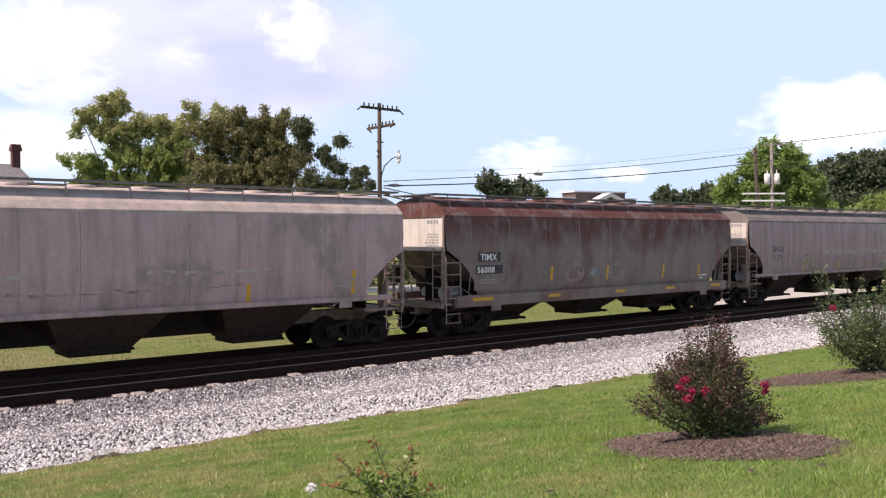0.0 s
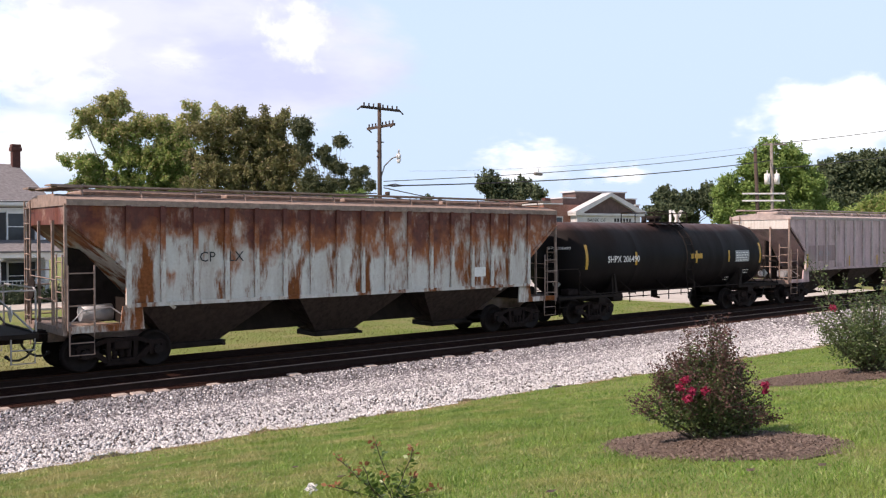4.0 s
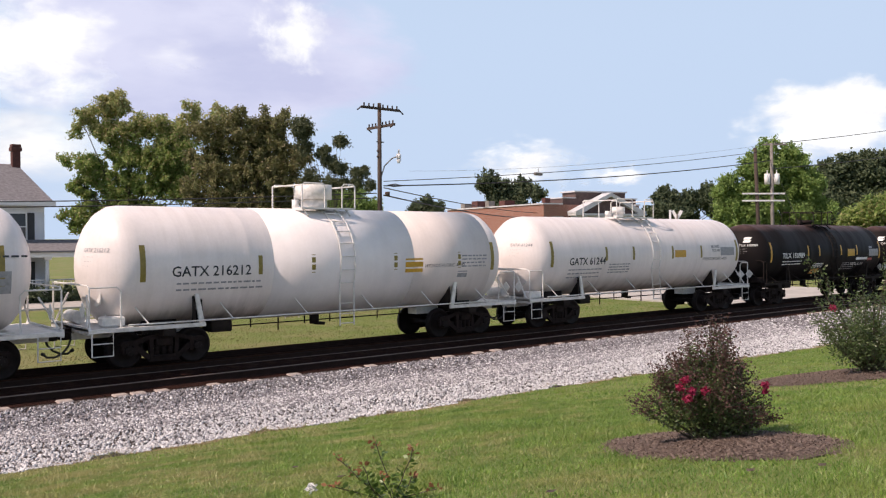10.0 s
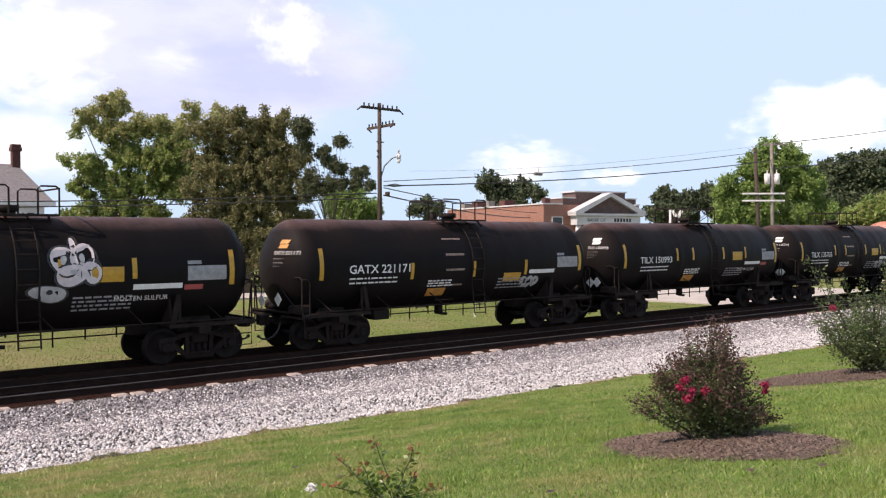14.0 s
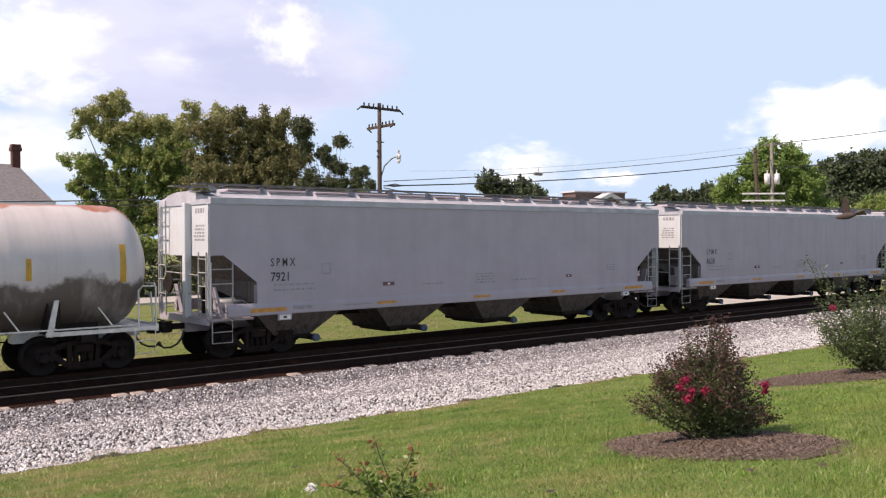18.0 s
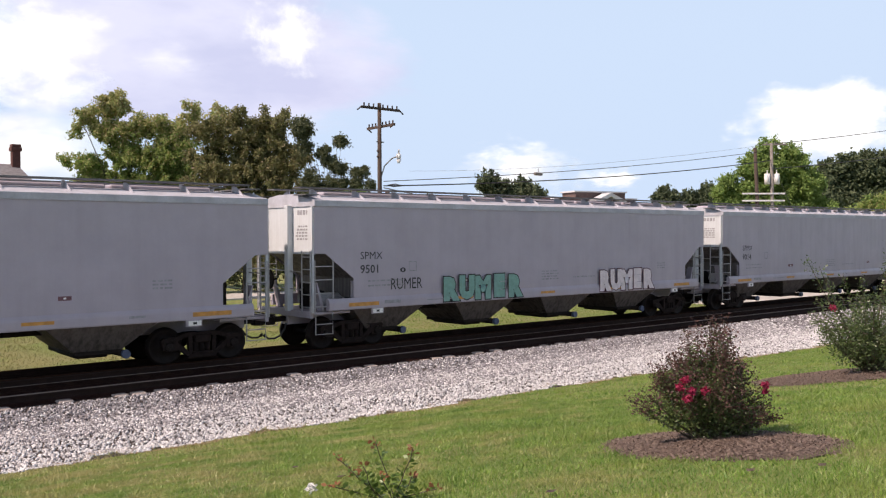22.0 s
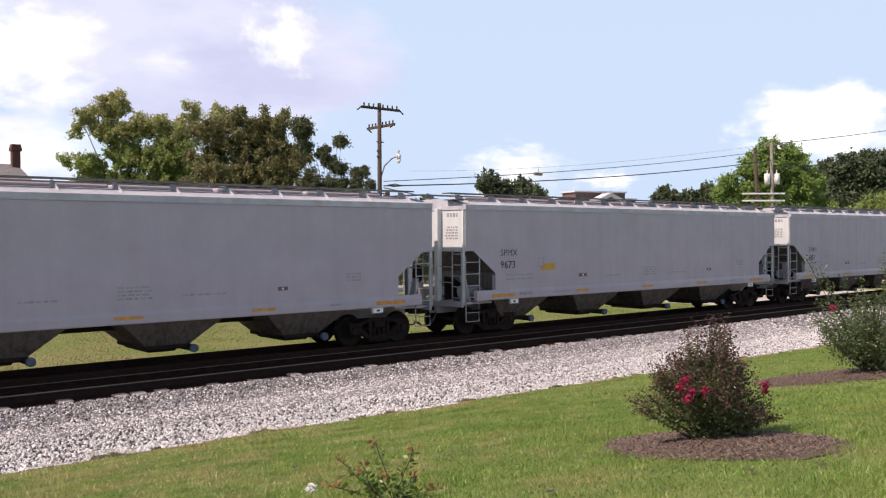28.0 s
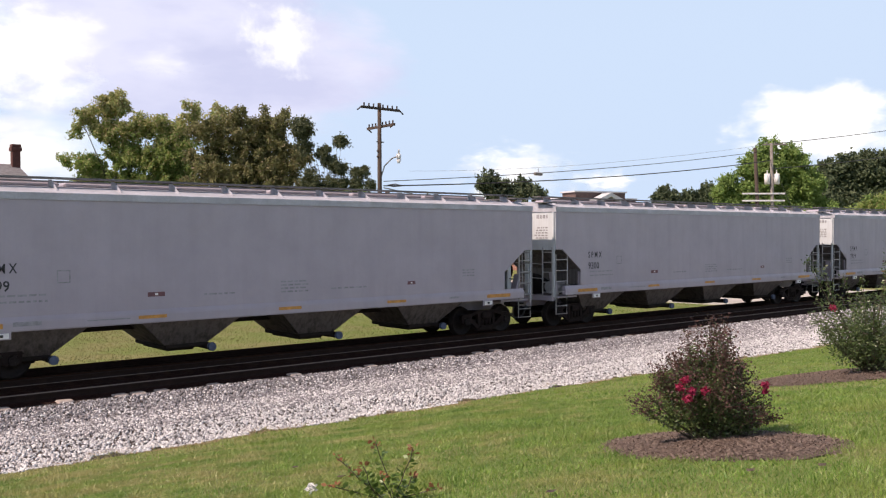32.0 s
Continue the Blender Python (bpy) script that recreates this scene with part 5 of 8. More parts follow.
            pts.append((x + o.get("lad", 0.5), y * 1.52, 0.72))
            pipe(bm, pts, 0.02)
        for i in range(8):
            a = radians(74 - i * 13.5)
            p = ((r + 0.07) * math.cos(a), cz + (r + 0.07) * math.sin(a))
            rod(bm, (o.get("lad", 0.5) - 0.24, y * p[0], p[1]), (o.get("lad", 0.5) + 0.24, y * p[0], p[1]), 0.015, 5)
        for z in (0.78, 1.05, 1.35):
            rod(bm, (o.get("lad", 0.5) - 0.24, y * 1.5, z), (o.get("lad", 0.5) + 0.24, y * 1.5, z), 0.015, 5)
        part("ladder", bm, rails, c)
    # top platform, manway, railing
    top = cz + r
    pl, ph = o.get("plat", 2.2), o.get("rail_h", 0.75)
    px = o.get("plat_x", 0.0)
    bm = bmesh.new()
    for y in (-1, 1):
        box(bm, px - pl / 2, px + pl / 2, y * 0.62 - 0.24, y * 0.62 + 0.24, top - 0.02, top + 0.03)
        for x in (-1, 1):
            rod(bm, (px + x * pl * 0.4, y * 0.62, top), (px + x * pl * 0.4, y * 0.85, top - 0.2), 0.03, 5)
    part("top_platform", bm, rails, c)
    for y in (-1, 1):
        for x0, x1 in o.get("rail_spans", ((-0.5, -0.08), (0.25, 0.5))):
            a, b = px + x0 * pl, px + x1 * pl
            bm = bmesh.new()
            pipe(bm, [(a, y * 0.84, top), (a, y * 0.84, top + ph - 0.06), (a + 0.07, y * 0.84, top + ph), (b - 0.07, y * 0.84, top + ph), (b, y * 0.84, top + ph - 0.06), (b, y * 0.84, top)], 0.022)
            if o.get("mid_rail"):
                rod(bm, (a, y * 0.84, top + ph * 0.5), (b, y * 0.84, top + ph * 0.5), 0.018, 5)
            part("top_railing", bm, rails, c)
    for x in (px - pl / 2, px + pl / 2):
        bm = bmesh.new()
        pipe(bm, [(x, -0.84, top + ph - 0.05), (x, 0.84, top + ph - 0.05)], 0.022)
        part("cross_rail", bm, rails, c)
    bm = bmesh.new()
    mr, mh = o.get("dome", (0.32, 0.42))
    rod(bm, (px + o.get("dome_x", 0.0), 0, top - 0.05), (px + o.get("dome_x", 0.0), 0, top + mh * 0.45), mr * 0.75, 16)
    rod(bm, (px + o.get("dome_x", 0.0), 0, top + mh * 0.4), (px + o.get("dome_x", 0.0), 0, top + mh), mr, 18)
    rod(bm, (px - 0.55, 0.1, top - 0.05), (px - 0.55, 0.1, top + 0.28), 0.11, 10)
    part("manway", bm, rails if not o.get("dome_mat") else o["dome_mat"], c)
    # bottom fittings: outlet, brake rigging, far rail brackets
    bm = bmesh.new()
    rod(bm, (0, 0, zb + 0.05), (0, 0, zb - 0.28), 0.14, 10)
    rod(bm, (0.0, 0, zb - 0.26), (0.35, 0, zb - 0.30), 0.05, 8)
    rod(bm, (-half + 3.0, 0.55, 0.92), (half - 3.0, 0.55, 0.92), 0.03, 6)
    rod(bm, (-half + 3.0, 0.55, 0.72), (half - 3.0, 0.55, 0.72), 0.02, 6)
    for i in range(9):
        x = -half + 3.2 + (n - 6.4) * i / 8
        rod(bm, (x, 0.55, 0.98), (x, 0.55, 0.64 if i % 3 else 0.5), 0.022, 5)
    bevbox(bm, -half + 3.15, -half + 3.75, -0.8, -0.2, 0.72, 1.02, 0.03)
    part("bottom_rigging", bm, M_DARK, c)
    bm = bmesh.new()
    t = bmesh.new()
    lathe(t, [(-0.02, 0.26), (0.0, 0.29), (0.02, 0.26)], True, 18)
    merge(bm, t, Matrix.Translation((-plat + 0.50, -0.55, 1.80)))
    for q in range(5):
        a = 2 * math.pi * q / 5
        rod(bm, (-plat + 0.48, -0.55, 1.80), (-plat + 0.50, -0.55 + 0.27 * math.cos(a), 1.80 + 0.27 * math.sin(a)), 0.016, 5)
    bevbox(bm, -plat + 0.58, -plat + 0.84, -0.72, -0.38, 1.58, 2.02, 0.04)
    rod(bm, (-plat + 0.48, -0.55, 1.80), (-plat + 0.62, -0.55, 1.80), 0.05, 8)
    rod(bm, (-plat + 0.70, -0.55, 1.05), (-plat + 0.70, -0.55, 1.8), 0.05, 6)
    bevbox(bm, -half + 0.2, -half + 0.75, -1.15, -0.75, 1.08, 1.32, 0.04)
    part("brake_wheel", bm, rails if o.get("pale") else M_TRUCK, c)
    bm = bmesh.new()
    rod(bm, (-plat + 0.30, 0.15, 1.25), (-plat + 0.30, 0.95, 1.25), 0.16, 14)
    part("air_reservoir", bm, rails if o.get("pale") else M_DARK, c)
    # upright reflector strips
    for x in o.get("strips", ()):
        patches(c, "reflector", o.get("strip_mat", M_YELLOW), side, [(x - 0.06, x + 0.06, cz + o.get("strip_z", 0.0) - 0.25, cz + o.get("strip_z", 0.0) + 0.25)])
    for x in (-half + 1.0 * k, half - 0.95 * k):
        patches(c, "end_reflector", o.get("strip_mat", M_YELLOW), side, [(x - 0.07, x + 0.07, cz - 0.35, cz + 0.55)])
    running_gear(c, half, tx, gap)
    CARS.append((c, mid))
    return c, side, half


RUN = [(0.0, 0.0), (2.0, 39.97), (4.0, 79.84), (6.0, 119.61), (8.0, 159.17), (10.0, 198.43), (12.0, 237.46), (14.0, 276.67), (16.0, 316.15), (18.0, 355.75),
       (20.0, 394.8), (22.0, 433.52), (24.0, 471.99), (26.0, 510.23), (28.0, 548.2), (30.0, 585.89), (32.0, 623.9)]
# ---- the cars, in the order of the train ----
# four curved-side hoppers
c, side, h = hopper("curved", 8.1, 16.1, P_GREY, "dusty light grey covered hopper car with curved sides", roof=M_ROOF, rails=M_RAILR, deep=True, bays=(-4.9, -0.55, 3.75))
small_print(c, M_GREYLET, side, 5.6, 2.05, 0.8, 3, seed=3)
patches(c, "reflector", M_YELLOW, side, [(-3.2, -3.08, 1.45, 1.95), (2.9, 3.02, 1.5, 2.0), (6.2, 6.32, 1.6, 2.3)])
smears(c, M_SEAM, side, -3.0, 1.95, 3.4, 5, "dark rubbed scuffs", 0.035, 9)
smears(c, M_SEAM, side, 0.6, 1.98, 2.2, 6, "", 0.03, 6)
smears(c, M_WIPED, side, -4.8, 2.38, 2.4, 7, "pale rubbed scuffs", 0.06, 6)
smears(c, M_WIPED, side, 0.2, 2.36, 3.6, 8, "", 0.05, 8)
smears(c, M_RAILR, side, 0.8, 2.30, 1.4, 9, "", 0.025, 5)

c, side, h = hopper("curved", 25.78, 15.97, P_REDGREY, "dark red covered hopper car worn through to grey", roof=P_REDGREY, rails=M_RAILR, pitch=1.73, end=P_CREAM, end_label="cream end sheet")
patches(c, "number_panel", M_BLACK, side, [(-6.62, -5.62, 2.42, 2.72), (-6.72, -5.52, 2.02, 2.3)], lift=0.004)
words(c, "reporting_mark", "TIMX", -6.52, 2.46, 0.22, M_WHITE, side, 1.0, "white stencilled letters on black", 0.008, 0.004)
words(c, "car_number", "56008", -6.66, 2.06, 0.2, M_WHITE, side, 1.12, "white stencilled digits on black", 0.008, 0.004)
patches(c, "reflector", M_YELLOW, side, [(-3.2, -3.08, 1.7, 2.2), (-0.2, -0.08, 1.65, 2.15), (3.2, 3.32, 1.6, 2.1), (5.6, 5.72, 1.6, 2.1)])
patches(c, "sill_reflector", M_YELLOW, lambda z: 1.65, [(-6.9, -6.0, 1.17, 1.28), (-3.4, -2.8, 1.14, 1.25), (0.2, 0.8, 1.14, 1.25), (3.3, 3.9, 1.14, 1.25), (6.4, 7.1, 1.14, 1.25)])
for x, mt in ((-1.9, M_FADEPINK), (0.5, M_FADEPINK), (-0.9, M_FADEBLUE)):
    bm = bmesh.new()
    blob(bm, side, x, 1.95, 0.42 if mt is M_FADEPINK else 0.18, 0.40 if mt is M_FADEPINK else 0.17, 0.004, 18, 0.12, random.Random(3))
    part("faded_graffiti", bm, mt, c, "faded graffiti blot")
small_print(c, M_WHITE, side, 5.8, 1.65, 0.5, 2, 0.12, 8)
small_print(c, M_GREYLET, side, -6.5, 1.85, 0.8, 2, seed=9)

c, side, h = hopper("curved", 43.79, 17.13, P_TAUPE, "grey curved-side covered hopper car with rusty stains", roof=M_ROOFD, rails=M_RAILR, deep=True, bays=(-4.4, 0.0, 4.35), end=P_CREAM, end_label="cream end sheet")
words(c, "reporting_mark", "BNGX", -6.6, 2.50, 0.26, M_BLACK, side, 0.95, "black stencilled letters", 0.006, 0.004)
words(c, "car_number", "31271", -6.62, 2.10, 0.26, M_BLACK, side, 0.98, "black stencilled digits", 0.006, 0.004)
small_print(c, M_GREYLET, side, -6.5, 1.95, 0.8, 2, seed=12)
patches(c, "reflector", M_YELLOW, side, [(-3.7, -3.6, 1.5, 1.95), (-0.3, -0.2, 1.5, 1.95), (3.0, 3.1, 1.5, 1.95), (5.9, 6.0, 1.5, 1.95), (7.6, 7.7, 1.7, 2.3)])
smears(c, M_SEAM, side, -3.6, 1.97, 2.0, 13, "dark rubbed scuffs", 0.03, 6)
smears(c, M_SEAM, side, 1.0, 1.97, 2.4, 14, "", 0.03, 7)
for i in range(5):
    smears(c, M_WIPED, side, -1.9 + 1.33 * i, 2.42, 1.0, 30 + i, "pale wiped band" if i == 0 else "", 0.10, 3)
small_print(c, M_WHITE, side, 5.0, 1.85, 0.4, 2, 0.1, 15)

c, side, h = hopper("curved", 62.19, 16.61, P_PALE, "pale grey streaked covered hopper car with brown graffiti", roof=M_ROOFD, rails=M_RAILG, pitch=1.73, bays=(-4.75, -0.3, 3.75), end=P_CREAM, end_label="white end sheet")
words(c, "reporting_mark", "CSYX", -6.85, 2.60, 0.24, M_BLACK, side, 1.0, "black stencilled letters", 0.006)
words(c, "car_number", "13303", -6.95, 2.28, 0.26, M_BLACK, side, 1.0, "black stencilled digits", 0.006)
for i, (ch, x) in enumerate((("C", -0.80), ("E", 0.32), ("E", 1.18), ("P", 2.02))):
    words(c, "graffiti_halo", ch, x, 1.27, 1.12, M_TANKW, side, 0.92, "", 0.003 + 0.0004 * i, 0.150)
    words(c, "graffiti_outline", ch, x, 1.27, 1.12, M_BLACK, side, 0.92, "", 0.007 + 0.0004 * i, 0.128)
    words(c, "graffiti", ch, x, 1.27, 1.12, M_TAGBROWN, side, 0.92, "brown bubble-lettered graffiti with a black outline" if i == 0 else "", 0.011 + 0.0004 * i, 0.098)
patches(c, "graffiti_bar", M_TAGBROWN, lambda z: 1.65, [(-0.75, 0.2, 1.0, 1.35), (0.25, 1.15, 1.0, 1.35), (1.2, 2.05, 1.0, 1.35), (2.1, 2.6, 1.0, 1.35)])
patches(c, "reflector", M_YELLOW, side, [(-7.06, -6.94, 1.5, 2.2), (-4.36, -4.24, 1.45, 1.85), (-1.58, -1.46, 1.45, 1.85), (4.38, 4.5, 1.45, 1.85), (7.0, 7.12, 1.5, 2.2)])
small_print(c, M_GREYLET, side, 5.3, 2.0, 0.5, 4, seed=22)
words(c, "graffiti_scrawl", "CEEP", 3.32, 3.52, 0.16, M_TAGBLACK, side, 1.0, "", 0.008, 0.006)
patches(c, "logo_plate", M_GREYLET, side, [(-4.46, -4.18, 2.3, 2.56)])

# a tank car with a white middle
c, side, h = tank_car(78.3, 13.5, 1.48, 2.42, M_TANKB, "black tank car with a wide white middle band", gap=1.3, rails=M_RAILG, plat=3.3, rail_h=0.95, mid_rail=True, dome=(0.42, 0.55), dome_x=-0.55, dome_mat=M_RAILW, lad=0.9,
                      rail_spans=((-0.5, 0.0), (0.22, 0.5)), plat_x=-0.1, strips=(-2.35, -0.8, 2.9, 5.2), strip_z=0.1)
bm = bmesh.new()
lathe(bm, [(-1.72, 1.40), (-1.72, 1.492), (1.48, 1.492), (1.48, 1.40)], True, 48, (0, 0, 2.42))
part("white_band", bm, M_TANKW, c, "white painted band round the tank")
bm = bmesh.new()                                            # an owner's name as plain blocks
for i in range(6):
    x = -5.3 + 0.47 * i
    patch(bm, side, x, x + 0.41, 2.93, 3.08)
    patch(bm, side, x, x + 0.41, 2.72, 2.86)
    patch(bm, side, x, x + 0.13, 2.86, 2.93)
part("name_blocks", bm, M_WHITE, c, "white block shapes of a name")
head_print(c, h, 1.48, 2.42, "PROX 42230", M_WHITE)
words(c, "car_number", "PROX 42230", -4.72, 2.32, 0.25, M_WHITE, side, 1.02, "white stencilled letters and digits", 0.006, 0.004)
small_print(c, M_WHITE, side, -4.6, 2.18, 2.2, 2, 0.14, 31)
small_print(c, M_GREYLET, side, -0.9, 2.15, 1.1, 5, 0.1, 32)
small_print(c, M_GREYLET, side, 1.2, 2.2, 0.5, 5, 0.1, 33)
patches(c, "data_panel", M_PANEL, side, [(4.1, 5.3, 2.05, 2.5)])
patches(c, "brown_plate", M_TAGBROWN, side, [(2.0, 3.0, 2.62, 2.85)])
small_print(c, M_WHITE, side, 3.2, 1.8, 0.5, 3, seed=34)

c, side, h = hopper("ribbed", 94.52, 16.43, P_RUST, "white ribbed covered hopper car heavily streaked with orange rust", ribs=17, roof=M_RAILR, rails=M_RAILR, gap=0.9)
words(c, "reporting_mark", "CP", -5.0, 2.62, 0.26, M_BLACK, side, 1.0, "black stencilled letters", 0.03)
words(c, "reporting_mark", "LX", -4.2, 2.62, 0.26, M_BLACK, side, 1.0, "", 0.03)
patches(c, "white_patch", M_WHITE, side, [(4.3, 4.8, 1.95, 2.25)], lift=0.06)

c, side, h = tank_car(110.4, 13.6, 1.40, 2.37, M_TANKB, "black tank car with small white lettering", gap=1.25, rails=M_DARK, strips=(-3.0, 1.0, 3.4), dome=(0.3, 0.3), rail_h=0.45)
head_print(c, h, 1.40, 2.37, "SHPX 206490", M_WHITE)
words(c, "car_number", "SHPX 206490", -4.7, 2.25, 0.24, M_WHITE, side, 1.0, "white stencilled letters and digits", 0.006, 0.004)
patches(c, "data_panel", M_PANEL, side, [(3.9, 5.0, 2.1, 2.6)])
small_print(c, M_WHITE, side, 3.95, 2.52, 0.95, 4, 0.11, 41)
small_print(c, M_WHITE, side, 4.7, 1.75, 0.5, 2, 0.12, 42)
small_print(c, M_WHITE, side, 3.6, 1.45, 0.4, 2, 0.1, 43)
patches(c, "yellow_panel", M_YELLOW, side, [(0.6, 1.4, 2.3, 2.5)])

# four ribbed hoppers
c, side, h = hopper("ribbed", 126.94, 16.58, P_RIBGREY, "chalky grey ribbed covered hopper car", rib=M_RIBPALE, roof=M_ROOF, rails=M_RAILR, end=P_CREAM, end_label="pale end sheet")
patches(c, "repaint_patch", P_TAUPE, side, [(-6.6, -5.9, 2.0, 2.75), (-5.7, -4.9, 2.0, 2.75), (-4.7, -4.0, 2.0, 2.75)], lift=0.02)
patches(c, "reflector", M_YELLOW, side, [(-6.88, -6.75, 1.7, 2.35), (-2.65, -2.52, 1.7, 2.2), (0.45, 0.58, 1.7, 2.2), (3.6, 3.73, 1.7, 2.2), (6.8, 6.93, 1.7, 2.3)], lift=0.085)
words(c, "faded_mark", "RB  CIH", -5.6, 2.25, 0.24, M_GREYLET, side, 1.0, "faded ghost lettering", 0.03)

c, side, h = hopper("ribbed", 145.04, 16.52, P_RIBRED, "faded oxide-red ribbed covered hopper car", rib=M_RIBOLD, roof=M_ROOF, rails=M_RAILR, end=P_CREAM, end_label="pale end sheet")
patches(c, "pale_patch", P_TAUPE, side, [(-6.55, -5.75, 2.45, 2.85), (-5.5, -4.6, 2.45, 2.85), (-6.55, -5.75, 2.0, 2.4), (-5.5, -4.6, 2.0, 2.4)], lift=0.02)
words(c, "reporting_mark", "AE", -6.45, 2.50, 0.24, M_BLACK, side, 1.0, "dark stencilled letters", 0.03)
words(c, "reporting_mark", "QX", -5.35, 2.50, 0.24, M_BLACK, side, 1.0, "", 0.03)
small_print(c, M_WHITE, side, -6.3, 2.25, 1.5, 1, seed=52)
patches(c, "reflector", M_YELLOW, side, [(3.2, 3.33, 1.7, 2.1), (-3.0, -2.87, 1.7, 2.0), (7.0, 7.13, 1.8, 2.3)], lift=0.085)
patches(c, "grey_label", M_PANEL, side, [(3.6, 3.95, 1.8, 2.05), (4.6, 4.95, 1.8, 2.05)], lift=0.02)
words(c, "small_letters", "F", 5.6, 2.9, 0.2, M_WHITE, side, 1.0, "", 0.03)
words(c, "small_letters", "A", 5.6, 2.6, 0.2, M_WHITE, side, 1.0, "", 0.03)

c, side, h = hopper("ribbed", 163.29, 16.44, P_RIBTAN, "tan-grey ribbed covered hopper car with yellow marks", rib=M_RIBPALE, roof=M_ROOF, rails=M_RAILR, end=P_CREAM, end_label="pale end sheet")
words(c, "reporting_mark", "CH", -5.2, 2.62, 0.24, M_WHITE, side, 1.0, "white stencilled letters", 0.03)
words(c, "reporting_mark", "NX", -3.95, 2.62, 0.24, M_WHITE, side, 1.0, "", 0.03)
words(c, "car_number", "347", -5.25, 2.2, 0.22, M_WHITE, side, 1.0, "white stencilled digits", 0.03)
words(c, "car_number", "344", -3.98, 2.2, 0.22, M_WHITE, side, 1.0, "", 0.03)
patches(c, "reflector", M_YELLOW, side, [(-6.9, -6.77, 1.7, 2.45), (-3.1, -2.97, 1.7, 2.1), (0.1, 0.23, 1.7, 2.2), (3.4, 3.53, 1.7, 2.2), (6.9, 7.03, 1.7, 2.4)], lift=0.085)
patches(c, "grey_label", M_PANEL, side, [(3.8, 4.3, 1.85, 2.1), (4.8, 5.2, 1.85, 2.1), (-4.2, -3.0, 1.75, 2.15)], lift=0.02)

c, side, h = hopper("ribbed", 181.36, 16.4, P_RIBMAUVE, "brownish grey ribbed covered hopper car with blue stencils", rib=M_RIBMAUVE, ribs=17, roof=M_ROOF, rails=M_RAILR)
patches(c, "number_plate", M_PLATE, side, [(-5.86, -5.16, 2.26, 2.62), (-5.02, -4.32, 2.26, 2.62), (-5.86, -5.16, 1.74, 2.04), (-5.02, -4.32, 1.74, 2.04), (-4.14, -3.70, 1.76, 2.00)], "pale bluish stencil plate", lift=0.02)
for nm, txt, x, z in (("reporting_mark", "AE", -5.80, 2.32), ("reporting_mark", "QX", -4.95, 2.32), ("car_number", "26", -5.75, 1.78), ("car_number", "1", -4.80, 1.78), ("car_number", "3", -4.02, 1.78)):
    words(c, nm, txt, x, z, 0.24, M_STENCIL, side, 1.0, "faded dark blue stencil", 0.03, 0.004)
patches(c, "repaint_patch", M_BROWNPANEL, side, [(2.61, 3.32, 1.68, 3.94)], "brown repainted panel", lift=0.012)
words(c, "small_letters", "X", 2.80, 3.35, 0.3, M_GREYLET, side, 1.0, "", 0.03)
words(c, "small_letters", "F", 2.80, 2.45, 0.3, M_WHITE, side, 1.0, "", 0.03)
words(c, "small_letters", "A", 2.80, 2.0, 0.3, M_WHITE, side, 1.0, "", 0.03)
for i in range(16):
    x = -6.78 + 0.8475 * i
    smears(c, M_RUSTSPOT, side, x + 0.42, 1.95 + 0.08 * math.sin(i * 2.3), 0.32, 500 + i, "orange rust spots" if i == 0 else "", 0.13, 2)
    if i % 3 != 1:
        smears(c, M_SCRAPE, side, x + 0.12, 1.86 + 0.12 * math.sin(i * 1.7), 0.5, 530 + i, "dark scrapes" if i == 0 else "", 0.06, 5)
smears(c, M_SCRAPE, side, -3.0, 2.55, 0.7, 560, "", 0.03, 4)
patches(c, "grey_label", M_PANEL, side, [(-2.3, -1.85, 1.85, 2.15), (4.45, 4.85, 1.8, 2.1)], lift=0.02)

# three white tank cars
WT = dict(strip_mat=M_OLIVE, rails=M_RAILW, pale=True, plat=2.3, dome=(0.42, 0.62), rail_h=0.72)
c, side, h = tank_car(197.75, 13.5, 1.5, 2.52, M_TANKW, "white tank car with rust stains under the platform", gap=1.0, strips=(-2.9, 0.5, 4.0), **{**WT, "dome": (0.3, 0.3)})
head_print(c, h, 1.5, 2.52, "UTLX 130128", M_GREYLET)
words(c, "car_number", "UTLX 130128", -5.08, 2.28, 0.26, M_BLACK, side, 0.97, "black stencilled letters and digits", 0.006, 0.012)
small_print(c, M_GREYLET, side, -4.85, 2.05, 2.2, 2, 0.16, 71)
patches(c, "yellow_panel", M_YELLOW, side, [(2.6, 3.3, 2.0, 2.25)])
patches(c, "data_panel", M_PANEL, side, [(-1.85, -1.3, 2.6, 2.85), (5.0, 6.0, 2.0, 2.5)])
small_print(c, M_BLACK, side, 5.2, 2.85, 1.2, 1, seed=72)

c, side, h = tank_car(212.45, 13.6, 1.55, 2.50, M_TANKW, "white tank car with a round white dome", gap=0.85, strips=(-2.6, -0.96, 1.88, 4.39), lad=0.15, **{**WT, "plat": 1.8, "dome": (0.54, 0.72)})
head_print(c, h, 1.55, 2.50, "GATX 216212", M_GREYLET)
for x0, x1, mt in ((-2.2, 2.56, M_TANKCLEAN), (2.57, 5.75, M_TANKDULL)):
    bm = bmesh.new()
    lathe(bm, [(x0, 1.40), (x0, 1.556), (x1, 1.556), (x1, 1.40)], True, 48, (0, 0, 2.50))
    part("paint_band", bm, mt, c, "band of whiter paint" if x0 < 0 else "band of duller paint")
words(c, "car_number", "GATX 216212", -5.05, 2.26, 0.26, M_BLACK, side, 1.0, "black stencilled letters and digits", 0.006, 0.004)
small_print(c, M_GREYLET, side, -4.9, 2.10, 2.4, 2, 0.16, 73)
patches(c, "yellow_panel", M_YELLOW, side, [(2.24, 2.92, 2.16, 2.58)])
patches(c, "dark_panel", M_PANEL, side, [(4.35, 4.75, 1.95, 2.15)])
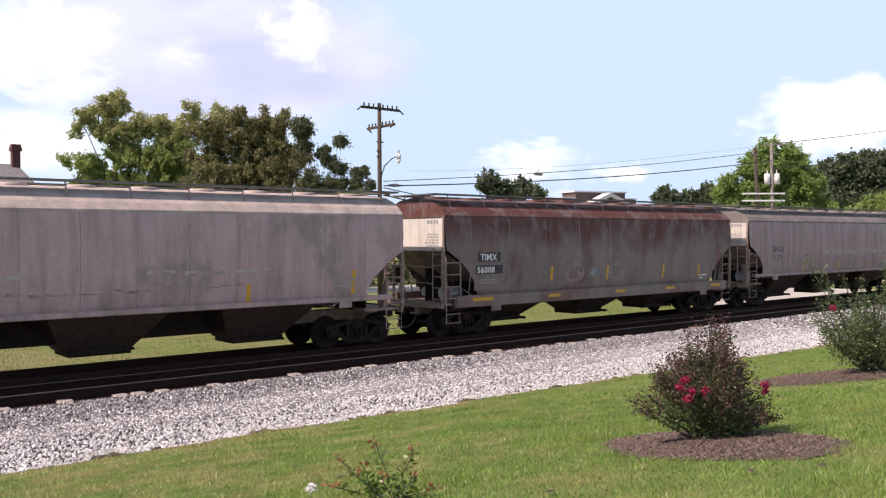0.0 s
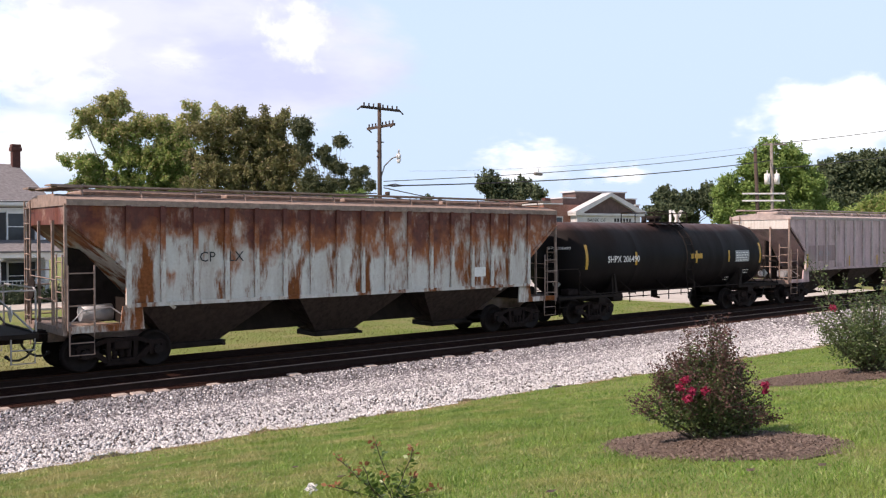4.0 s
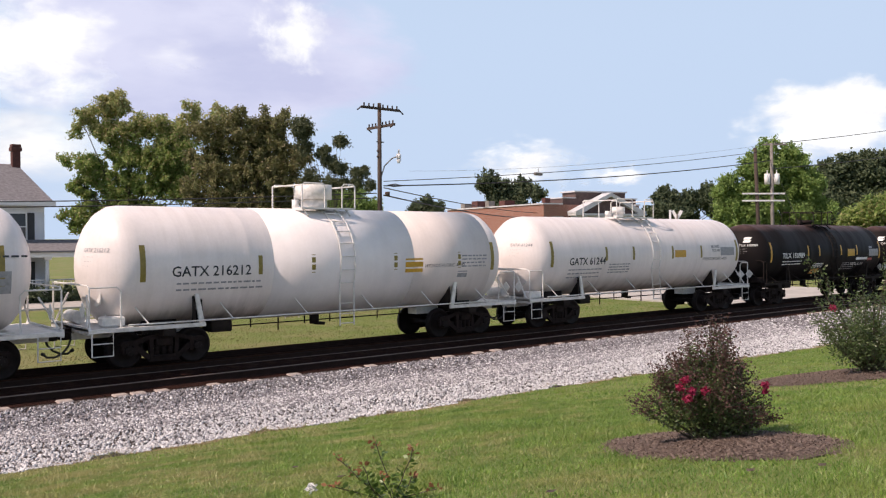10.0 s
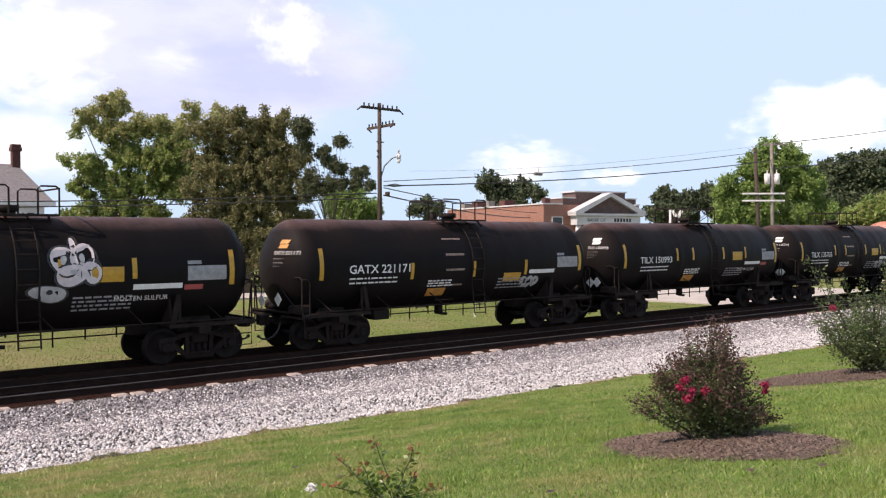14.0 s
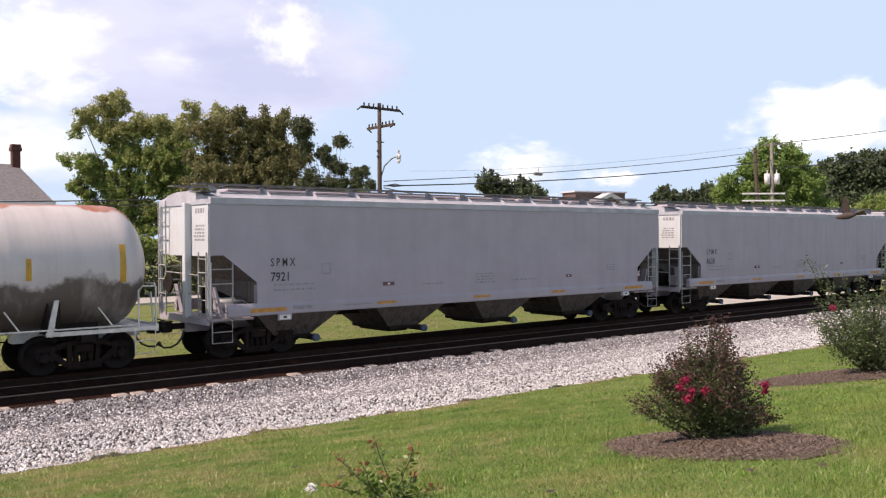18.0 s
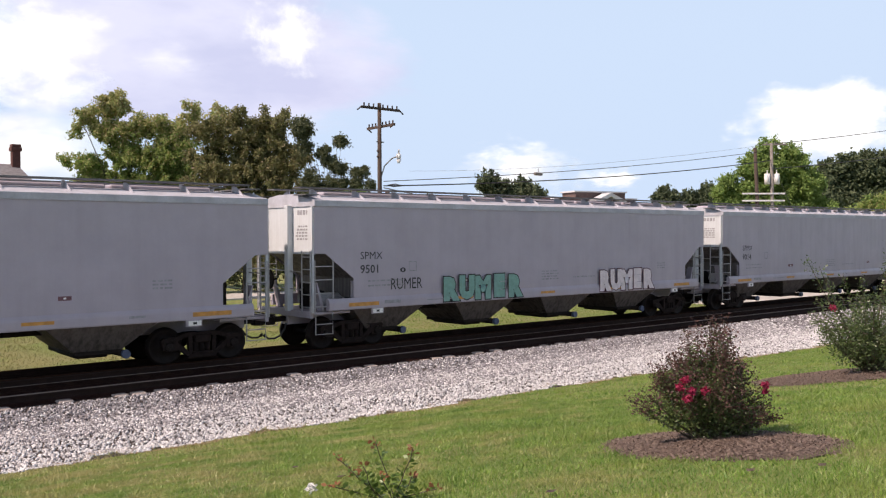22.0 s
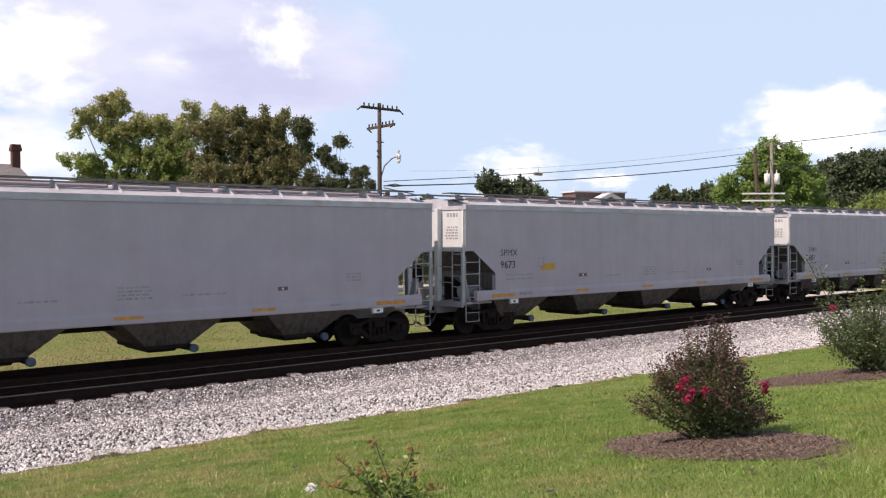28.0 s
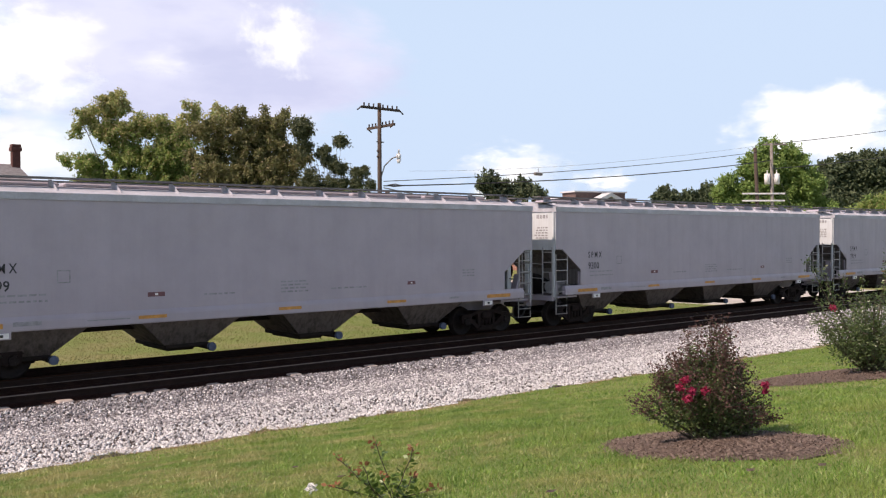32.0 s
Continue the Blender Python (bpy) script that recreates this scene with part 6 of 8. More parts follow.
words(c, "contents", "HYDROCHLORIC ACID", 3.0, 2.29, 0.11, M_BLACK, side, 1.0, "black stencilled contents name")
small_print(c, M_GREYLET, side, 4.5, 2.65, 1.05, 4, 0.11, 74)

c, side, h = tank_car(227.05, 13.55, 1.45, 2.50, M_TANKW, "clean white tank car with yellow strips", gap=0.75, strips=(-2.88, -1.27, 1.22, 3.2), strip_z=0.08, lad=0.1, **{**WT, "plat_x": -0.4, "dome": (0.26, 0.45)})
head_print(c, h, 1.45, 2.50, "GATX 61244", M_GREYLET)
words(c, "car_number", "GATX 61244", -4.92, 2.2, 0.26, M_BLACK, side, 1.0, "black stencilled letters and digits", 0.006, 0.006)
small_print(c, M_GREYLET, side, -4.9, 2.05, 1.8, 3, 0.14, 75)
small_print(c, M_GREYLET, side, -2.7, 2.2, 1.3, 4, 0.1, 76)
patches(c, "yellow_panel", M_YELLOW, side, [(1.36, 2.11, 2.37, 2.66)])
patches(c, "data_panel", M_PANEL, side, [(4.61, 5.64, 2.4, 2.75)])
words(c, "small_letters", "SR13450", 3.92, 2.72, 0.12, M_BLACK, side)
words(c, "small_letters", "FRA AIR", 3.98, 2.56, 0.12, M_BLACK, side)
words(c, "contents", "HYDROCHLORIC ACID", 3.32, 2.22, 0.12, M_BLACK, side, 1.0, "black stencilled contents name")

# seven black tank cars
rnd = random.Random(5)
for k, (mid, n, name) in enumerate(((241.35, 12.8, "TILX 150989"), (255.05, 12.75, "TILX 150970"), (268.5, 12.75, "TILX 150982"), (281.85, 12.75, "TILX 150981"), (295.5, 12.7, "GATX 221171"), (309.0, 12.7, "TILX 150993"), (322.3, 12.6, "TILX 135705"))):
    extra = "with pink and white graffiti" if k == 3 else "with a rusty band" if k == 4 else "with yellow panels and white lettering"
    c, side, h = tank_car(mid, n, 1.40, 2.36, M_TANKB, "sooty black tank car " + extra, gap=0.35, rails=M_DARK, strips=(-2.1, -1.0, 1.22, 2.93) if k != 4 else (-2.17, 0.37, 2.73), strip_z=0.13 if k != 4 else -0.17, dome=(0.28, 0.25), plat=1.9, plat_x=0.41, rail_h=0.68, seams=2, truck_shift=0.1)
    words(c, "car_number", name, -4.5, 2.17, 0.25, M_WHITE, side, 1.1, "white stencilled letters and digits", 0.006, 0.004)
    small_print(c, M_WHITE, side, -4.45, 2.04, 1.75, 2, 0.13, 80 + k)
    patches(c, "yellow_panel", M_YELLOW, side, [(1.91, 2.67, 2.18, 2.54)] if k != 4 else [(1.72, 2.52, 1.75, 2.02)])
    patches(c, "orange_panel", M_ORANGE, side, [(-1.43, -0.69, 1.37, 1.62)])
    small_print(c, M_WHITE, side, -1.5, 1.88, 1.05, 3, 0.08, 90 + k)
    patches(c, "data_panel", M_PANEL, side, [(4.28, 5.33, 2.15, 2.52), (4.28, 4.65, 2.56, 2.65)])
    patches(c, "white_bar", M_WHITE, side, [(2.9, 4.15, 1.97, 2.10)])
    small_print(c, M_GREYLET, side, 1.5, 1.85, 1.4, 4, 0.1, 100 + k)
    if k < 4 or k == 5:
        patches(c, "red_placard", M_REDP, side, [(4.2, 4.7, 1.92, 2.05)])
    head_print(c, h, 1.40, 2.36, name, M_WHITE, M_ORANGE if k == 4 else M_WHITE)
    if k != 4:
        words(c, "contents", "MOLTEN SULFUR", 2.45, 1.70, 0.12, M_WHITE, side, 1.05, "white stencilled contents name")
    if k == 3:
        rt = random.Random(9)
        for nm, mt, grow, lift in (("graffiti_outline", M_TAGBLACK, 0.05, 0.008), ("graffiti", M_TAGPINK, 0.0, 0.014)):
            bm = bmesh.new()
            for x, z, rx, rz in ((1.30, 2.70, 0.30, 0.34), (1.72, 2.78, 0.30, 0.30), (1.45, 2.36, 0.34, 0.26), (1.92, 2.42, 0.22, 0.26), (1.52, 3.05, 0.07, 0.18)):
                blob(bm, side, x, z, rx + grow, rz + grow, lift + 0.0012 * x, 18, 0.08, rt)
            part(nm, bm, mt, c, "pale pink bubble graffiti with loops" if nm == "graffiti" else "")
        bm = bmesh.new()
        for x, z, rx, rz in ((1.28, 2.72, 0.07, 0.11), (1.70, 2.76, 0.06, 0.12), (1.50, 2.44, 0.10, 0.05)):
            blob(bm, side, x, z, rx, rz, 0.022, 12, 0.1, rt)
        part("graffiti_mark", bm, M_TAGGREY, c)
        bubble_tag(c, side, -2.3, 1.75, 1.0, 0.5, 2, M_TAGGREY, M_TAGBLACK, 132, "grey-blue graffiti blob")
        bubble_tag(c, side, 0.6, 1.75, 0.7, 0.4, 1, M_TAGGREY, M_TAGBLACK, 133, "grey-blue graffiti blob")
    if k in (4, 6):
        patches(c, "rust_band", M_RAILR, side, [(-0.83, -0.06, 1.2, 3.66)], lift=0.004)
        bubble_tag(c, side, 2.6, 1.5, 0.8, 0.4, 3, M_TAGGREY, M_TAGBLACK, 140 + k, "grey scribbled graffiti")

# two long white tank cars rusting from the top
for mid, n, name, mk in ((337.25, 18.2, "GATX 207952", -7.0), (356.05, 16.9, "GATX 208135", -6.43)):
    c, side, h = tank_car(mid, n, 1.52, 2.52, P_TANRUST, "long white tank car with orange rust along its top", gap=0.55, rails=M_RAILW, pale=True, plat=2.2, dome=(0.3, 0.62), rail_h=0.78, strips=(-3.98, -1.0, 2.4, 5.37), seams=5, lad=0.7, pink=True)
    head_print(c, h, 1.52, 2.52, name, M_GREYLET)
    words(c, "car_number", name, mk, 2.2, 0.26, M_BLACK, side, 1.1, "worn black stencilled letters and digits", 0.006, 0.004)
    small_print(c, M_GREYLET, side, mk, 2.1, 2.0, 2, 0.15, 150)
    patches(c, "data_panel", M_TANKW, side, [(7.3, 8.32, 2.28, 2.68)] if n > 17.5 else [(3.9, 4.5, 2.55, 2.8)])
    if n > 17.5:
        patches(c, "yellow_panel", M_YELLOW, side, [(3.75, 4.48, 2.28, 2.56)])
    else:
        bubble_tag(c, side, 3.0, 1.55, 1.4, 0.85, 2, M_TAGGREEN, M_TAGGREEN, 151, "dark green graffiti blob")

# sixteen alike smooth-sided hoppers
first, side, h = hopper("flat", 375.15, 18.7, M_SPMX, "clean light grey smooth-sided covered hopper car", end=P_ENDW, rails=M_RAILG, sillmat=M_SPMX, gap=0.71)
patches(first, "reflector", M_ORANGE, lambda z: 1.662, [(-8.25, -7.2, 1.25, 1.36), (-4.2, -3.5, 1.28, 1.36), (-0.4, 0.3, 1.28, 1.36), (3.2, 3.9, 1.28, 1.36), (7.2, 8.25, 1.25, 1.36)])
patches(first, "grey_plate", M_GREYLET, lambda z: 1.662, [(-7.0, -6.4, 1.28, 1.38), (-5.4, -4.4, 1.30, 1.33), (5.6, 6.0, 1.30, 1.36)])
patches(first, "jack_plate", M_WHITE, lambda z: 1.675, [(-7.42, -7.08, 1.03, 1.15), (7.08, 7.42, 1.03, 1.15)])
patches(first, "jack_hole", M_BLACK, lambda z: 1.68, [(-7.3, -7.2, 1.06, 1.12), (7.2, 7.3, 1.06, 1.12)])
small_print(first, M_GREYLET, side, -7.55, 1.98, 1.3, 2, 0.14, 160)
small_print(first, M_GREYLET, side, -0.3, 2.06, 0.85, 4, 0.09, 161)
small_print(first, M_GREYLET, side, -2.5, 1.82, 0.9, 1, 0.09, 162)
small_print(first, M_GREYLET, side, 1.3, 1.82, 1.2, 1, 0.09, 163)
small_print(first, M_GREYLET, side, 6.2, 2.2, 0.5, 3, 0.09, 164)
patches(first, "logo_plate", M_GREYLET, side, [(-6.05, -5.75, 2.20, 2.50)])
patches(first, "logo_plate", M_SPMX, side, [(-6.02, -5.78, 2.23, 2.47)], lift=0.008)
patches(first, "red_label", M_MAROON, side, [(-3.95, -3.52, 1.80, 1.91), (4.0, 4.3, 1.8, 1.9)])
patches(first, "white_mark", M_WHITE, side, [(-3.77, -3.69, 1.83, 1.88), (4.12, 4.18, 1.83, 1.87)], lift=0.008)
CARS.pop()
NUMBERS = ["7921", "8638", "7315", "7107", "9501", "9014", "8388", "8649", "9864", "6833", "9673", "6857", "7295", "6999", "9300", "7719"]
PLACES = [375.07, 395.33, 415.60, 435.78, 455.91, 476.01, 496.14, 516.09, 536.29, 556.10, 576.16, 596.28, 616.20, 636.19, 656.05, 676.2]
bare = [first] + [copy_thing(first, pose(0, 0, 0)) for _ in NUMBERS[1:]]
for i, (c, num) in enumerate(zip(bare, NUMBERS)):
    CARS.append((c, PLACES[i]))
    wide = 1.0 if num in ("9501", "9014", "9673", "9864") else 0.86
    words(c, "reporting_mark", "S P M X" if wide < 1 else "SPMX", -7.64 if wide < 1 else -7.82, 2.46 if wide < 1 else 2.59, 0.22, M_BLACK, side, wide * (0.86 if wide < 1 else 1.05), "dark stencilled letters", 0.006, 0.004 if wide < 1 else 0.0)
    words(c, "car_number", num, -7.64 if wide < 1 else -7.82, 2.06 if wide < 1 else 2.19, 0.24, M_BLACK, side, wide * 1.05, "dark stencilled digits", 0.006, 0.004)
    if num == "9501":
        tagged(c, "light grey smooth-sided covered hopper car with teal and pink graffiti")
        for x0, w, fill, line, lab in ((-4.72, 0.66, M_TAGGREEN, M_TAGBLACK, "teal bubble-lettered graffiti"), (2.72, 0.60, M_TAGPINK, M_TAGDARK, "white bubble-lettered graffiti with a maroon outline")):
            for j, ch in enumerate("RUMER"):
                x = x0 + w * (j + (0.25 if j > 2 else 0))
                for nm, mt, lift, bold in (("graffiti_outline", line, 0.066, 0.118), ("graffiti", fill, 0.070, 0.082)):
                    words(c, nm, ch, x, 1.31 + 0.03 * (j % 2), 0.62, mt, side, 0.95, lab if nm == "graffiti" and j == 0 else "", lift + 0.0005 * j, bold)
        words(c, "graffiti_scrawl", "RUMER", -6.75, 1.68, 0.34, M_TAGBLACK, side, 0.80, "black scrawled graffiti", 0.006, 0.0)
        words(c, "graffiti_scrawl", "0", -6.38, 2.18, 0.14, M_TAGBLACK, side, 2.2, "", 0.006, 0.006)
    if num == "9673":
        patches(c, "yellow_panel", M_YELLOW, side, [(-5.9, -5.2, 2.08, 2.3)])


def motions():
    """The train runs through; each wheel set turns while its car is near."""
    r = 0.457
    for c, mid in CARS:
        walk(c, [(t, pose(mid - d, 0, 0)) for t, d in RUN])
        ts, ds = [a for a, _ in RUN], [b for _, b in RUN]
        t_in, t_out = [float(np.interp(mid - x, ds, ts)) for x in (62.0, -8.0)]
        k0, k1 = max(0, math.ceil(t_in * FPS)), min(32 * FPS, math.floor(t_out * FPS))
        for w in c.children_recursive:
            if w.name.split(".")[0] != "wheelset":
                continue
            at = w.matrix_basis.translation.copy()
            rows = [(0.0, Matrix.Translation(at))] if k0 > 0 else []
            base = float(np.interp(k0 / FPS, ts, ds))
            for k in range(k0, k1 + 1):
                turn = (float(np.interp(k / FPS, ts, ds)) - base) / r
                rows.append((k / FPS, Matrix.Translation(at) @ Matrix.Rotation(-turn, 4, "Y")))
            if k1 < 32 * FPS:
                rows.append((32.0, rows[-1][1]))
            walk(w, rows)
    more_motions()


# ---- behind the track ----
R2 = Vector((0.764, -0.645, 0.0))       # across the view
F2 = Vector((0.645, 0.764, 0.0))        # along the view


def leaves_at(rng, p, size):
    """A bent lozenge for every point."""
    n = len(p)
    a = rng.normal(size=(n, 3))
    a /= np.linalg.norm(a, axis=1)[:, None]
    b = np.cross(a, rng.normal(size=(n, 3)))
    b /= np.linalg.norm(b, axis=1)[:, None]
    s = (size * rng.uniform(0.5, 1.35, n))[:, None]
    return np.stack([p - a * s, p + b * s * 0.55, p + a * s, p - b * s * 0.55], 1)


def leaf_cloud(rng, clumps, per, size, up=0.0, loose=1.0):
    """Leaves on sprays that fan out of each clump: a filled heart, ragged tufts and gaps between them."""
    out = []
    for (c, r) in clumps:
        c = np.array(c)
        n = max(12, int(per * r * r * 0.42))
        d = rng.normal(size=(n, 3))
        d /= np.linalg.norm(d, axis=1)[:, None]
        out.append(leaves_at(rng, c + d * (r * 0.85 * rng.uniform(0, 1, n) ** 0.5)[:, None], size))
        for _ in range(int(12 + 5 * r)):
            d = rng.normal(size=3) + np.array((0, 0, up + 0.2))
            d /= np.linalg.norm(d)
            ln = r * rng.uniform(0.7, 1.45) * loose
            k = max(8, int(per * r * ln * 0.13))
            t = rng.uniform(0.25, 1.0, k)
            wid = r * 0.20 * (1.15 - t)[:, None] + size * 0.6
            p = c + d[None] * (t * ln)[:, None] + rng.normal(size=(k, 3)) * wid
            out.append(leaves_at(rng, p, size))
    q = np.concatenate(out)
    return q.reshape(-1, 3), np.arange(len(q) * 4).reshape(-1, 4)


def leaf_mesh(name, v, f, mat):
    me = bpy.data.meshes.new(name)
    me.vertices.add(len(v))
    me.vertices.foreach_set("co", v.astype(np.float32).ravel())
    me.loops.add(f.size)
    me.loops.foreach_set("vertex_index", f.astype(np.int32).ravel())
    me.polygons.add(len(f))
    me.polygons.foreach_set("loop_start", np.arange(0, f.size, 4, dtype=np.int32))
    me.update(calc_edges=True)
    me.materials.append(mat)
    return me


def tree(base, clumps, mat, label, seed, per=420, size=0.16, depth=1.0, category="tree", name="tree", trunk_r=0.25, up=0.0, loose=1.0, tips=None):
    """clumps: (across, height, radius); each also gets a place in depth."""
    rng = np.random.default_rng(seed)
    t = thing(name, label, category, "trees behind the track", pose(base[0], base[1], -0.62))
    cl = []
    for a, z, r in clumps:
        for k in range(2):
            d = rng.uniform(-1, 1) * (1.2 + r) * depth
            p = R2 * a + F2 * d * (1 if k else 0.4)
            cl.append(((p.x, p.y, z + 0.62 + rng.uniform(-0.2, 0.1) * k), r * (0.92 if k else 1.0)))
    v, f = leaf_cloud(rng, cl, per, size, up, loose)
    if tips:
        z = v.reshape(-1, 4, 3)[:, 0, 2] + rng.normal(size=len(f)) * 1.1 > tips[0] + 0.62
        q = v.reshape(-1, 4, 3)
        for nm, sel, mt in (("crown", ~z, mat), ("turning_top", z, tips[1])):
            w = q[sel].reshape(-1, 3)
            part(nm, leaf_mesh(nm, w, np.arange(len(w)).reshape(-1, 4), mt), None, t)
    else:
        part("crown", leaf_mesh("crown", v, f, mat), None, t)
    bm = bmesh.new()
    top = max(z for _, z, _ in clumps)
    fork = 0.28 * top
    rod(bm, (0, 0, -0.1), (0.1, 0, fork), trunk_r * 1.25, 8, trunk_r)
    for i, (c, r) in enumerate(cl[::2 * max(1, len(cl) // 40)]):
        m = Vector((c[0] * 0.45, c[1] * 0.45, fork + (c[2] - fork) * 0.55))
        rod(bm, (0.05, 0, fork - 0.2), m, trunk_r * 0.5, 6, trunk_r * 0.26, caps=False)
        rod(bm, m, c, trunk_r * 0.26, 5, trunk_r * 0.08, caps=False)
        for _ in range(3):
            e = Vector(c) + Vector(rng.normal(size=3)) * r * 0.6
            rod(bm, Vector(c) * 0.8 + m * 0.2, e, trunk_r * 0.09, 4, 0.012, caps=False)
    part("trunk", bm, M_BARK, t)
    return t


def fill(lobes, r, seed, gaps=0.06):
    """Clumps strewn evenly through the lobes of a crown: (across, height, half width, half height)."""
    rng = np.random.default_rng(seed)
    out = []
    for a, z, w, h in lobes:
        nx, nz = max(1, round(w / r)), max(1, round(h / r))
        for i in range(-nx, nx + 1):
            for j in range(-nz, nz + 1):
                u, v = (i + rng.uniform(-0.45, 0.45)) / (nx + 0.3), (j + rng.uniform(-0.45, 0.45)) / (nz + 0.3)
                if u * u + v * v < 1.0 and rng.uniform(0, 1) > gaps:
                    out.append((a + w * u, z + h * v, r * rng.uniform(0.5, 1.2)))
    return out


tree((24.4, 43.2), fill([(-0.5, 12.9, 1.0, 0.9), (-2.3, 12.0, 0.9, 0.6), (-3.4, 11.1, 0.4, 0.4), (-0.7, 10.9, 1.4, 0.8), (1.4, 11.3, 0.9, 0.7), (2.9, 11.1, 0.9, 0.8), (-4.1, 8.8, 0.5, 0.3), (-2.6, 8.5, 0.9, 0.6), (0.3, 9.3, 1.3, 0.9), (2.8, 8.9, 1.3, 1.4), (-0.3, 6.9, 3.6, 1.1), (-0.4, 4.5, 4.0, 1.4), (5.1, 12.4, 0.4, 0.8), (6.9, 12.2, 0.5, 0.5), (4.2, 10.2, 1.1, 1.7), (4.2, 7.4, 1.2, 1.6)], 0.34, 1, 0.30),
     L_YELLOW, "tall broad tree with green leaves turning yellow", 11, 300, 0.105, up=1.2, loose=1.5, trunk_r=0.22, tips=(10.8, L_TURN))
tree((28.5, 31.9), fill([(-0.2, 11.3, 0.4, 0.4), (1.2, 11.2, 0.4, 0.5), (2.6, 10.8, 0.4, 0.5), (3.9, 10.2, 0.5, 0.5), (-3.3, 10.1, 0.5, 0.4), (-0.2, 10.1, 2.9, 0.9), (0.2, 8.3, 4.2, 1.3), (0.1, 6.3, 4.6, 1.3), (0.2, 4.2, 4.4, 1.3), (0.7, 2.3, 3.3, 1.3)], 0.38, 2, 0.08),
     L_DARK, "dense dark olive-green cedar beside the street", 12, 480, 0.085, up=1.8, loose=1.5)
tree((30.8, 24.8), fill([(-1.9, 10.2, 0.6, 0.5), (-1.7, 9.0, 0.4, 0.4), (0.5, 9.1, 0.4, 0.3), (-0.4, 8.3, 0.6, 0.5), (0.3, 7.6, 0.6, 0.3), (1.8, 7.3, 0.5, 0.25), (-0.4, 6.6, 0.9, 0.4), (0.9, 6.6, 0.8, 0.25), (2.2, 6.5, 0.6, 0.2), (-1.4, 6.4, 0.4, 1.0)], 0.19, 3, 0.5),
     L_OAK, "thin oak with sparse dark leaves", 13, 420, 0.075, 0.5, trunk_r=0.08, loose=1.9)
tree((45.1, 41.4), fill([(-2.3, 6.0, 1.1, 0.9), (-0.6, 6.3, 0.8, 1.0), (0.7, 5.8, 0.6, 0.6), (-1.1, 4.6, 1.9, 0.7)], 0.6, 4),
     L_LIGHT, "low light-green tree behind the pole", 14, 330, 0.13, loose=1.3)
tree((97.9, 78.0), [(-2.7, 11.9, 1.5), (-0.4, 10.7, 1.6), (2.7, 10.4, 1.8), (4.9, 9.8, 1.2), (-1.8, 9.8, 1.6), (1.4, 9.2, 1.6), (-4.0, 11.2, 0.7), (-1, 7.5, 2.0), (2, 7.0, 2.0)], L_FAR, "dark tree behind the brick bank building", 15, 150, 0.26)
tree((94.8, 93.7), [(-2.1, 7.8, 1.3), (-0.2, 8.3, 1.5), (1.7, 7.8, 1.1), (0.7, 7.0, 1.1), (0, 5, 1.6)], L_FAR, "small far dark tree", 16, 150, 0.26)
tree((127.1, 66.5), [(-2.2, 10.5, 1.1), (-3.2, 9.6, 1.1), (-0.8, 9.7, 1.1), (-2.7, 7.3, 2.1), (-0.3, 7.3, 1.9), (1.6, 8.3, 1.7), (3.0, 9.7, 1.5), (4.9, 10.2, 1.7), (2, 5.5, 2.2), (-2, 4.5, 2.2), (6.5, 8.0, 2.2), (9.0, 9.0, 2.0)], L_FAR, "far dark trees beyond the crossing", 17, 130, 0.28)
tree((97.1, 32.9), fill([(1.2, 13.1, 1.9, 1.1), (-0.8, 11.2, 2.4, 1.5), (2.5, 10.9, 2.7, 1.6), (-3.8, 8.5, 2.5, 1.5), (0.2, 8.2, 3.8, 2.0), (4.2, 9.2, 2.3, 1.7), (-3.8, 5.5, 2.3, 1.5), (0.8, 5.2, 4.0, 1.7), (4.9, 6.2, 2.0, 1.7)], 0.8, 8, 0.12),
     L_LIGHT, "broad light-green tree behind the utility poles", 18, 170, 0.16, up=0.4, loose=1.3)
tree((171.3, 55.3), [(-3.0, 16.8, 2.2), (0.3, 17.3, 2.0), (3.5, 16.8, 2.4), (-6.3, 15.7, 2.0), (-4.1, 13.8, 3.7), (1.3, 13.7, 3.9), (-8.4, 12.7, 3.0), (6.7, 13.7, 4.3), (-3.0, 9.4, 4.3), (3.5, 9.4, 4.3), (10.0, 10.4, 5.4), (16, 12.0, 5.0), (-9, 8, 4)], L_FAR, "far dark wooded hillside", 19, 70, 0.36, category="woods", name="far_woods")
tree((89.6, 17.0), [(-0.8, 5.5, 1.6), (0.9, 6.0, 1.5), (-2.4, 4.9, 1.2), (2.3, 5.3, 1.6), (-1.5, 3.2, 1.8), (1.5, 3.2, 1.9), (4.5, 4.8, 1.8)], L_YELLOW, "low yellow-green tree beyond the crossing", 20, 210, 0.2)
tree((20.6, 36.5), [(-0.6, 3.6, 0.9), (0.6, 3.2, 1.0), (1.6, 2.6, 0.9), (0.2, 2.0, 1.1), (2.6, 2.4, 0.9), (1.4, 1.2, 1.1)], L_YELLOW, "yellow-green bush beside the white house", 21, 420, 0.13, category="bush", name="bush")


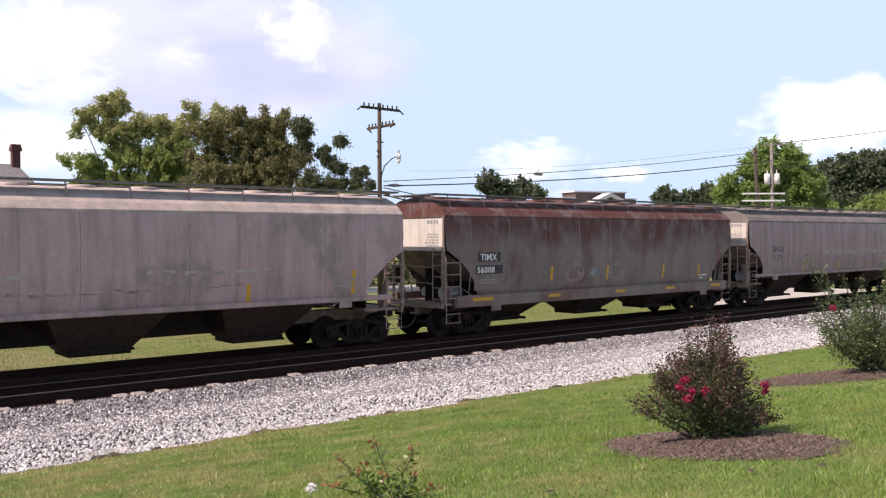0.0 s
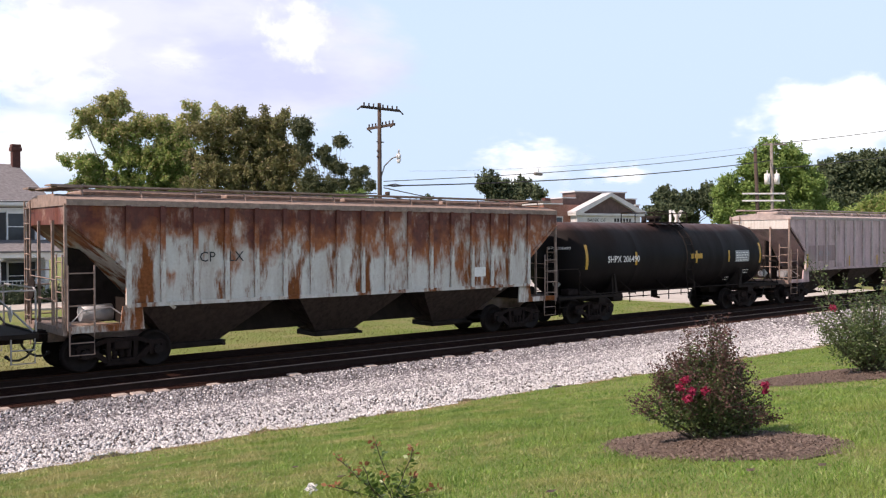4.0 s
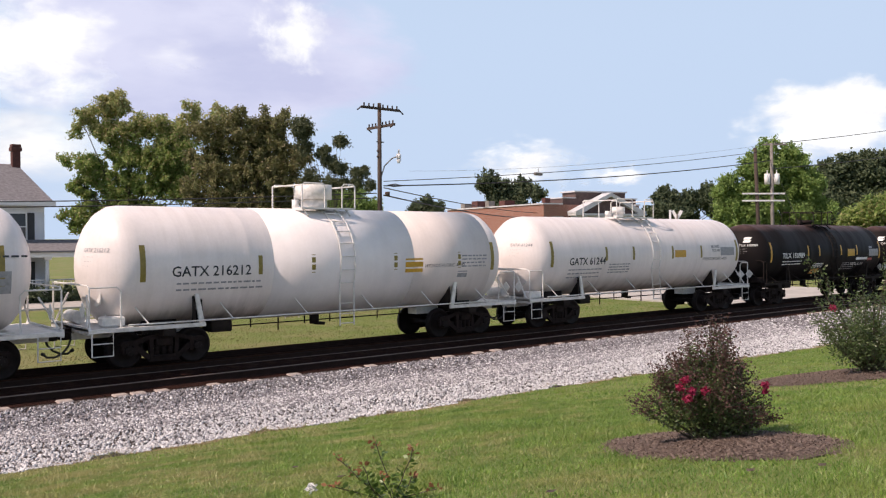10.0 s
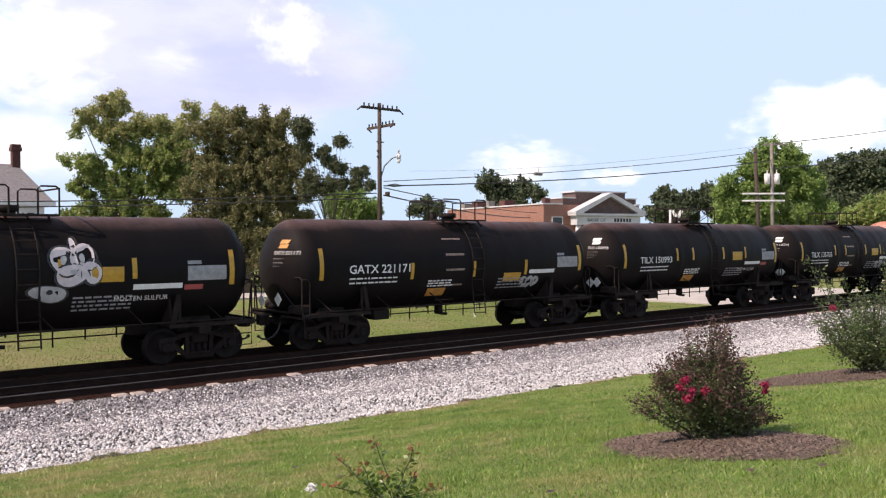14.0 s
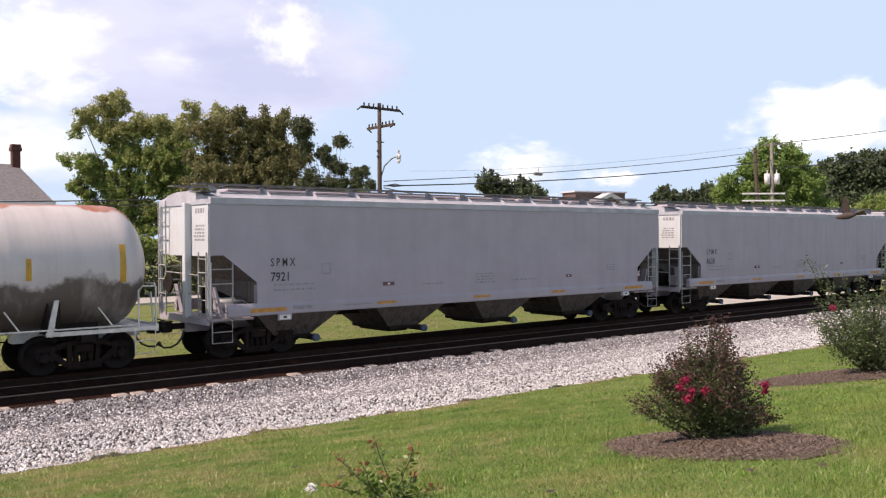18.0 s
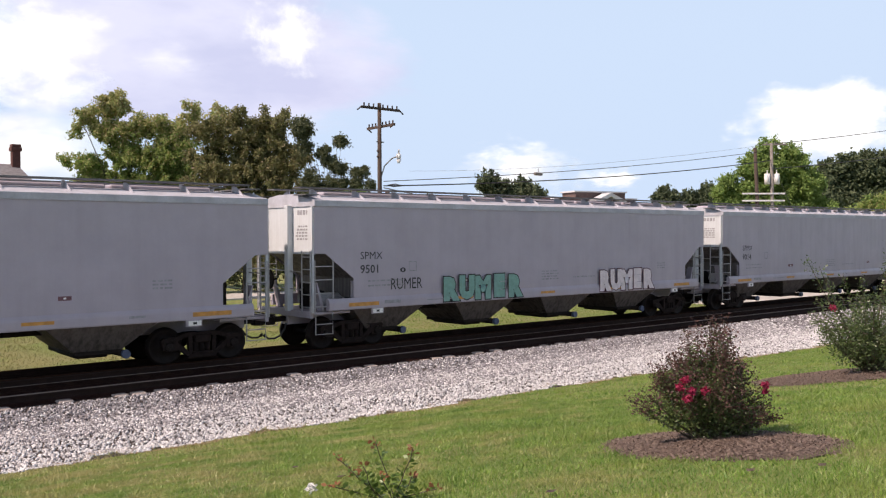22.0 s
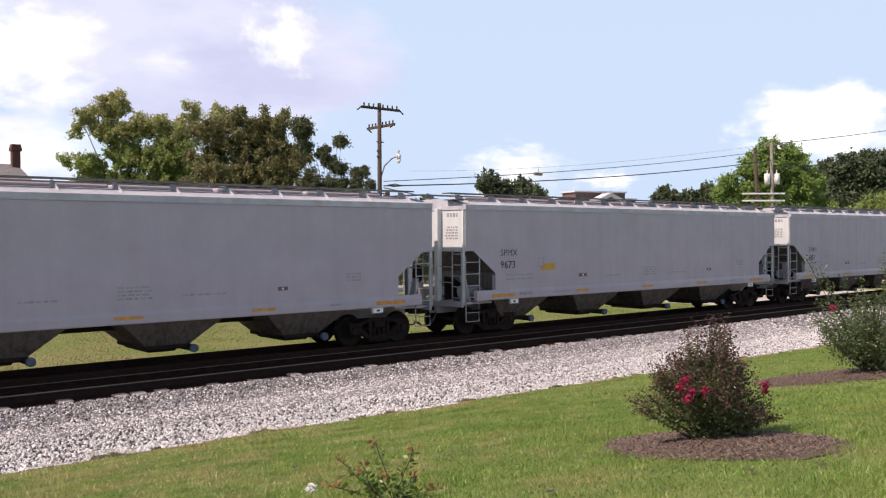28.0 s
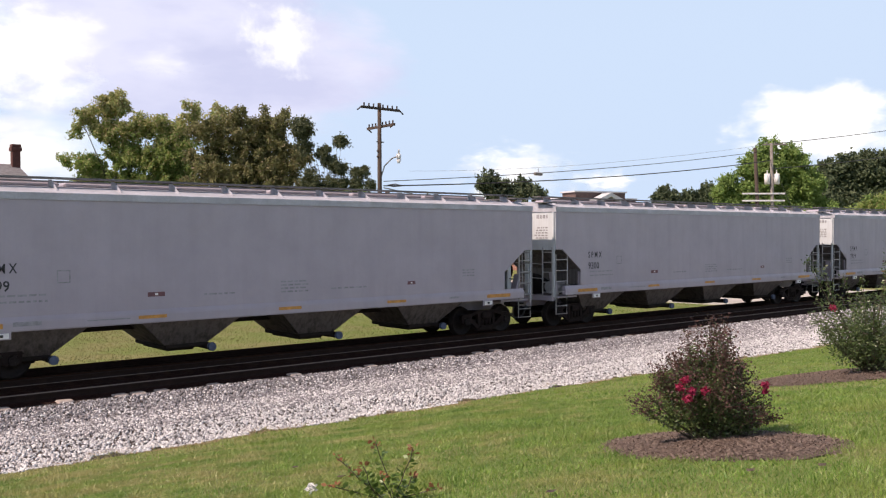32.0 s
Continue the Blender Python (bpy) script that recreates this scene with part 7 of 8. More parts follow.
# ---- white house ----
def house():
    h = thing("house", "white two-storey clapboard house with grey roof and porch", "house", at=pose(0, 0, -0.62))
    x0, x1, y0, y1, ze = 3.5, 16.6, 35.6, 46.0, 6.05
    bm = bmesh.new()
    box(bm, x0, x1, y0, y1, 0, ze)
    part("wall", bm, M_SIDING, h)
    n = 24
    for i in range(n):
        z = 0.15 + i * ze / n
        bm = bmesh.new()
        prism(bm, [(y0 - 0.028, z), (y0 - 0.002, z), (y0 - 0.002, z + 0.245), (y0 - 0.01, z + 0.245)], x0, x1, "x")
        part("clapboard", bm, M_SIDING, h)
        bm = bmesh.new()
        prism(bm, [(x1 + 0.028, z), (x1 + 0.002, z), (x1 + 0.002, z + 0.245), (x1 + 0.01, z + 0.245)], y0, y1, "y")
        part("clapboard", bm, M_SIDING, h)
    bm = bmesh.new()
    e = 0.5
    a = [bm.verts.new(p) for p in ((x0 - e, y0 - e, ze), (x1 + e, y0 - e, ze), (x1 + e, y1 + e, ze), (x0 - e, y1 + e, ze))]
    r = [bm.verts.new(p) for p in ((x0 + 2.6, 40.8, 8.75), (x1 - 0.2, 40.8, 8.75))]
    for f in ((a[0], a[1], r[1], r[0]), (a[1], a[2], r[1]), (a[2], a[3], r[0], r[1]), (a[3], a[0], r[0]), (a[3], a[2], a[1], a[0])):
        bm.faces.new(f)
    part("roof", bm, M_SHINGLE, h)
    bm = bmesh.new()
    box(bm, x0 - 0.55, x1 + 0.55, y0 - 0.58, y0 - 0.46, ze - 0.22, ze + 0.06)
    box(bm, x1 + 0.46, x1 + 0.58, y0 - 0.46, y1 + 0.5, ze - 0.22, ze + 0.06)
    box(bm, x0, x1, y0 - 0.06, y0 - 0.03, ze - 0.6, ze - 0.22)
    part("eave_trim", bm, M_TRIM, h)
    bm = bmesh.new()
    bevbox(bm, 16.0, 16.5, 40.3, 40.8, 7.9, 9.9, 0.02)
    bevbox(bm, 15.92, 16.58, 40.22, 40.88, 9.6, 9.85, 0.02)
    bevbox(bm, 15.96, 16.54, 40.26, 40.84, 9.85, 10.05, 0.03)
    part("chimney", bm, M_CHIM, h, "dark red brick chimney with a corbelled top")
    for x in (5.2, 8.6, 12.0, 15.0):
        for z in (3.75, 0.75):
            w = part("window", (lambda b: (box(b, x - 0.5, x + 0.5, y0 - 0.05, y0 - 0.03, z, z + 1.6), b)[1])(bmesh.new()), M_GLASS, h)
            bm = bmesh.new()
            for p in ((x - 0.58, x - 0.5, z, z + 1.6), (x + 0.5, x + 0.58, z, z + 1.6), (x - 0.58, x + 0.58, z + 1.6, z + 1.72), (x - 0.62, x + 0.62, z - 0.1, z), (x - 0.5, x + 0.5, z + 0.77, z + 0.83)):
                box(bm, p[0], p[1], y0 - 0.09, y0 - 0.03, p[2], p[3])
            part("window_frame", bm, M_TRIM, w)
            for s in (-1, 1):
                bm = bmesh.new()
                c = x + s * 0.82
                box(bm, c - 0.2, c + 0.2, y0 - 0.07, y0 - 0.03, z - 0.05, z + 1.65)
                part("shutter", bm, M_SHUT, w)
    # porch
    bm = bmesh.new()
    box(bm, 5.0, 18.9, 32.9, y0 - 0.1, 0.35, 0.5)
    part("porch_floor", bm, M_TRIM, h)
    bm = bmesh.new()
    a = [bm.verts.new(p) for p in ((4.7, 32.5, 3.1), (19.2, 32.5, 3.1), (19.2, y0 - 0.1, 3.75), (4.7, y0 - 0.1, 3.75))]
    b = [bm.verts.new((v.co.x, v.co.y, 3.0)) for v in a]
    bm.faces.new(a)
    bm.faces.new(b[::-1])
    for i in range(4):
        bm.faces.new((a[i], b[i], b[(i + 1) % 4], a[(i + 1) % 4]))
    part("porch_roof", bm, M_SHINGLE, h)
    bm = bmesh.new()
    box(bm, 4.9, 19.0, 32.65, 32.9, 2.7, 3.0)
    part("porch_beam", bm, M_TRIM, h)
    for i in range(6):
        x = 5.4 + 2.65 * i
        bm = bmesh.new()
        rod(bm, (x, 33.0, 0.5), (x, 33.0, 2.6), 0.14, 12, 0.11)
        box(bm, x - 0.2, x + 0.2, 32.8, 33.2, 2.55, 2.7)
        box(bm, x - 0.2, x + 0.2, 32.8, 33.2, 0.5, 0.65)
        part("porch_column", bm, M_TRIM, h)
    bm = bmesh.new()
    rod(bm, (5.4, 33.0, 1.35), (18.6, 33.0, 1.35), 0.04, 6)
    for i in range(60):
        rod(bm, (5.5 + 0.22 * i, 33.0, 0.6), (5.5 + 0.22 * i, 33.0, 1.35), 0.02, 4)
    part("porch_railing", bm, M_TRIM, h)


house()
# a low clipped hedge before the porch
rng = np.random.default_rng(31)
hedge = thing("hedge", "dark green hedge along the house porch", "hedge", at=pose(0, 0, -0.62))
v, f = leaf_cloud(rng, [((5.0 + 0.8 * i, 31.9 + 0.2 * math.sin(i), 0.5), 0.65) for i in range(18)], 500, 0.09)
part("foliage", leaf_mesh("foliage", v, f, L_FAR), None, hedge)


# shrubs and low branches beyond the street, under the trees
rng = np.random.default_rng(32)
row = thing("hedge", "dark tangled hedge under the trees beyond the street", "hedge", at=pose(0, 0, -0.62))
v, f = leaf_cloud(rng, [((19.8 + 0.45 * i, 34.6 + rng.uniform(-0.8, 0.8), 0.5 + rng.uniform(0, 1.7)), rng.uniform(0.7, 1.2)) for i in range(78)], 150, 0.12)
part("foliage", leaf_mesh("foliage", v, f, L_OAK), None, row)


# ---- brick bank ----
def bank():
    b = thing("bank_building", "red brick bank with white pediment and parapet", "building", at=pose(69.57, 43.11, -0.62, 0, 0, -15.0))
    ztop = 7.3
    bm = bmesh.new()
    box(bm, 0, 12.6, 0, 24, 0, ztop)
    part("wall", bm, M_BRICK, b)
    bm = bmesh.new()
    box(bm, -0.12, 2.4, -0.12, 24.1, ztop, ztop + 0.14)
    box(bm, 12.1, 12.72, -0.12, 24.1, ztop, ztop + 0.14)
    part("coping", bm, M_BANKTRIM, b, "white coping")
    bm = bmesh.new()
    box(bm, 2.6, 12.4, 0.3, 3.0, ztop + 0.02, 8.0)
    box(bm, 4.3, 10.9, 0.3, 3.0, 8.0, 8.7)
    part("stepped_parapet", bm, M_BRICKDARK, b, "brick parapet darkened for the shade on the front")
    bm = bmesh.new()
    box(bm, 4.1, 11.1, 0.2, 3.1, 8.7, 8.85)
    for p in ((2.5, 4.25), (10.95, 12.5)):
        box(bm, *p, 0.2, 3.1, 8.0, 8.12)
    part("parapet_cap", bm, M_BANKTRIM, b)
    # portico
    cx = 7.6
    bm = bmesh.new()
    box(bm, cx - 4.2, cx + 4.2, -1.3, -0.02, 5.1, 6.1)
    part("entablature", bm, M_BANKTRIM, b)
    bm = bmesh.new()
    box(bm, cx - 4.55, cx + 4.55, -1.65, -0.02, 6.1, 6.32)
    for i in range(40):
        x = cx - 4.4 + i * 0.2256
        box(bm, x, x + 0.11, -1.5, -1.3, 5.97, 6.1)
    part("cornice", bm, M_BANKTRIM, b)
    bm = bmesh.new()
    prism(bm, [(cx - 3.9, 6.32), (cx + 3.9, 6.32), (cx, 8.1)], -1.2, -0.02)
    part("tympanum", bm, M_BRICKDARK, b, "red brick tympanum")
    bm = bmesh.new()
    for s in (-1, 1):
        prism(bm, [(cx + s * 4.6, 6.32), (cx + s * 4.6, 6.55), (cx, 8.62), (cx, 8.2), (cx + s * 3.6, 6.42), (cx + s * 3.4, 6.32)], -1.7, -0.02)
    part("raking_cornice", bm, M_BANKTRIM, b)
    for i in range(4):
        x = cx - 3.7 + i * 2.467
        bm = bmesh.new()
        rod(bm, (x, -0.8, 0.4), (x, -0.8, 5.1), 0.36, 14, 0.30)
        box(bm, x - 0.45, x + 0.45, -1.25, -0.35, 0, 0.4)
        part("column", bm, M_BANKTRIM, b)
    bm = bmesh.new()
    box(bm, 1.1, 2.3, -0.05, -0.02, 3.6, 5.9)
    w = part("window", bm, M_GLASS, b)
    bm = bmesh.new()
    for p in ((1.0, 1.1, 3.5, 6.0), (2.3, 2.4, 3.5, 6.0), (1.1, 2.3, 5.9, 6.0), (1.1, 2.3, 3.5, 3.6), (1.1, 2.3, 4.7, 4.78)):
        box(bm, p[0], p[1], -0.1, -0.02, p[2], p[3])
    part("window_frame", bm, M_BANKTRIM, w)
    lettering("sign_letters", "BANK OF", 0.55, M_BLACK, b, pose(cx - 2.9, -1.312, 5.42, 90), "dark letters on the white entablature", 1.05)
    bm = bmesh.new()
    for i in range(6):
        box(bm, cx + 0.65 + i * 0.4, cx + 0.92 + i * 0.4, -1.315, -1.305, 5.42, 5.80)
    part("sign_bars", bm, M_BLACK, b, "dark letter-sized bars")
    bm = bmesh.new()
    bevbox(bm, 0.9, 1.6, 1.2, 1.9, ztop, ztop + 0.75, 0.03)
    part("chimney", bm, M_CHIM, b)
    for i, (y, w2, hh) in enumerate(((10, 1.4, 0.8), (14, 0.9, 0.9), (17, 1.6, 1.0), (20.5, 1.2, 0.8))):
        bm = bmesh.new()
        bevbox(bm, 0.8, 0.8 + w2, y, y + w2, ztop, ztop + hh, 0.04)
        part("roof_unit", bm, M_POLEG if i % 2 else M_CHIM, b)
    return b


bank()
bm = bmesh.new()
box(bm, 0, 12, 0, 34, 0, 6.6)
shop = thing("shop_building", "long red brick building behind the bank", "building", at=pose(91.1, 77.9, -0.62, 0, 0, -31.7))
part("wall", bm, M_BRICK, shop)
bm = bmesh.new()
box(bm, -0.12, 12.1, -0.1, 34.1, 6.6, 6.75)
part("coping", bm, M_TRIM, shop)
for y in (6, 14, 22):
    bm = bmesh.new()
    bevbox(bm, 0.6, 2.2, y, y + 1.8, 6.75, 7.7, 0.05)
    part("roof_unit", bm, M_POLEG, shop)


# ---- poles and wires ----
def crossarm(bm, at, way, n, z):
    d = Vector((math.cos(radians(way)), math.sin(radians(way)), 0))
    a, b = Vector(at) - d * n / 2, Vector(at) + d * n / 2
    q = Vector((-d.y, d.x, 0)) * 0.055
    v = [bm.verts.new(p) for p in (a - q, a + q, b + q, b - q)]
    w = [bm.verts.new(p.co + Vector((0, 0, 0.13))) for p in v]
    bm.faces.new(v[::-1])
    bm.faces.new(w)
    for i in range(4):
        bm.faces.new((v[i], v[(i + 1) % 4], w[(i + 1) % 4], w[i]))
    return a, b


def insulators(bm, a, b, n):
    for i in range(n):
        p = a.lerp(b, (i + 0.5) / n)
        rod(bm, p + Vector((0, 0, 0.13)), p + Vector((0, 0, 0.30)), 0.045, 6)


p1 = thing("utility_pole", "brown wooden utility pole with two crossarms and a street lamp", "utility pole", "utility poles", pose(28.4, 16.4, -0.62))
bm = bmesh.new()
rod(bm, (0, 0, -0.3), (0, 0, 11.1), 0.15, 10, 0.10)
part("pole", bm, M_POLE, p1)
for way, n, z in ((0, 2.5, 10.72), (88, 2.6, 9.75)):
    bm = bmesh.new()
    a, b = crossarm(bm, (0, -0.12, z), way, n, z)
    arm = part("crossarm", bm, M_POLE, p1)
    bm = bmesh.new()
    insulators(bm, a, b, 8)
    for e, s in ((a, -1), (b, 1)):
        pipe(bm, [e + Vector((0, 0, 0.1)), e + Vector((s * 0.12, 0, 0.0)), e + Vector((s * 0.28, 0, -0.12))], 0.04)
    part("insulators", bm, M_POLE, arm)
bm = bmesh.new()
pipe(bm, [(0.1, 0, 7.1), (0.25, -0.1, 7.7), (0.55, -0.35, 8.1), (0.85, -0.6, 8.25)], 0.035, 8)
arm = part("lamp_arm", bm, M_POLEG, p1)
bm = bmesh.new()
rod(bm, (0.85, -0.6, 8.05), (0.85, -0.6, 8.35), 0.10, 10, 0.14)
rod(bm, (0.85, -0.6, 8.35), (0.85, -0.6, 8.6), 0.05, 8)
rod(bm, (0.85, -0.6, 7.85), (0.85, -0.6, 8.05), 0.06, 10, 0.13)
part("lamp_head", bm, M_TRIM, arm)
bm = bmesh.new()
rod(bm, (0.3, -0.3, 6.05), (0.3, -0.3, 6.30), 0.13, 8)
rod(bm, (-0.2, 0, 9.0), (0.3, 0, 9.0), 0.03, 5)
for z in (8.2, 8.5):
    rod(bm, (-0.16, 0, z), (-0.1, 0, z), 0.06, 6)
part("pole_fittings", bm, M_POLE, p1)
bm = bmesh.new()
pipe(bm, [(0.35, -0.25, 6.66), (0.6, -0.45, 6.58), (1.0, -0.8, 6.62), (0.7, -0.5, 6.72), (0.35, -0.25, 6.66)], 0.03, 5)
part("cable_loop", bm, M_WIRE, p1)

p2 = thing("utility_pole", "reddish brown wooden utility pole by the crossing", "utility pole", "utility poles", pose(68.66, 17.78, -0.62))
bm = bmesh.new()
rod(bm, (0.45, -0.3, -0.3), (0, 0, 11.3), 0.19, 10, 0.14)
part("pole", bm, M_POLE, p2)
p3 = thing("utility_pole", "grey utility pole with transformers and pale crossarms", "utility pole", "utility poles", pose(69.72, 16.89, -0.62))
bm = bmesh.new()
rod(bm, (0.2, -0.1, -0.3), (0, 0, 11.7), 0.18, 10, 0.13)
part("pole", bm, M_POLEG, p3)
for z, n in ((7.35, 3.6), (6.75, 3.6)):
    bm = bmesh.new()
    a, b = crossarm(bm, (-0.6, 0.35, z), -40, n, z)
    part("crossarm", bm, M_TRIM, p3)
bm = bmesh.new()
a, b = crossarm(bm, (0.2, -0.2, 11.5), -40, 2.0, 11.5)
insulators(bm, a, b, 3)
part("top_crossarm", bm, M_POLEG, p3)
for dx in (-0.32, 0.42):
    bm = bmesh.new()
    rod(bm, (dx * 0.8, -dx * 0.7, 8.2), (dx * 0.8, -dx * 0.7, 9.1), 0.24, 12)
    rod(bm, (dx * 0.8, -dx * 0.7, 9.1), (dx * 0.8, -dx * 0.7, 9.4), 0.05, 6)
    part("transformer", bm, M_TRIM, p3, "white transformer can")
bm = bmesh.new()
rod(bm, (0, 0, 10.2), (3.4, -3.0, -0.2), 0.025, 5)
part("guy_wire", bm, M_WIRE, p3)


def wire(a, b, sag, r=0.022, seg=14):
    bm = bmesh.new()
    a, b = Vector(a), Vector(b)
    pts = [a.lerp(b, i / seg) - Vector((0, 0, sag * 4 * (i / seg) * (1 - i / seg))) for i in range(seg + 1)]
    pipe(bm, pts, r, 5)
    return solid("overhead_wire", bm, M_WIRE, "black overhead wire sagging between poles", "wire", "overhead wires")


wire((28.6, 16.3, 6.25), (69.0, 17.4, 10.35), 0.3, 0.022)
wire((28.6, 16.3, 6.0), (69.7, 16.9, 9.6), 0.4, 0.035)
wire((69.7, 16.9, 11.0), (125.0, 20.0, 18.5), 0.3, 0.03)
wire((69.7, 16.9, 8.9), (125.0, 20.0, 15.5), 0.5, 0.04)
wire((69.7, 16.9, 11.0), (52.0, 44.0, 9.5), 0.6, 0.010)
wire((28.6, 16.3, 5.9), (75.0, 48.0, 5.9), 0.3, 0.03)
wire((28.6, 16.3, 5.5), (70.5, 46.0, 5.3), 0.3, 0.04)
wire((28.2, 16.4, 5.6), (-30.0, 40.0, 6.0), 0.9, 0.03)
wire((28.2, 16.4, 5.35), (-30.0, 40.0, 5.7), 0.9, 0.03)
lampw = thing("hanging_street_lamp", "small grey lamp hung from the overhead wire", "street lamp", at=pose(41.0, 16.6, 7.2))
bm = bmesh.new()
bevbox(bm, -0.35, 0.35, -0.1, 0.1, -0.1, 0.1, 0.05)
rod(bm, (0, 0, 0), (0, 0, 0.35), 0.02, 5)
part("lamp_body", bm, M_POLEG, lampw)

# crossbuck at the road crossing
cb = thing("crossbuck", "white crossbuck sign on a post at the crossing", "sign", at=pose(59.3, 19.0, -0.62, 0, 0, 130))
bm = bmesh.new()
rod(bm, (0, 0, 0), (0, 0, 5.6), 0.06, 8)
part("post", bm, M_POLEG, cb)
for s in (-1, 1):
    bm = bmesh.new()
    box(bm, -0.75, 0.75, -0.03, 0.03, -0.12, 0.12)
    bmesh.ops.transform(bm, matrix=pose(0, -0.09 - 0.03 * s, 5.2, 0, 62 * s, 0), verts=bm.verts)
    part("blade", bm, M_TRIM, cb)
bm = bmesh.new()
bevbox(bm, 0.45, 0.62, -0.1, 0.1, 0, 5.9, 0.02)
part("mast", bm, M_TRIM, cb)

post = thing("marker_post", "thin white marker post in the grass", "post", at=pose(28.35, 8.7, -0.64))
bm = bmesh.new()
bevbox(bm, -0.035, 0.035, -0.035, 0.035, 0, 0.95, 0.01)
part("stake", bm, M_TRIM, post)
lp = thing("globe_lamp", "slim garden lamp post with a pale globe", "lamp post", at=pose(19.6, 19.73, -0.64))
bm = bmesh.new()
rod(bm, (0, 0, 0), (0, 0, 2.8), 0.04, 8)
part("post", bm, M_SHUT, lp)
bm = bmesh.new()
lathe(bm, [(2.78, 0.05), (2.84, 0.13), (2.96, 0.15), (3.06, 0.10), (3.1, 0.03)], False, 14)
part("globe", bm, M_TRIM, lp)
# ---- shrubs on the lawn ----
def shrub(base, h, w, mat, tip_mat, label, seed, leaves, size, tip_from, flowers=(), sprigs=()):
    rng = np.random.default_rng(seed)
    s = thing("shrub", label, "shrub", "shrubs on the lawn", pose(*base))
    bm = bmesh.new()
    pts_g, pts_r = [], []
    n = 90
    for i in range(n + len(sprigs)):
        if i < n:
            a, q = rng.uniform(0, 6.28), math.sqrt(rng.uniform(0.02, 1))
            hh = h * (1 - 0.45 * q ** 2.2) * rng.uniform(0.45, 1.05)
            tip = Vector((math.cos(a) * q * w, math.sin(a) * q * w, hh))
        else:
            ac, dp, hh = sprigs[i - n]
            tip = R2 * ac + F2 * dp + Vector((0, 0, hh))
        root = Vector((rng.uniform(-0.08, 0.08), rng.uniform(-0.08, 0.08), -0.03))
        mid = root.lerp(tip, 0.5) + Vector((tip.x * 0.12, tip.y * 0.12, 0.06 * h))
        last = root
        for k in range(1, 7):
            u = k / 6
            p = root * (1 - u) ** 2 + mid * 2 * u * (1 - u) + tip * u * u
            rod(bm, last, p, 0.010 * (1 - 0.75 * u) + 0.002, 4, 0.010 * (1 - 0.75 * u) + 0.001, caps=False)
            last = p
        m = int(leaves / (n + len(sprigs)))
        u = rng.uniform(0.22, 1.0, m) ** 0.7
        P = np.array([root * (1 - t) ** 2 + mid * 2 * t * (1 - t) + tip * t * t for t in u]).reshape(-1, 3)
        thick = 0.19 * w * (1 - 0.68 * u)[:, None] + 0.012 if i < n else 0.045
        P = P + rng.normal(size=(m, 3)) * thick
        low = 0.05 + 0.45 * np.clip(np.hypot(P[:, 0], P[:, 1]) - 0.22 * w / 0.6, 0, 1)
        P[:, 2] = np.maximum(P[:, 2], low + 0.06 * rng.uniform(0, 1, m))
        red = u + rng.uniform(-0.15, 0.15, m) > tip_from
        pts_g.append(P[~red])
        pts_r.append(P[red])
    part("branching", bm, M_BARK, s)
    for nm, pts, mt in (("foliage", np.concatenate(pts_g), mat), ("new_growth", np.concatenate(pts_r), tip_mat)):
        k = len(pts)
        a = rng.normal(size=(k, 3))
        a[:, 2] = np.abs(a[:, 2]) * 0.6
        a /= np.linalg.norm(a, axis=1)[:, None]
        b = np.cross(a, rng.normal(size=(k, 3)))
        b /= np.linalg.norm(b, axis=1)[:, None]
        z = (size * rng.uniform(0.6, 1.3, k))[:, None]
        q = np.stack([pts, pts + a * z * 0.5 + b * z * 0.27, pts + a * z, pts + a * z * 0.5 - b * z * 0.27], 1)
        o = part(nm, leaf_mesh(nm, q.reshape(-1, 3), np.arange(4 * k).reshape(-1, 4), mt), None, s)
    for ac, dp, z, r in flowers:
        c = R2 * ac + F2 * dp + Vector((0, 0, z))
        v, f = leaf_cloud(rng, [((c.x, c.y, c.z), r)], 60 / (r * r), 0.016)
        part("blossom", leaf_mesh("blossom", v, f, L_FLOWER), None, s, "crimson flower cluster")
    return s


shrub((7.66, -17.55, 1.175), 1.14, 0.57, L_SHRUB, L_RED, "rounded flowering shrub with reddish tips and crimson blossom", 41, 30000, 0.032, 0.80,
      ((-0.40, -0.45, 0.62, 0.032), (-0.36, -0.5, 0.70, 0.036), (-0.33, -0.48, 0.52, 0.038), (-0.30, -0.5, 0.60, 0.026), (-0.17, -0.5, 0.60, 0.034), (0.46, -0.30, 0.62, 0.018), (0.48, -0.25, 0.55, 0.016)),
      ((-0.80, -0.2, 0.46), (-0.74, -0.25, 0.38), (-0.66, -0.2, 0.52), (0.62, -0.2, 0.30), (0.02, 0.0, 1.24), (0.20, 0.1, 1.20), (0.10, 0.1, 1.22), (-0.22, 0.0, 1.10), (-0.10, 0.05, 1.18)))
shrub((15.55, -15.63, 0.81), 1.55, 0.95, L_SHRUB, L_SHRUB, "open green shrub with a few red flowers and long shoots", 42, 14500, 0.046, 2.0,
      ((-0.80, -0.3, 1.18, 0.055),),
      ((-1.05, -0.2, 1.35), (-0.95, -0.1, 1.9), (-1.18, -0.1, 2.05), (-0.75, 0.1, 1.7), (0.35, 0.0, 2.55), (0.33, 0.0, 2.3), (0.30, 0.0, 2.0), (-1.1, -0.2, 1.1), (-0.45, 0.1, 1.75), (-0.25, -0.2, 1.7), (-1.0, -0.3, 0.8)))


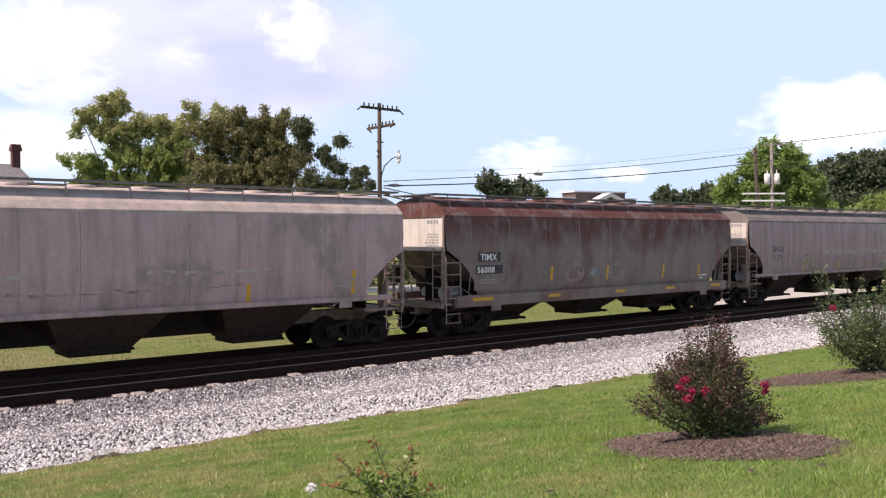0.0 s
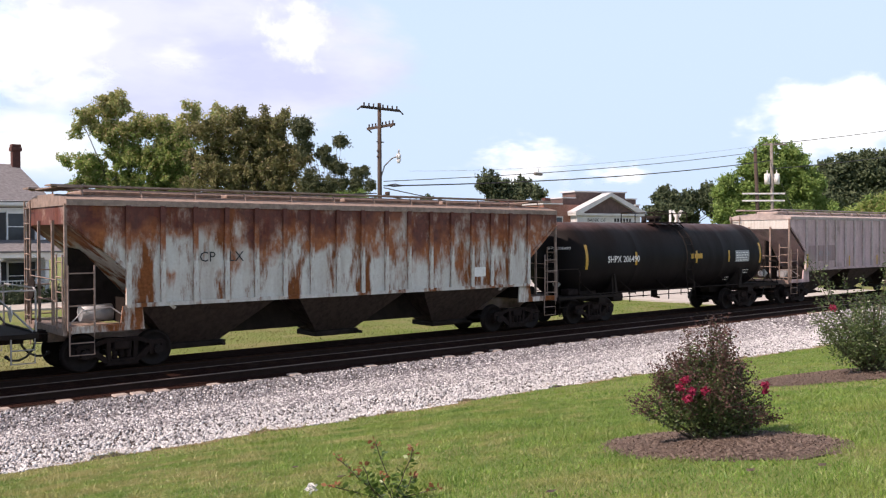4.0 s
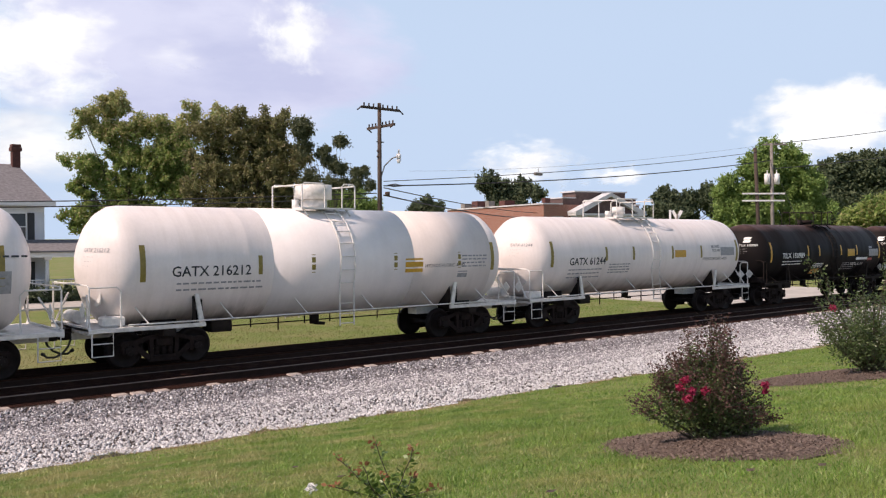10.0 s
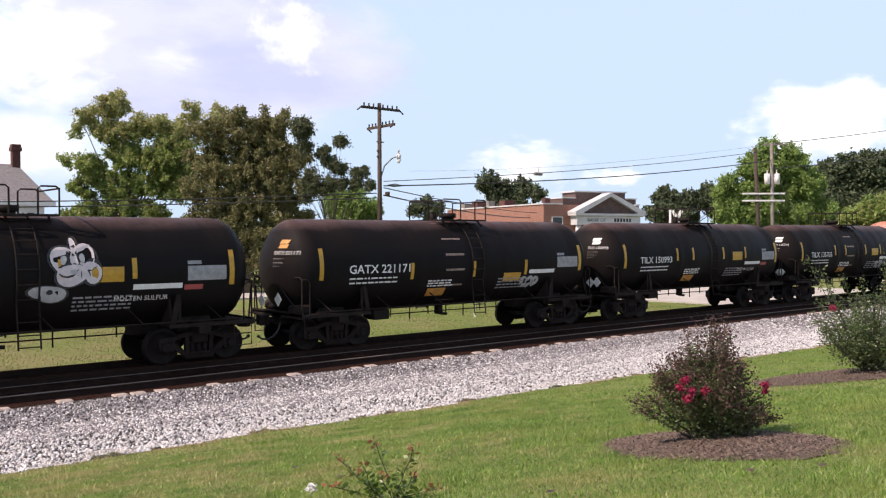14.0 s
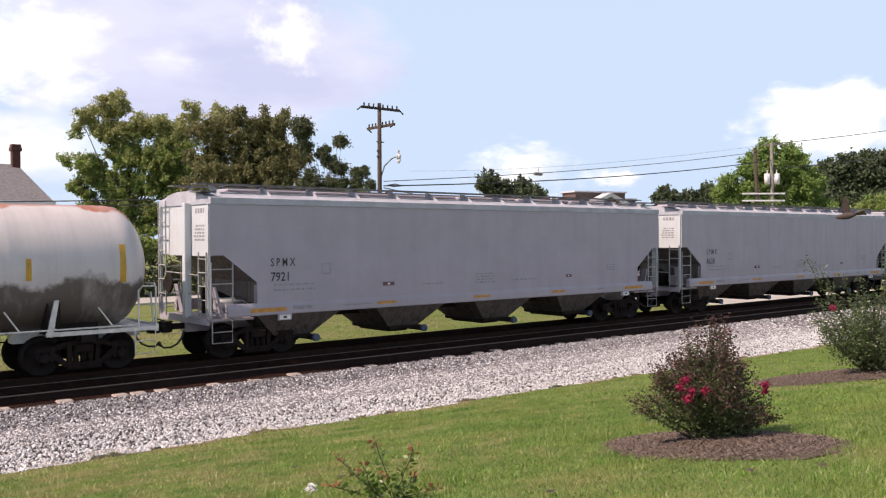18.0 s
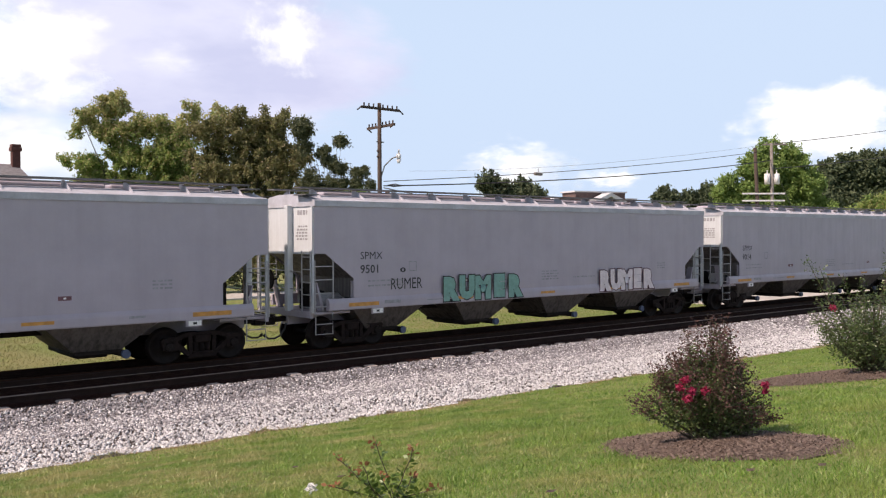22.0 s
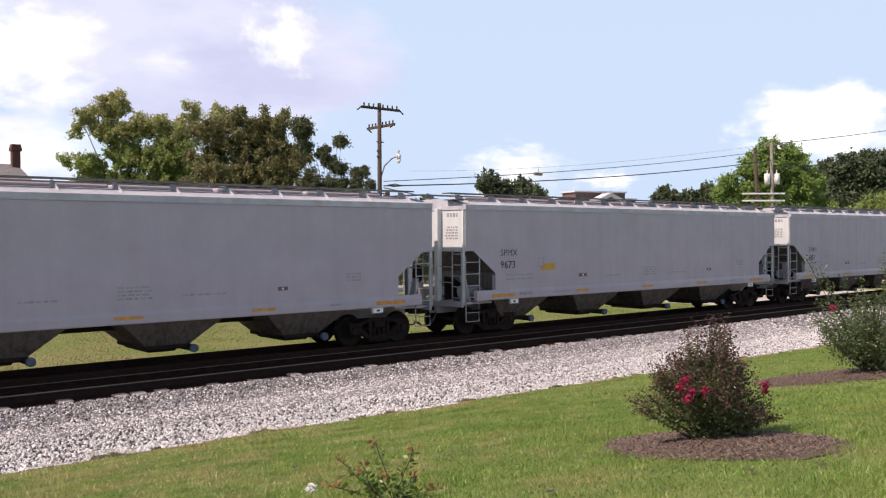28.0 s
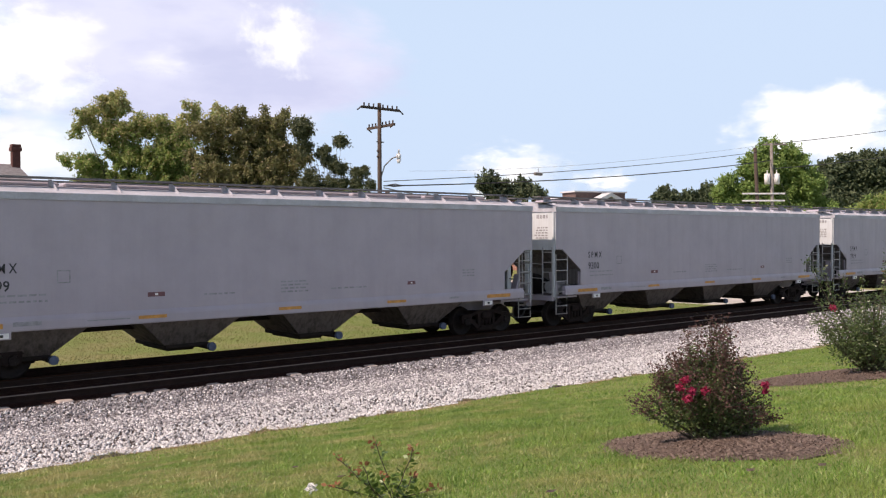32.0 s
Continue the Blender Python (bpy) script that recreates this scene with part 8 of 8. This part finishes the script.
def rose(base, stems, label, seed):
    rng = np.random.default_rng(seed)
    s = thing("rose_bush", label, "rose bush", at=pose(*base))
    bm = bmesh.new()
    g, r = [], []
    for ac, dp, h in stems:
        tip = R2 * ac + F2 * dp + Vector((0, 0, h))
        root = Vector((rng.uniform(-0.1, 0.1), rng.uniform(-0.1, 0.1), -0.02))
        last = root
        for k in range(1, 6):
            p = root.lerp(tip, k / 5) + Vector((rng.uniform(-0.01, 0.01), rng.uniform(-0.01, 0.01), 0))
            rod(bm, last, p, 0.004, 4, caps=False)
            last = p
        for t in np.linspace(0.25, 1.0, 9):
            c = root.lerp(tip, float(t))
            for q in range(5):
                a = Vector(rng.normal(size=3))
                a.z = abs(a.z) * 0.5
                a.normalize()
                (r if t > 0.82 else g).append((c + a * 0.02, a))
    part("branching", bm, M_BARK, s)
    for nm, lst, mt, size in (("foliage", g, L_ROSE, 0.06), ("new_growth", r, L_TIP, 0.05)):
        q = []
        for p, a in lst:
            b = a.cross(Vector(rng.normal(size=3))).normalized()
            z = size * rng.uniform(0.6, 1.2)
            q.append([p, p + a * z * 0.5 + b * z * 0.3, p + a * z, p + a * z * 0.5 - b * z * 0.3])
        v = np.array(q, dtype=float).reshape(-1, 3)
        part(nm, leaf_mesh(nm, v, np.arange(len(v)).reshape(-1, 4), mt), None, s)
    return s


ros = rose((4.28, -16.74, 1.06), [(-0.08, 0, 0.50), (-0.40, 0.05, 0.36), (0.24, 0, 0.44), (-0.17, -0.1, 0.32), (0.22, 0.05, 0.20), (-0.45, 0, 0.14), (0.42, -0.1, 0.14), (-0.02, -0.15, 0.26), (-0.28, 0.1, 0.22)], "young rose bush with reddish tips and one white bloom", 51)
rng = np.random.default_rng(53)
c = R2 * -0.60 + Vector((0, 0, 0.12))
v, f = leaf_cloud(rng, [((c.x, c.y, c.z), 0.030)], 40000, 0.016)
part("white_bloom", leaf_mesh("white_bloom", v, f, M_TRIM), None, ros, "creamy white bloom")

# fallen leaves on the grass
rng = np.random.default_rng(54)
for i, (x, y) in enumerate(((6.0, -19.0), (6.3, -19.4), (7.5, -20.2), (5.0, -15.0), (8.2, -19.6), (4.9, -18.0), (9.5, -18.9), (5.3, -13.6))):
    bm = bmesh.new()
    z = ground_z(x, y) + 0.04
    prism(bm, [(x - 0.05, y), (x - 0.01, y - 0.03), (x + 0.06, y), (x, y + 0.035)], z, z + 0.003, "z")
    solid("fallen_leaf", bm, M_MULCH, "dry brown fallen leaf on the grass", "leaf", "fallen leaves")

# ---- a bird that flies into the shrub ----
bird = thing("bird", "small brown bird with pale underside in flight", "bird")
bm = bmesh.new()
lathe(bm, [(-0.10, 0.008), (-0.06, 0.028), (0.0, 0.04), (0.05, 0.034), (0.08, 0.026), (0.10, 0.022), (0.12, 0.006), (0.135, 0.002)], True, 12)
part("body", bm, plain("bird_brown", (0.07, 0.05, 0.045), 0.8, 0, 0.3, 20), bird)
for s in (-1, 1):
    bm = bmesh.new()
    prism(bm, [(0.05, 0.0), (0.03, s * 0.13), (-0.03, s * 0.24), (-0.05, s * 0.14), (-0.045, 0.0)], 0.010, 0.016, "z")
    bmesh.ops.rotate(bm, verts=bm.verts, cent=(0, 0, 0), matrix=Matrix.Rotation(radians(32 * s), 3, "X"))
    part("wing", bm, plain("bird_wing", (0.09, 0.065, 0.06), 0.8, 0, 0.35, 20), bird)
bm = bmesh.new()
prism(bm, [(-0.09, -0.02), (-0.19, -0.045), (-0.19, 0.045), (-0.09, 0.02)], 0.0, 0.006, "z")
part("tail", bm, plain("bird_tail", (0.12, 0.08, 0.07), 0.8, 0, 0.3, 20), bird)

# ---- clouds far beyond the town ----
def cloud_mat(name, edge, seed, shade=0.5, scale=2.2, lit=(0.98, 1.2, 1.28), dim=(0.60, 0.75, 0.92), rag=2.4):
    m = bpy.data.materials.new(name)
    m.use_nodes = True
    nt = m.node_tree
    nt.nodes.clear()
    v = coords(nt, loc=(seed, seed * 0.7, 0))
    raw = coords(nt)
    ln = nt.nodes.new("ShaderNodeVectorMath")
    ln.operation = "LENGTH"
    nt.links.new(raw, ln.inputs[0])
    n = nd(nt, "ShaderNodeTexNoise", Scale=scale, Detail=9, Roughness=0.55, Distortion=0.15)
    nt.links.new(v, n.inputs["Vector"])
    body = math_node(nt, "ADD", math_node(nt, "SUBTRACT", 1.0, ln.outputs["Value"]), math_node(nt, "MULTIPLY", math_node(nt, "SUBTRACT", n.outputs["Fac"], 0.5), rag))
    al = nt.nodes.new("ShaderNodeMapRange")
    al.interpolation_type = "SMOOTHSTEP"
    al.inputs["From Min"].default_value, al.inputs["From Max"].default_value = 0.12, 0.12 + edge
    nt.links.new(body, al.inputs["Value"])
    n2 = nd(nt, "ShaderNodeTexNoise", Scale=scale * 0.8, Detail=6, Roughness=0.55)
    nt.links.new(coords(nt, loc=(seed + 5, 3, 0)), n2.inputs["Vector"])
    sh = nt.nodes.new("ShaderNodeMapRange")
    sh.inputs["From Min"].default_value, sh.inputs["From Max"].default_value = 0.40, 0.62
    nt.links.new(n2.outputs["Fac"], sh.inputs["Value"])
    col = mix(nt, math_node(nt, "MULTIPLY", sh.outputs["Result"], shade), lit, dim)
    em = nt.nodes.new("ShaderNodeEmission")
    em.inputs["Strength"].default_value = 1.0
    nt.links.new(col, em.inputs[0])
    tr = nt.nodes.new("ShaderNodeBsdfTransparent")
    ms = nt.nodes.new("ShaderNodeMixShader")
    out = nt.nodes.new("ShaderNodeOutputMaterial")
    nt.links.new(al.outputs["Result"], ms.inputs[0])
    nt.links.new(tr.outputs[0], ms.inputs[1])
    nt.links.new(em.outputs[0], ms.inputs[2])
    nt.links.new(ms.outputs[0], out.inputs["Surface"])
    return m


CLOUDS = []


def cloud(x, y, z, half_w, half_h, mat, label, far=0.0, sx=1.6, sy=1.6):
    """A sheet of cloud three kilometres off; its shape fades out before the sheet ends."""
    bm = bmesh.new()
    vs = [bm.verts.new((a, b, 0)) for a, b in ((-sx, -sy), (sx, -sy), (sx, sy), (-sx, sy))]
    bm.faces.new(vs)
    ob = solid("cloud", bm, mat, label, "cloud", "clouds", "structure")
    p = Vector((x, y, z))
    k = 1 + far
    p = Vector(EYE) + (p - Vector(EYE)) * k
    ob.scale = (half_w * k, half_h * k, 1)
    CLOUDS.append((ob, p))


LAV, PALE = (0.495, 0.645, 0.945), (0.62, 0.785, 1.06)
cloud(1310, 2810, 640, 1000, 390, cloud_mat("grey_cloud_bank", 0.38, 2.3, 1.0, 1.7, PALE, LAV, 1.3), "wide lavender-grey cloud bank", 0.35)
cloud(880, 3160, 640, 400, 230, cloud_mat("bright_cloud", 0.75, 5.1, 0.15, 1.9, rag=1.8), "bright white cloud", 0.1)
cloud(860, 3180, 300, 430, 200, cloud_mat("low_haze_cloud", 0.9, 7.7, 0.6, 1.4, (0.95, 1.15, 1.2), (0.64, 0.79, 0.95), 1.6), "low hazy white cloud", 0.2)
cloud(1549, 2608, 690, 170, 160, cloud_mat("bright_puff", 0.95, 8.4, 0.25, 1.9, rag=2.0), "bright white cloud puff", 0.0)
cloud(1240, 2870, 610, 150, 70, cloud_mat("bright_wisp", 1.9, 4.4, 0.3, 1.7, rag=1.6), "thin white cloud wisp", 0.0)
cloud(2925, 1440, 372, 345, 195, cloud_mat("cumulus", 0.55, 13.2, 0.55, 1.9, (0.98, 1.2, 1.28), (0.70, 0.86, 1.0), rag=1.6), "white cumulus cloud low over the trees", 0.0)
cloud(2134, 2108, 235, 250, 120, cloud_mat("low_cumulus", 0.9, 6.2, 0.4, 1.8), "low white cumulus cloud", 0.01)
cloud(2392, 1888, 205, 130, 45, cloud_mat("small_cumulus", 1.0, 9.9, 0.4, 1.8), "small low white cloud", 0.02)


def more_motions():
    """Clouds drift slowly; the bird darts into the shrub."""
    for ob, p in CLOUDS:
        aim = look(p, EYE)
        step = -R2 * 60 + Vector((0, 0, -26))
        walk(ob, [(0.0, Matrix.Translation(-step / 2) @ aim), (32.0, Matrix.Translation(step / 2) @ aim)])
    walk(bird, [(0.0, pose(9.6, -19.6, 3.9, 0, 0, 100)), (17.8, pose(9.7, -19.3, 3.9, 0, 0, 100)), (17.9, pose(9.89, -18.46, 3.75, 20, 0, 110)), (18.0, pose(9.94, -17.86, 3.45, 35, 10, 100)),
                (18.1, pose(14.0, -16.2, 2.2, 0, 20, 40)), (18.2, pose(15.3, -15.6, 1.55, 0, 0, 40)), (32.0, pose(15.3, -15.6, 1.55, 0, 0, 40))])


motions()
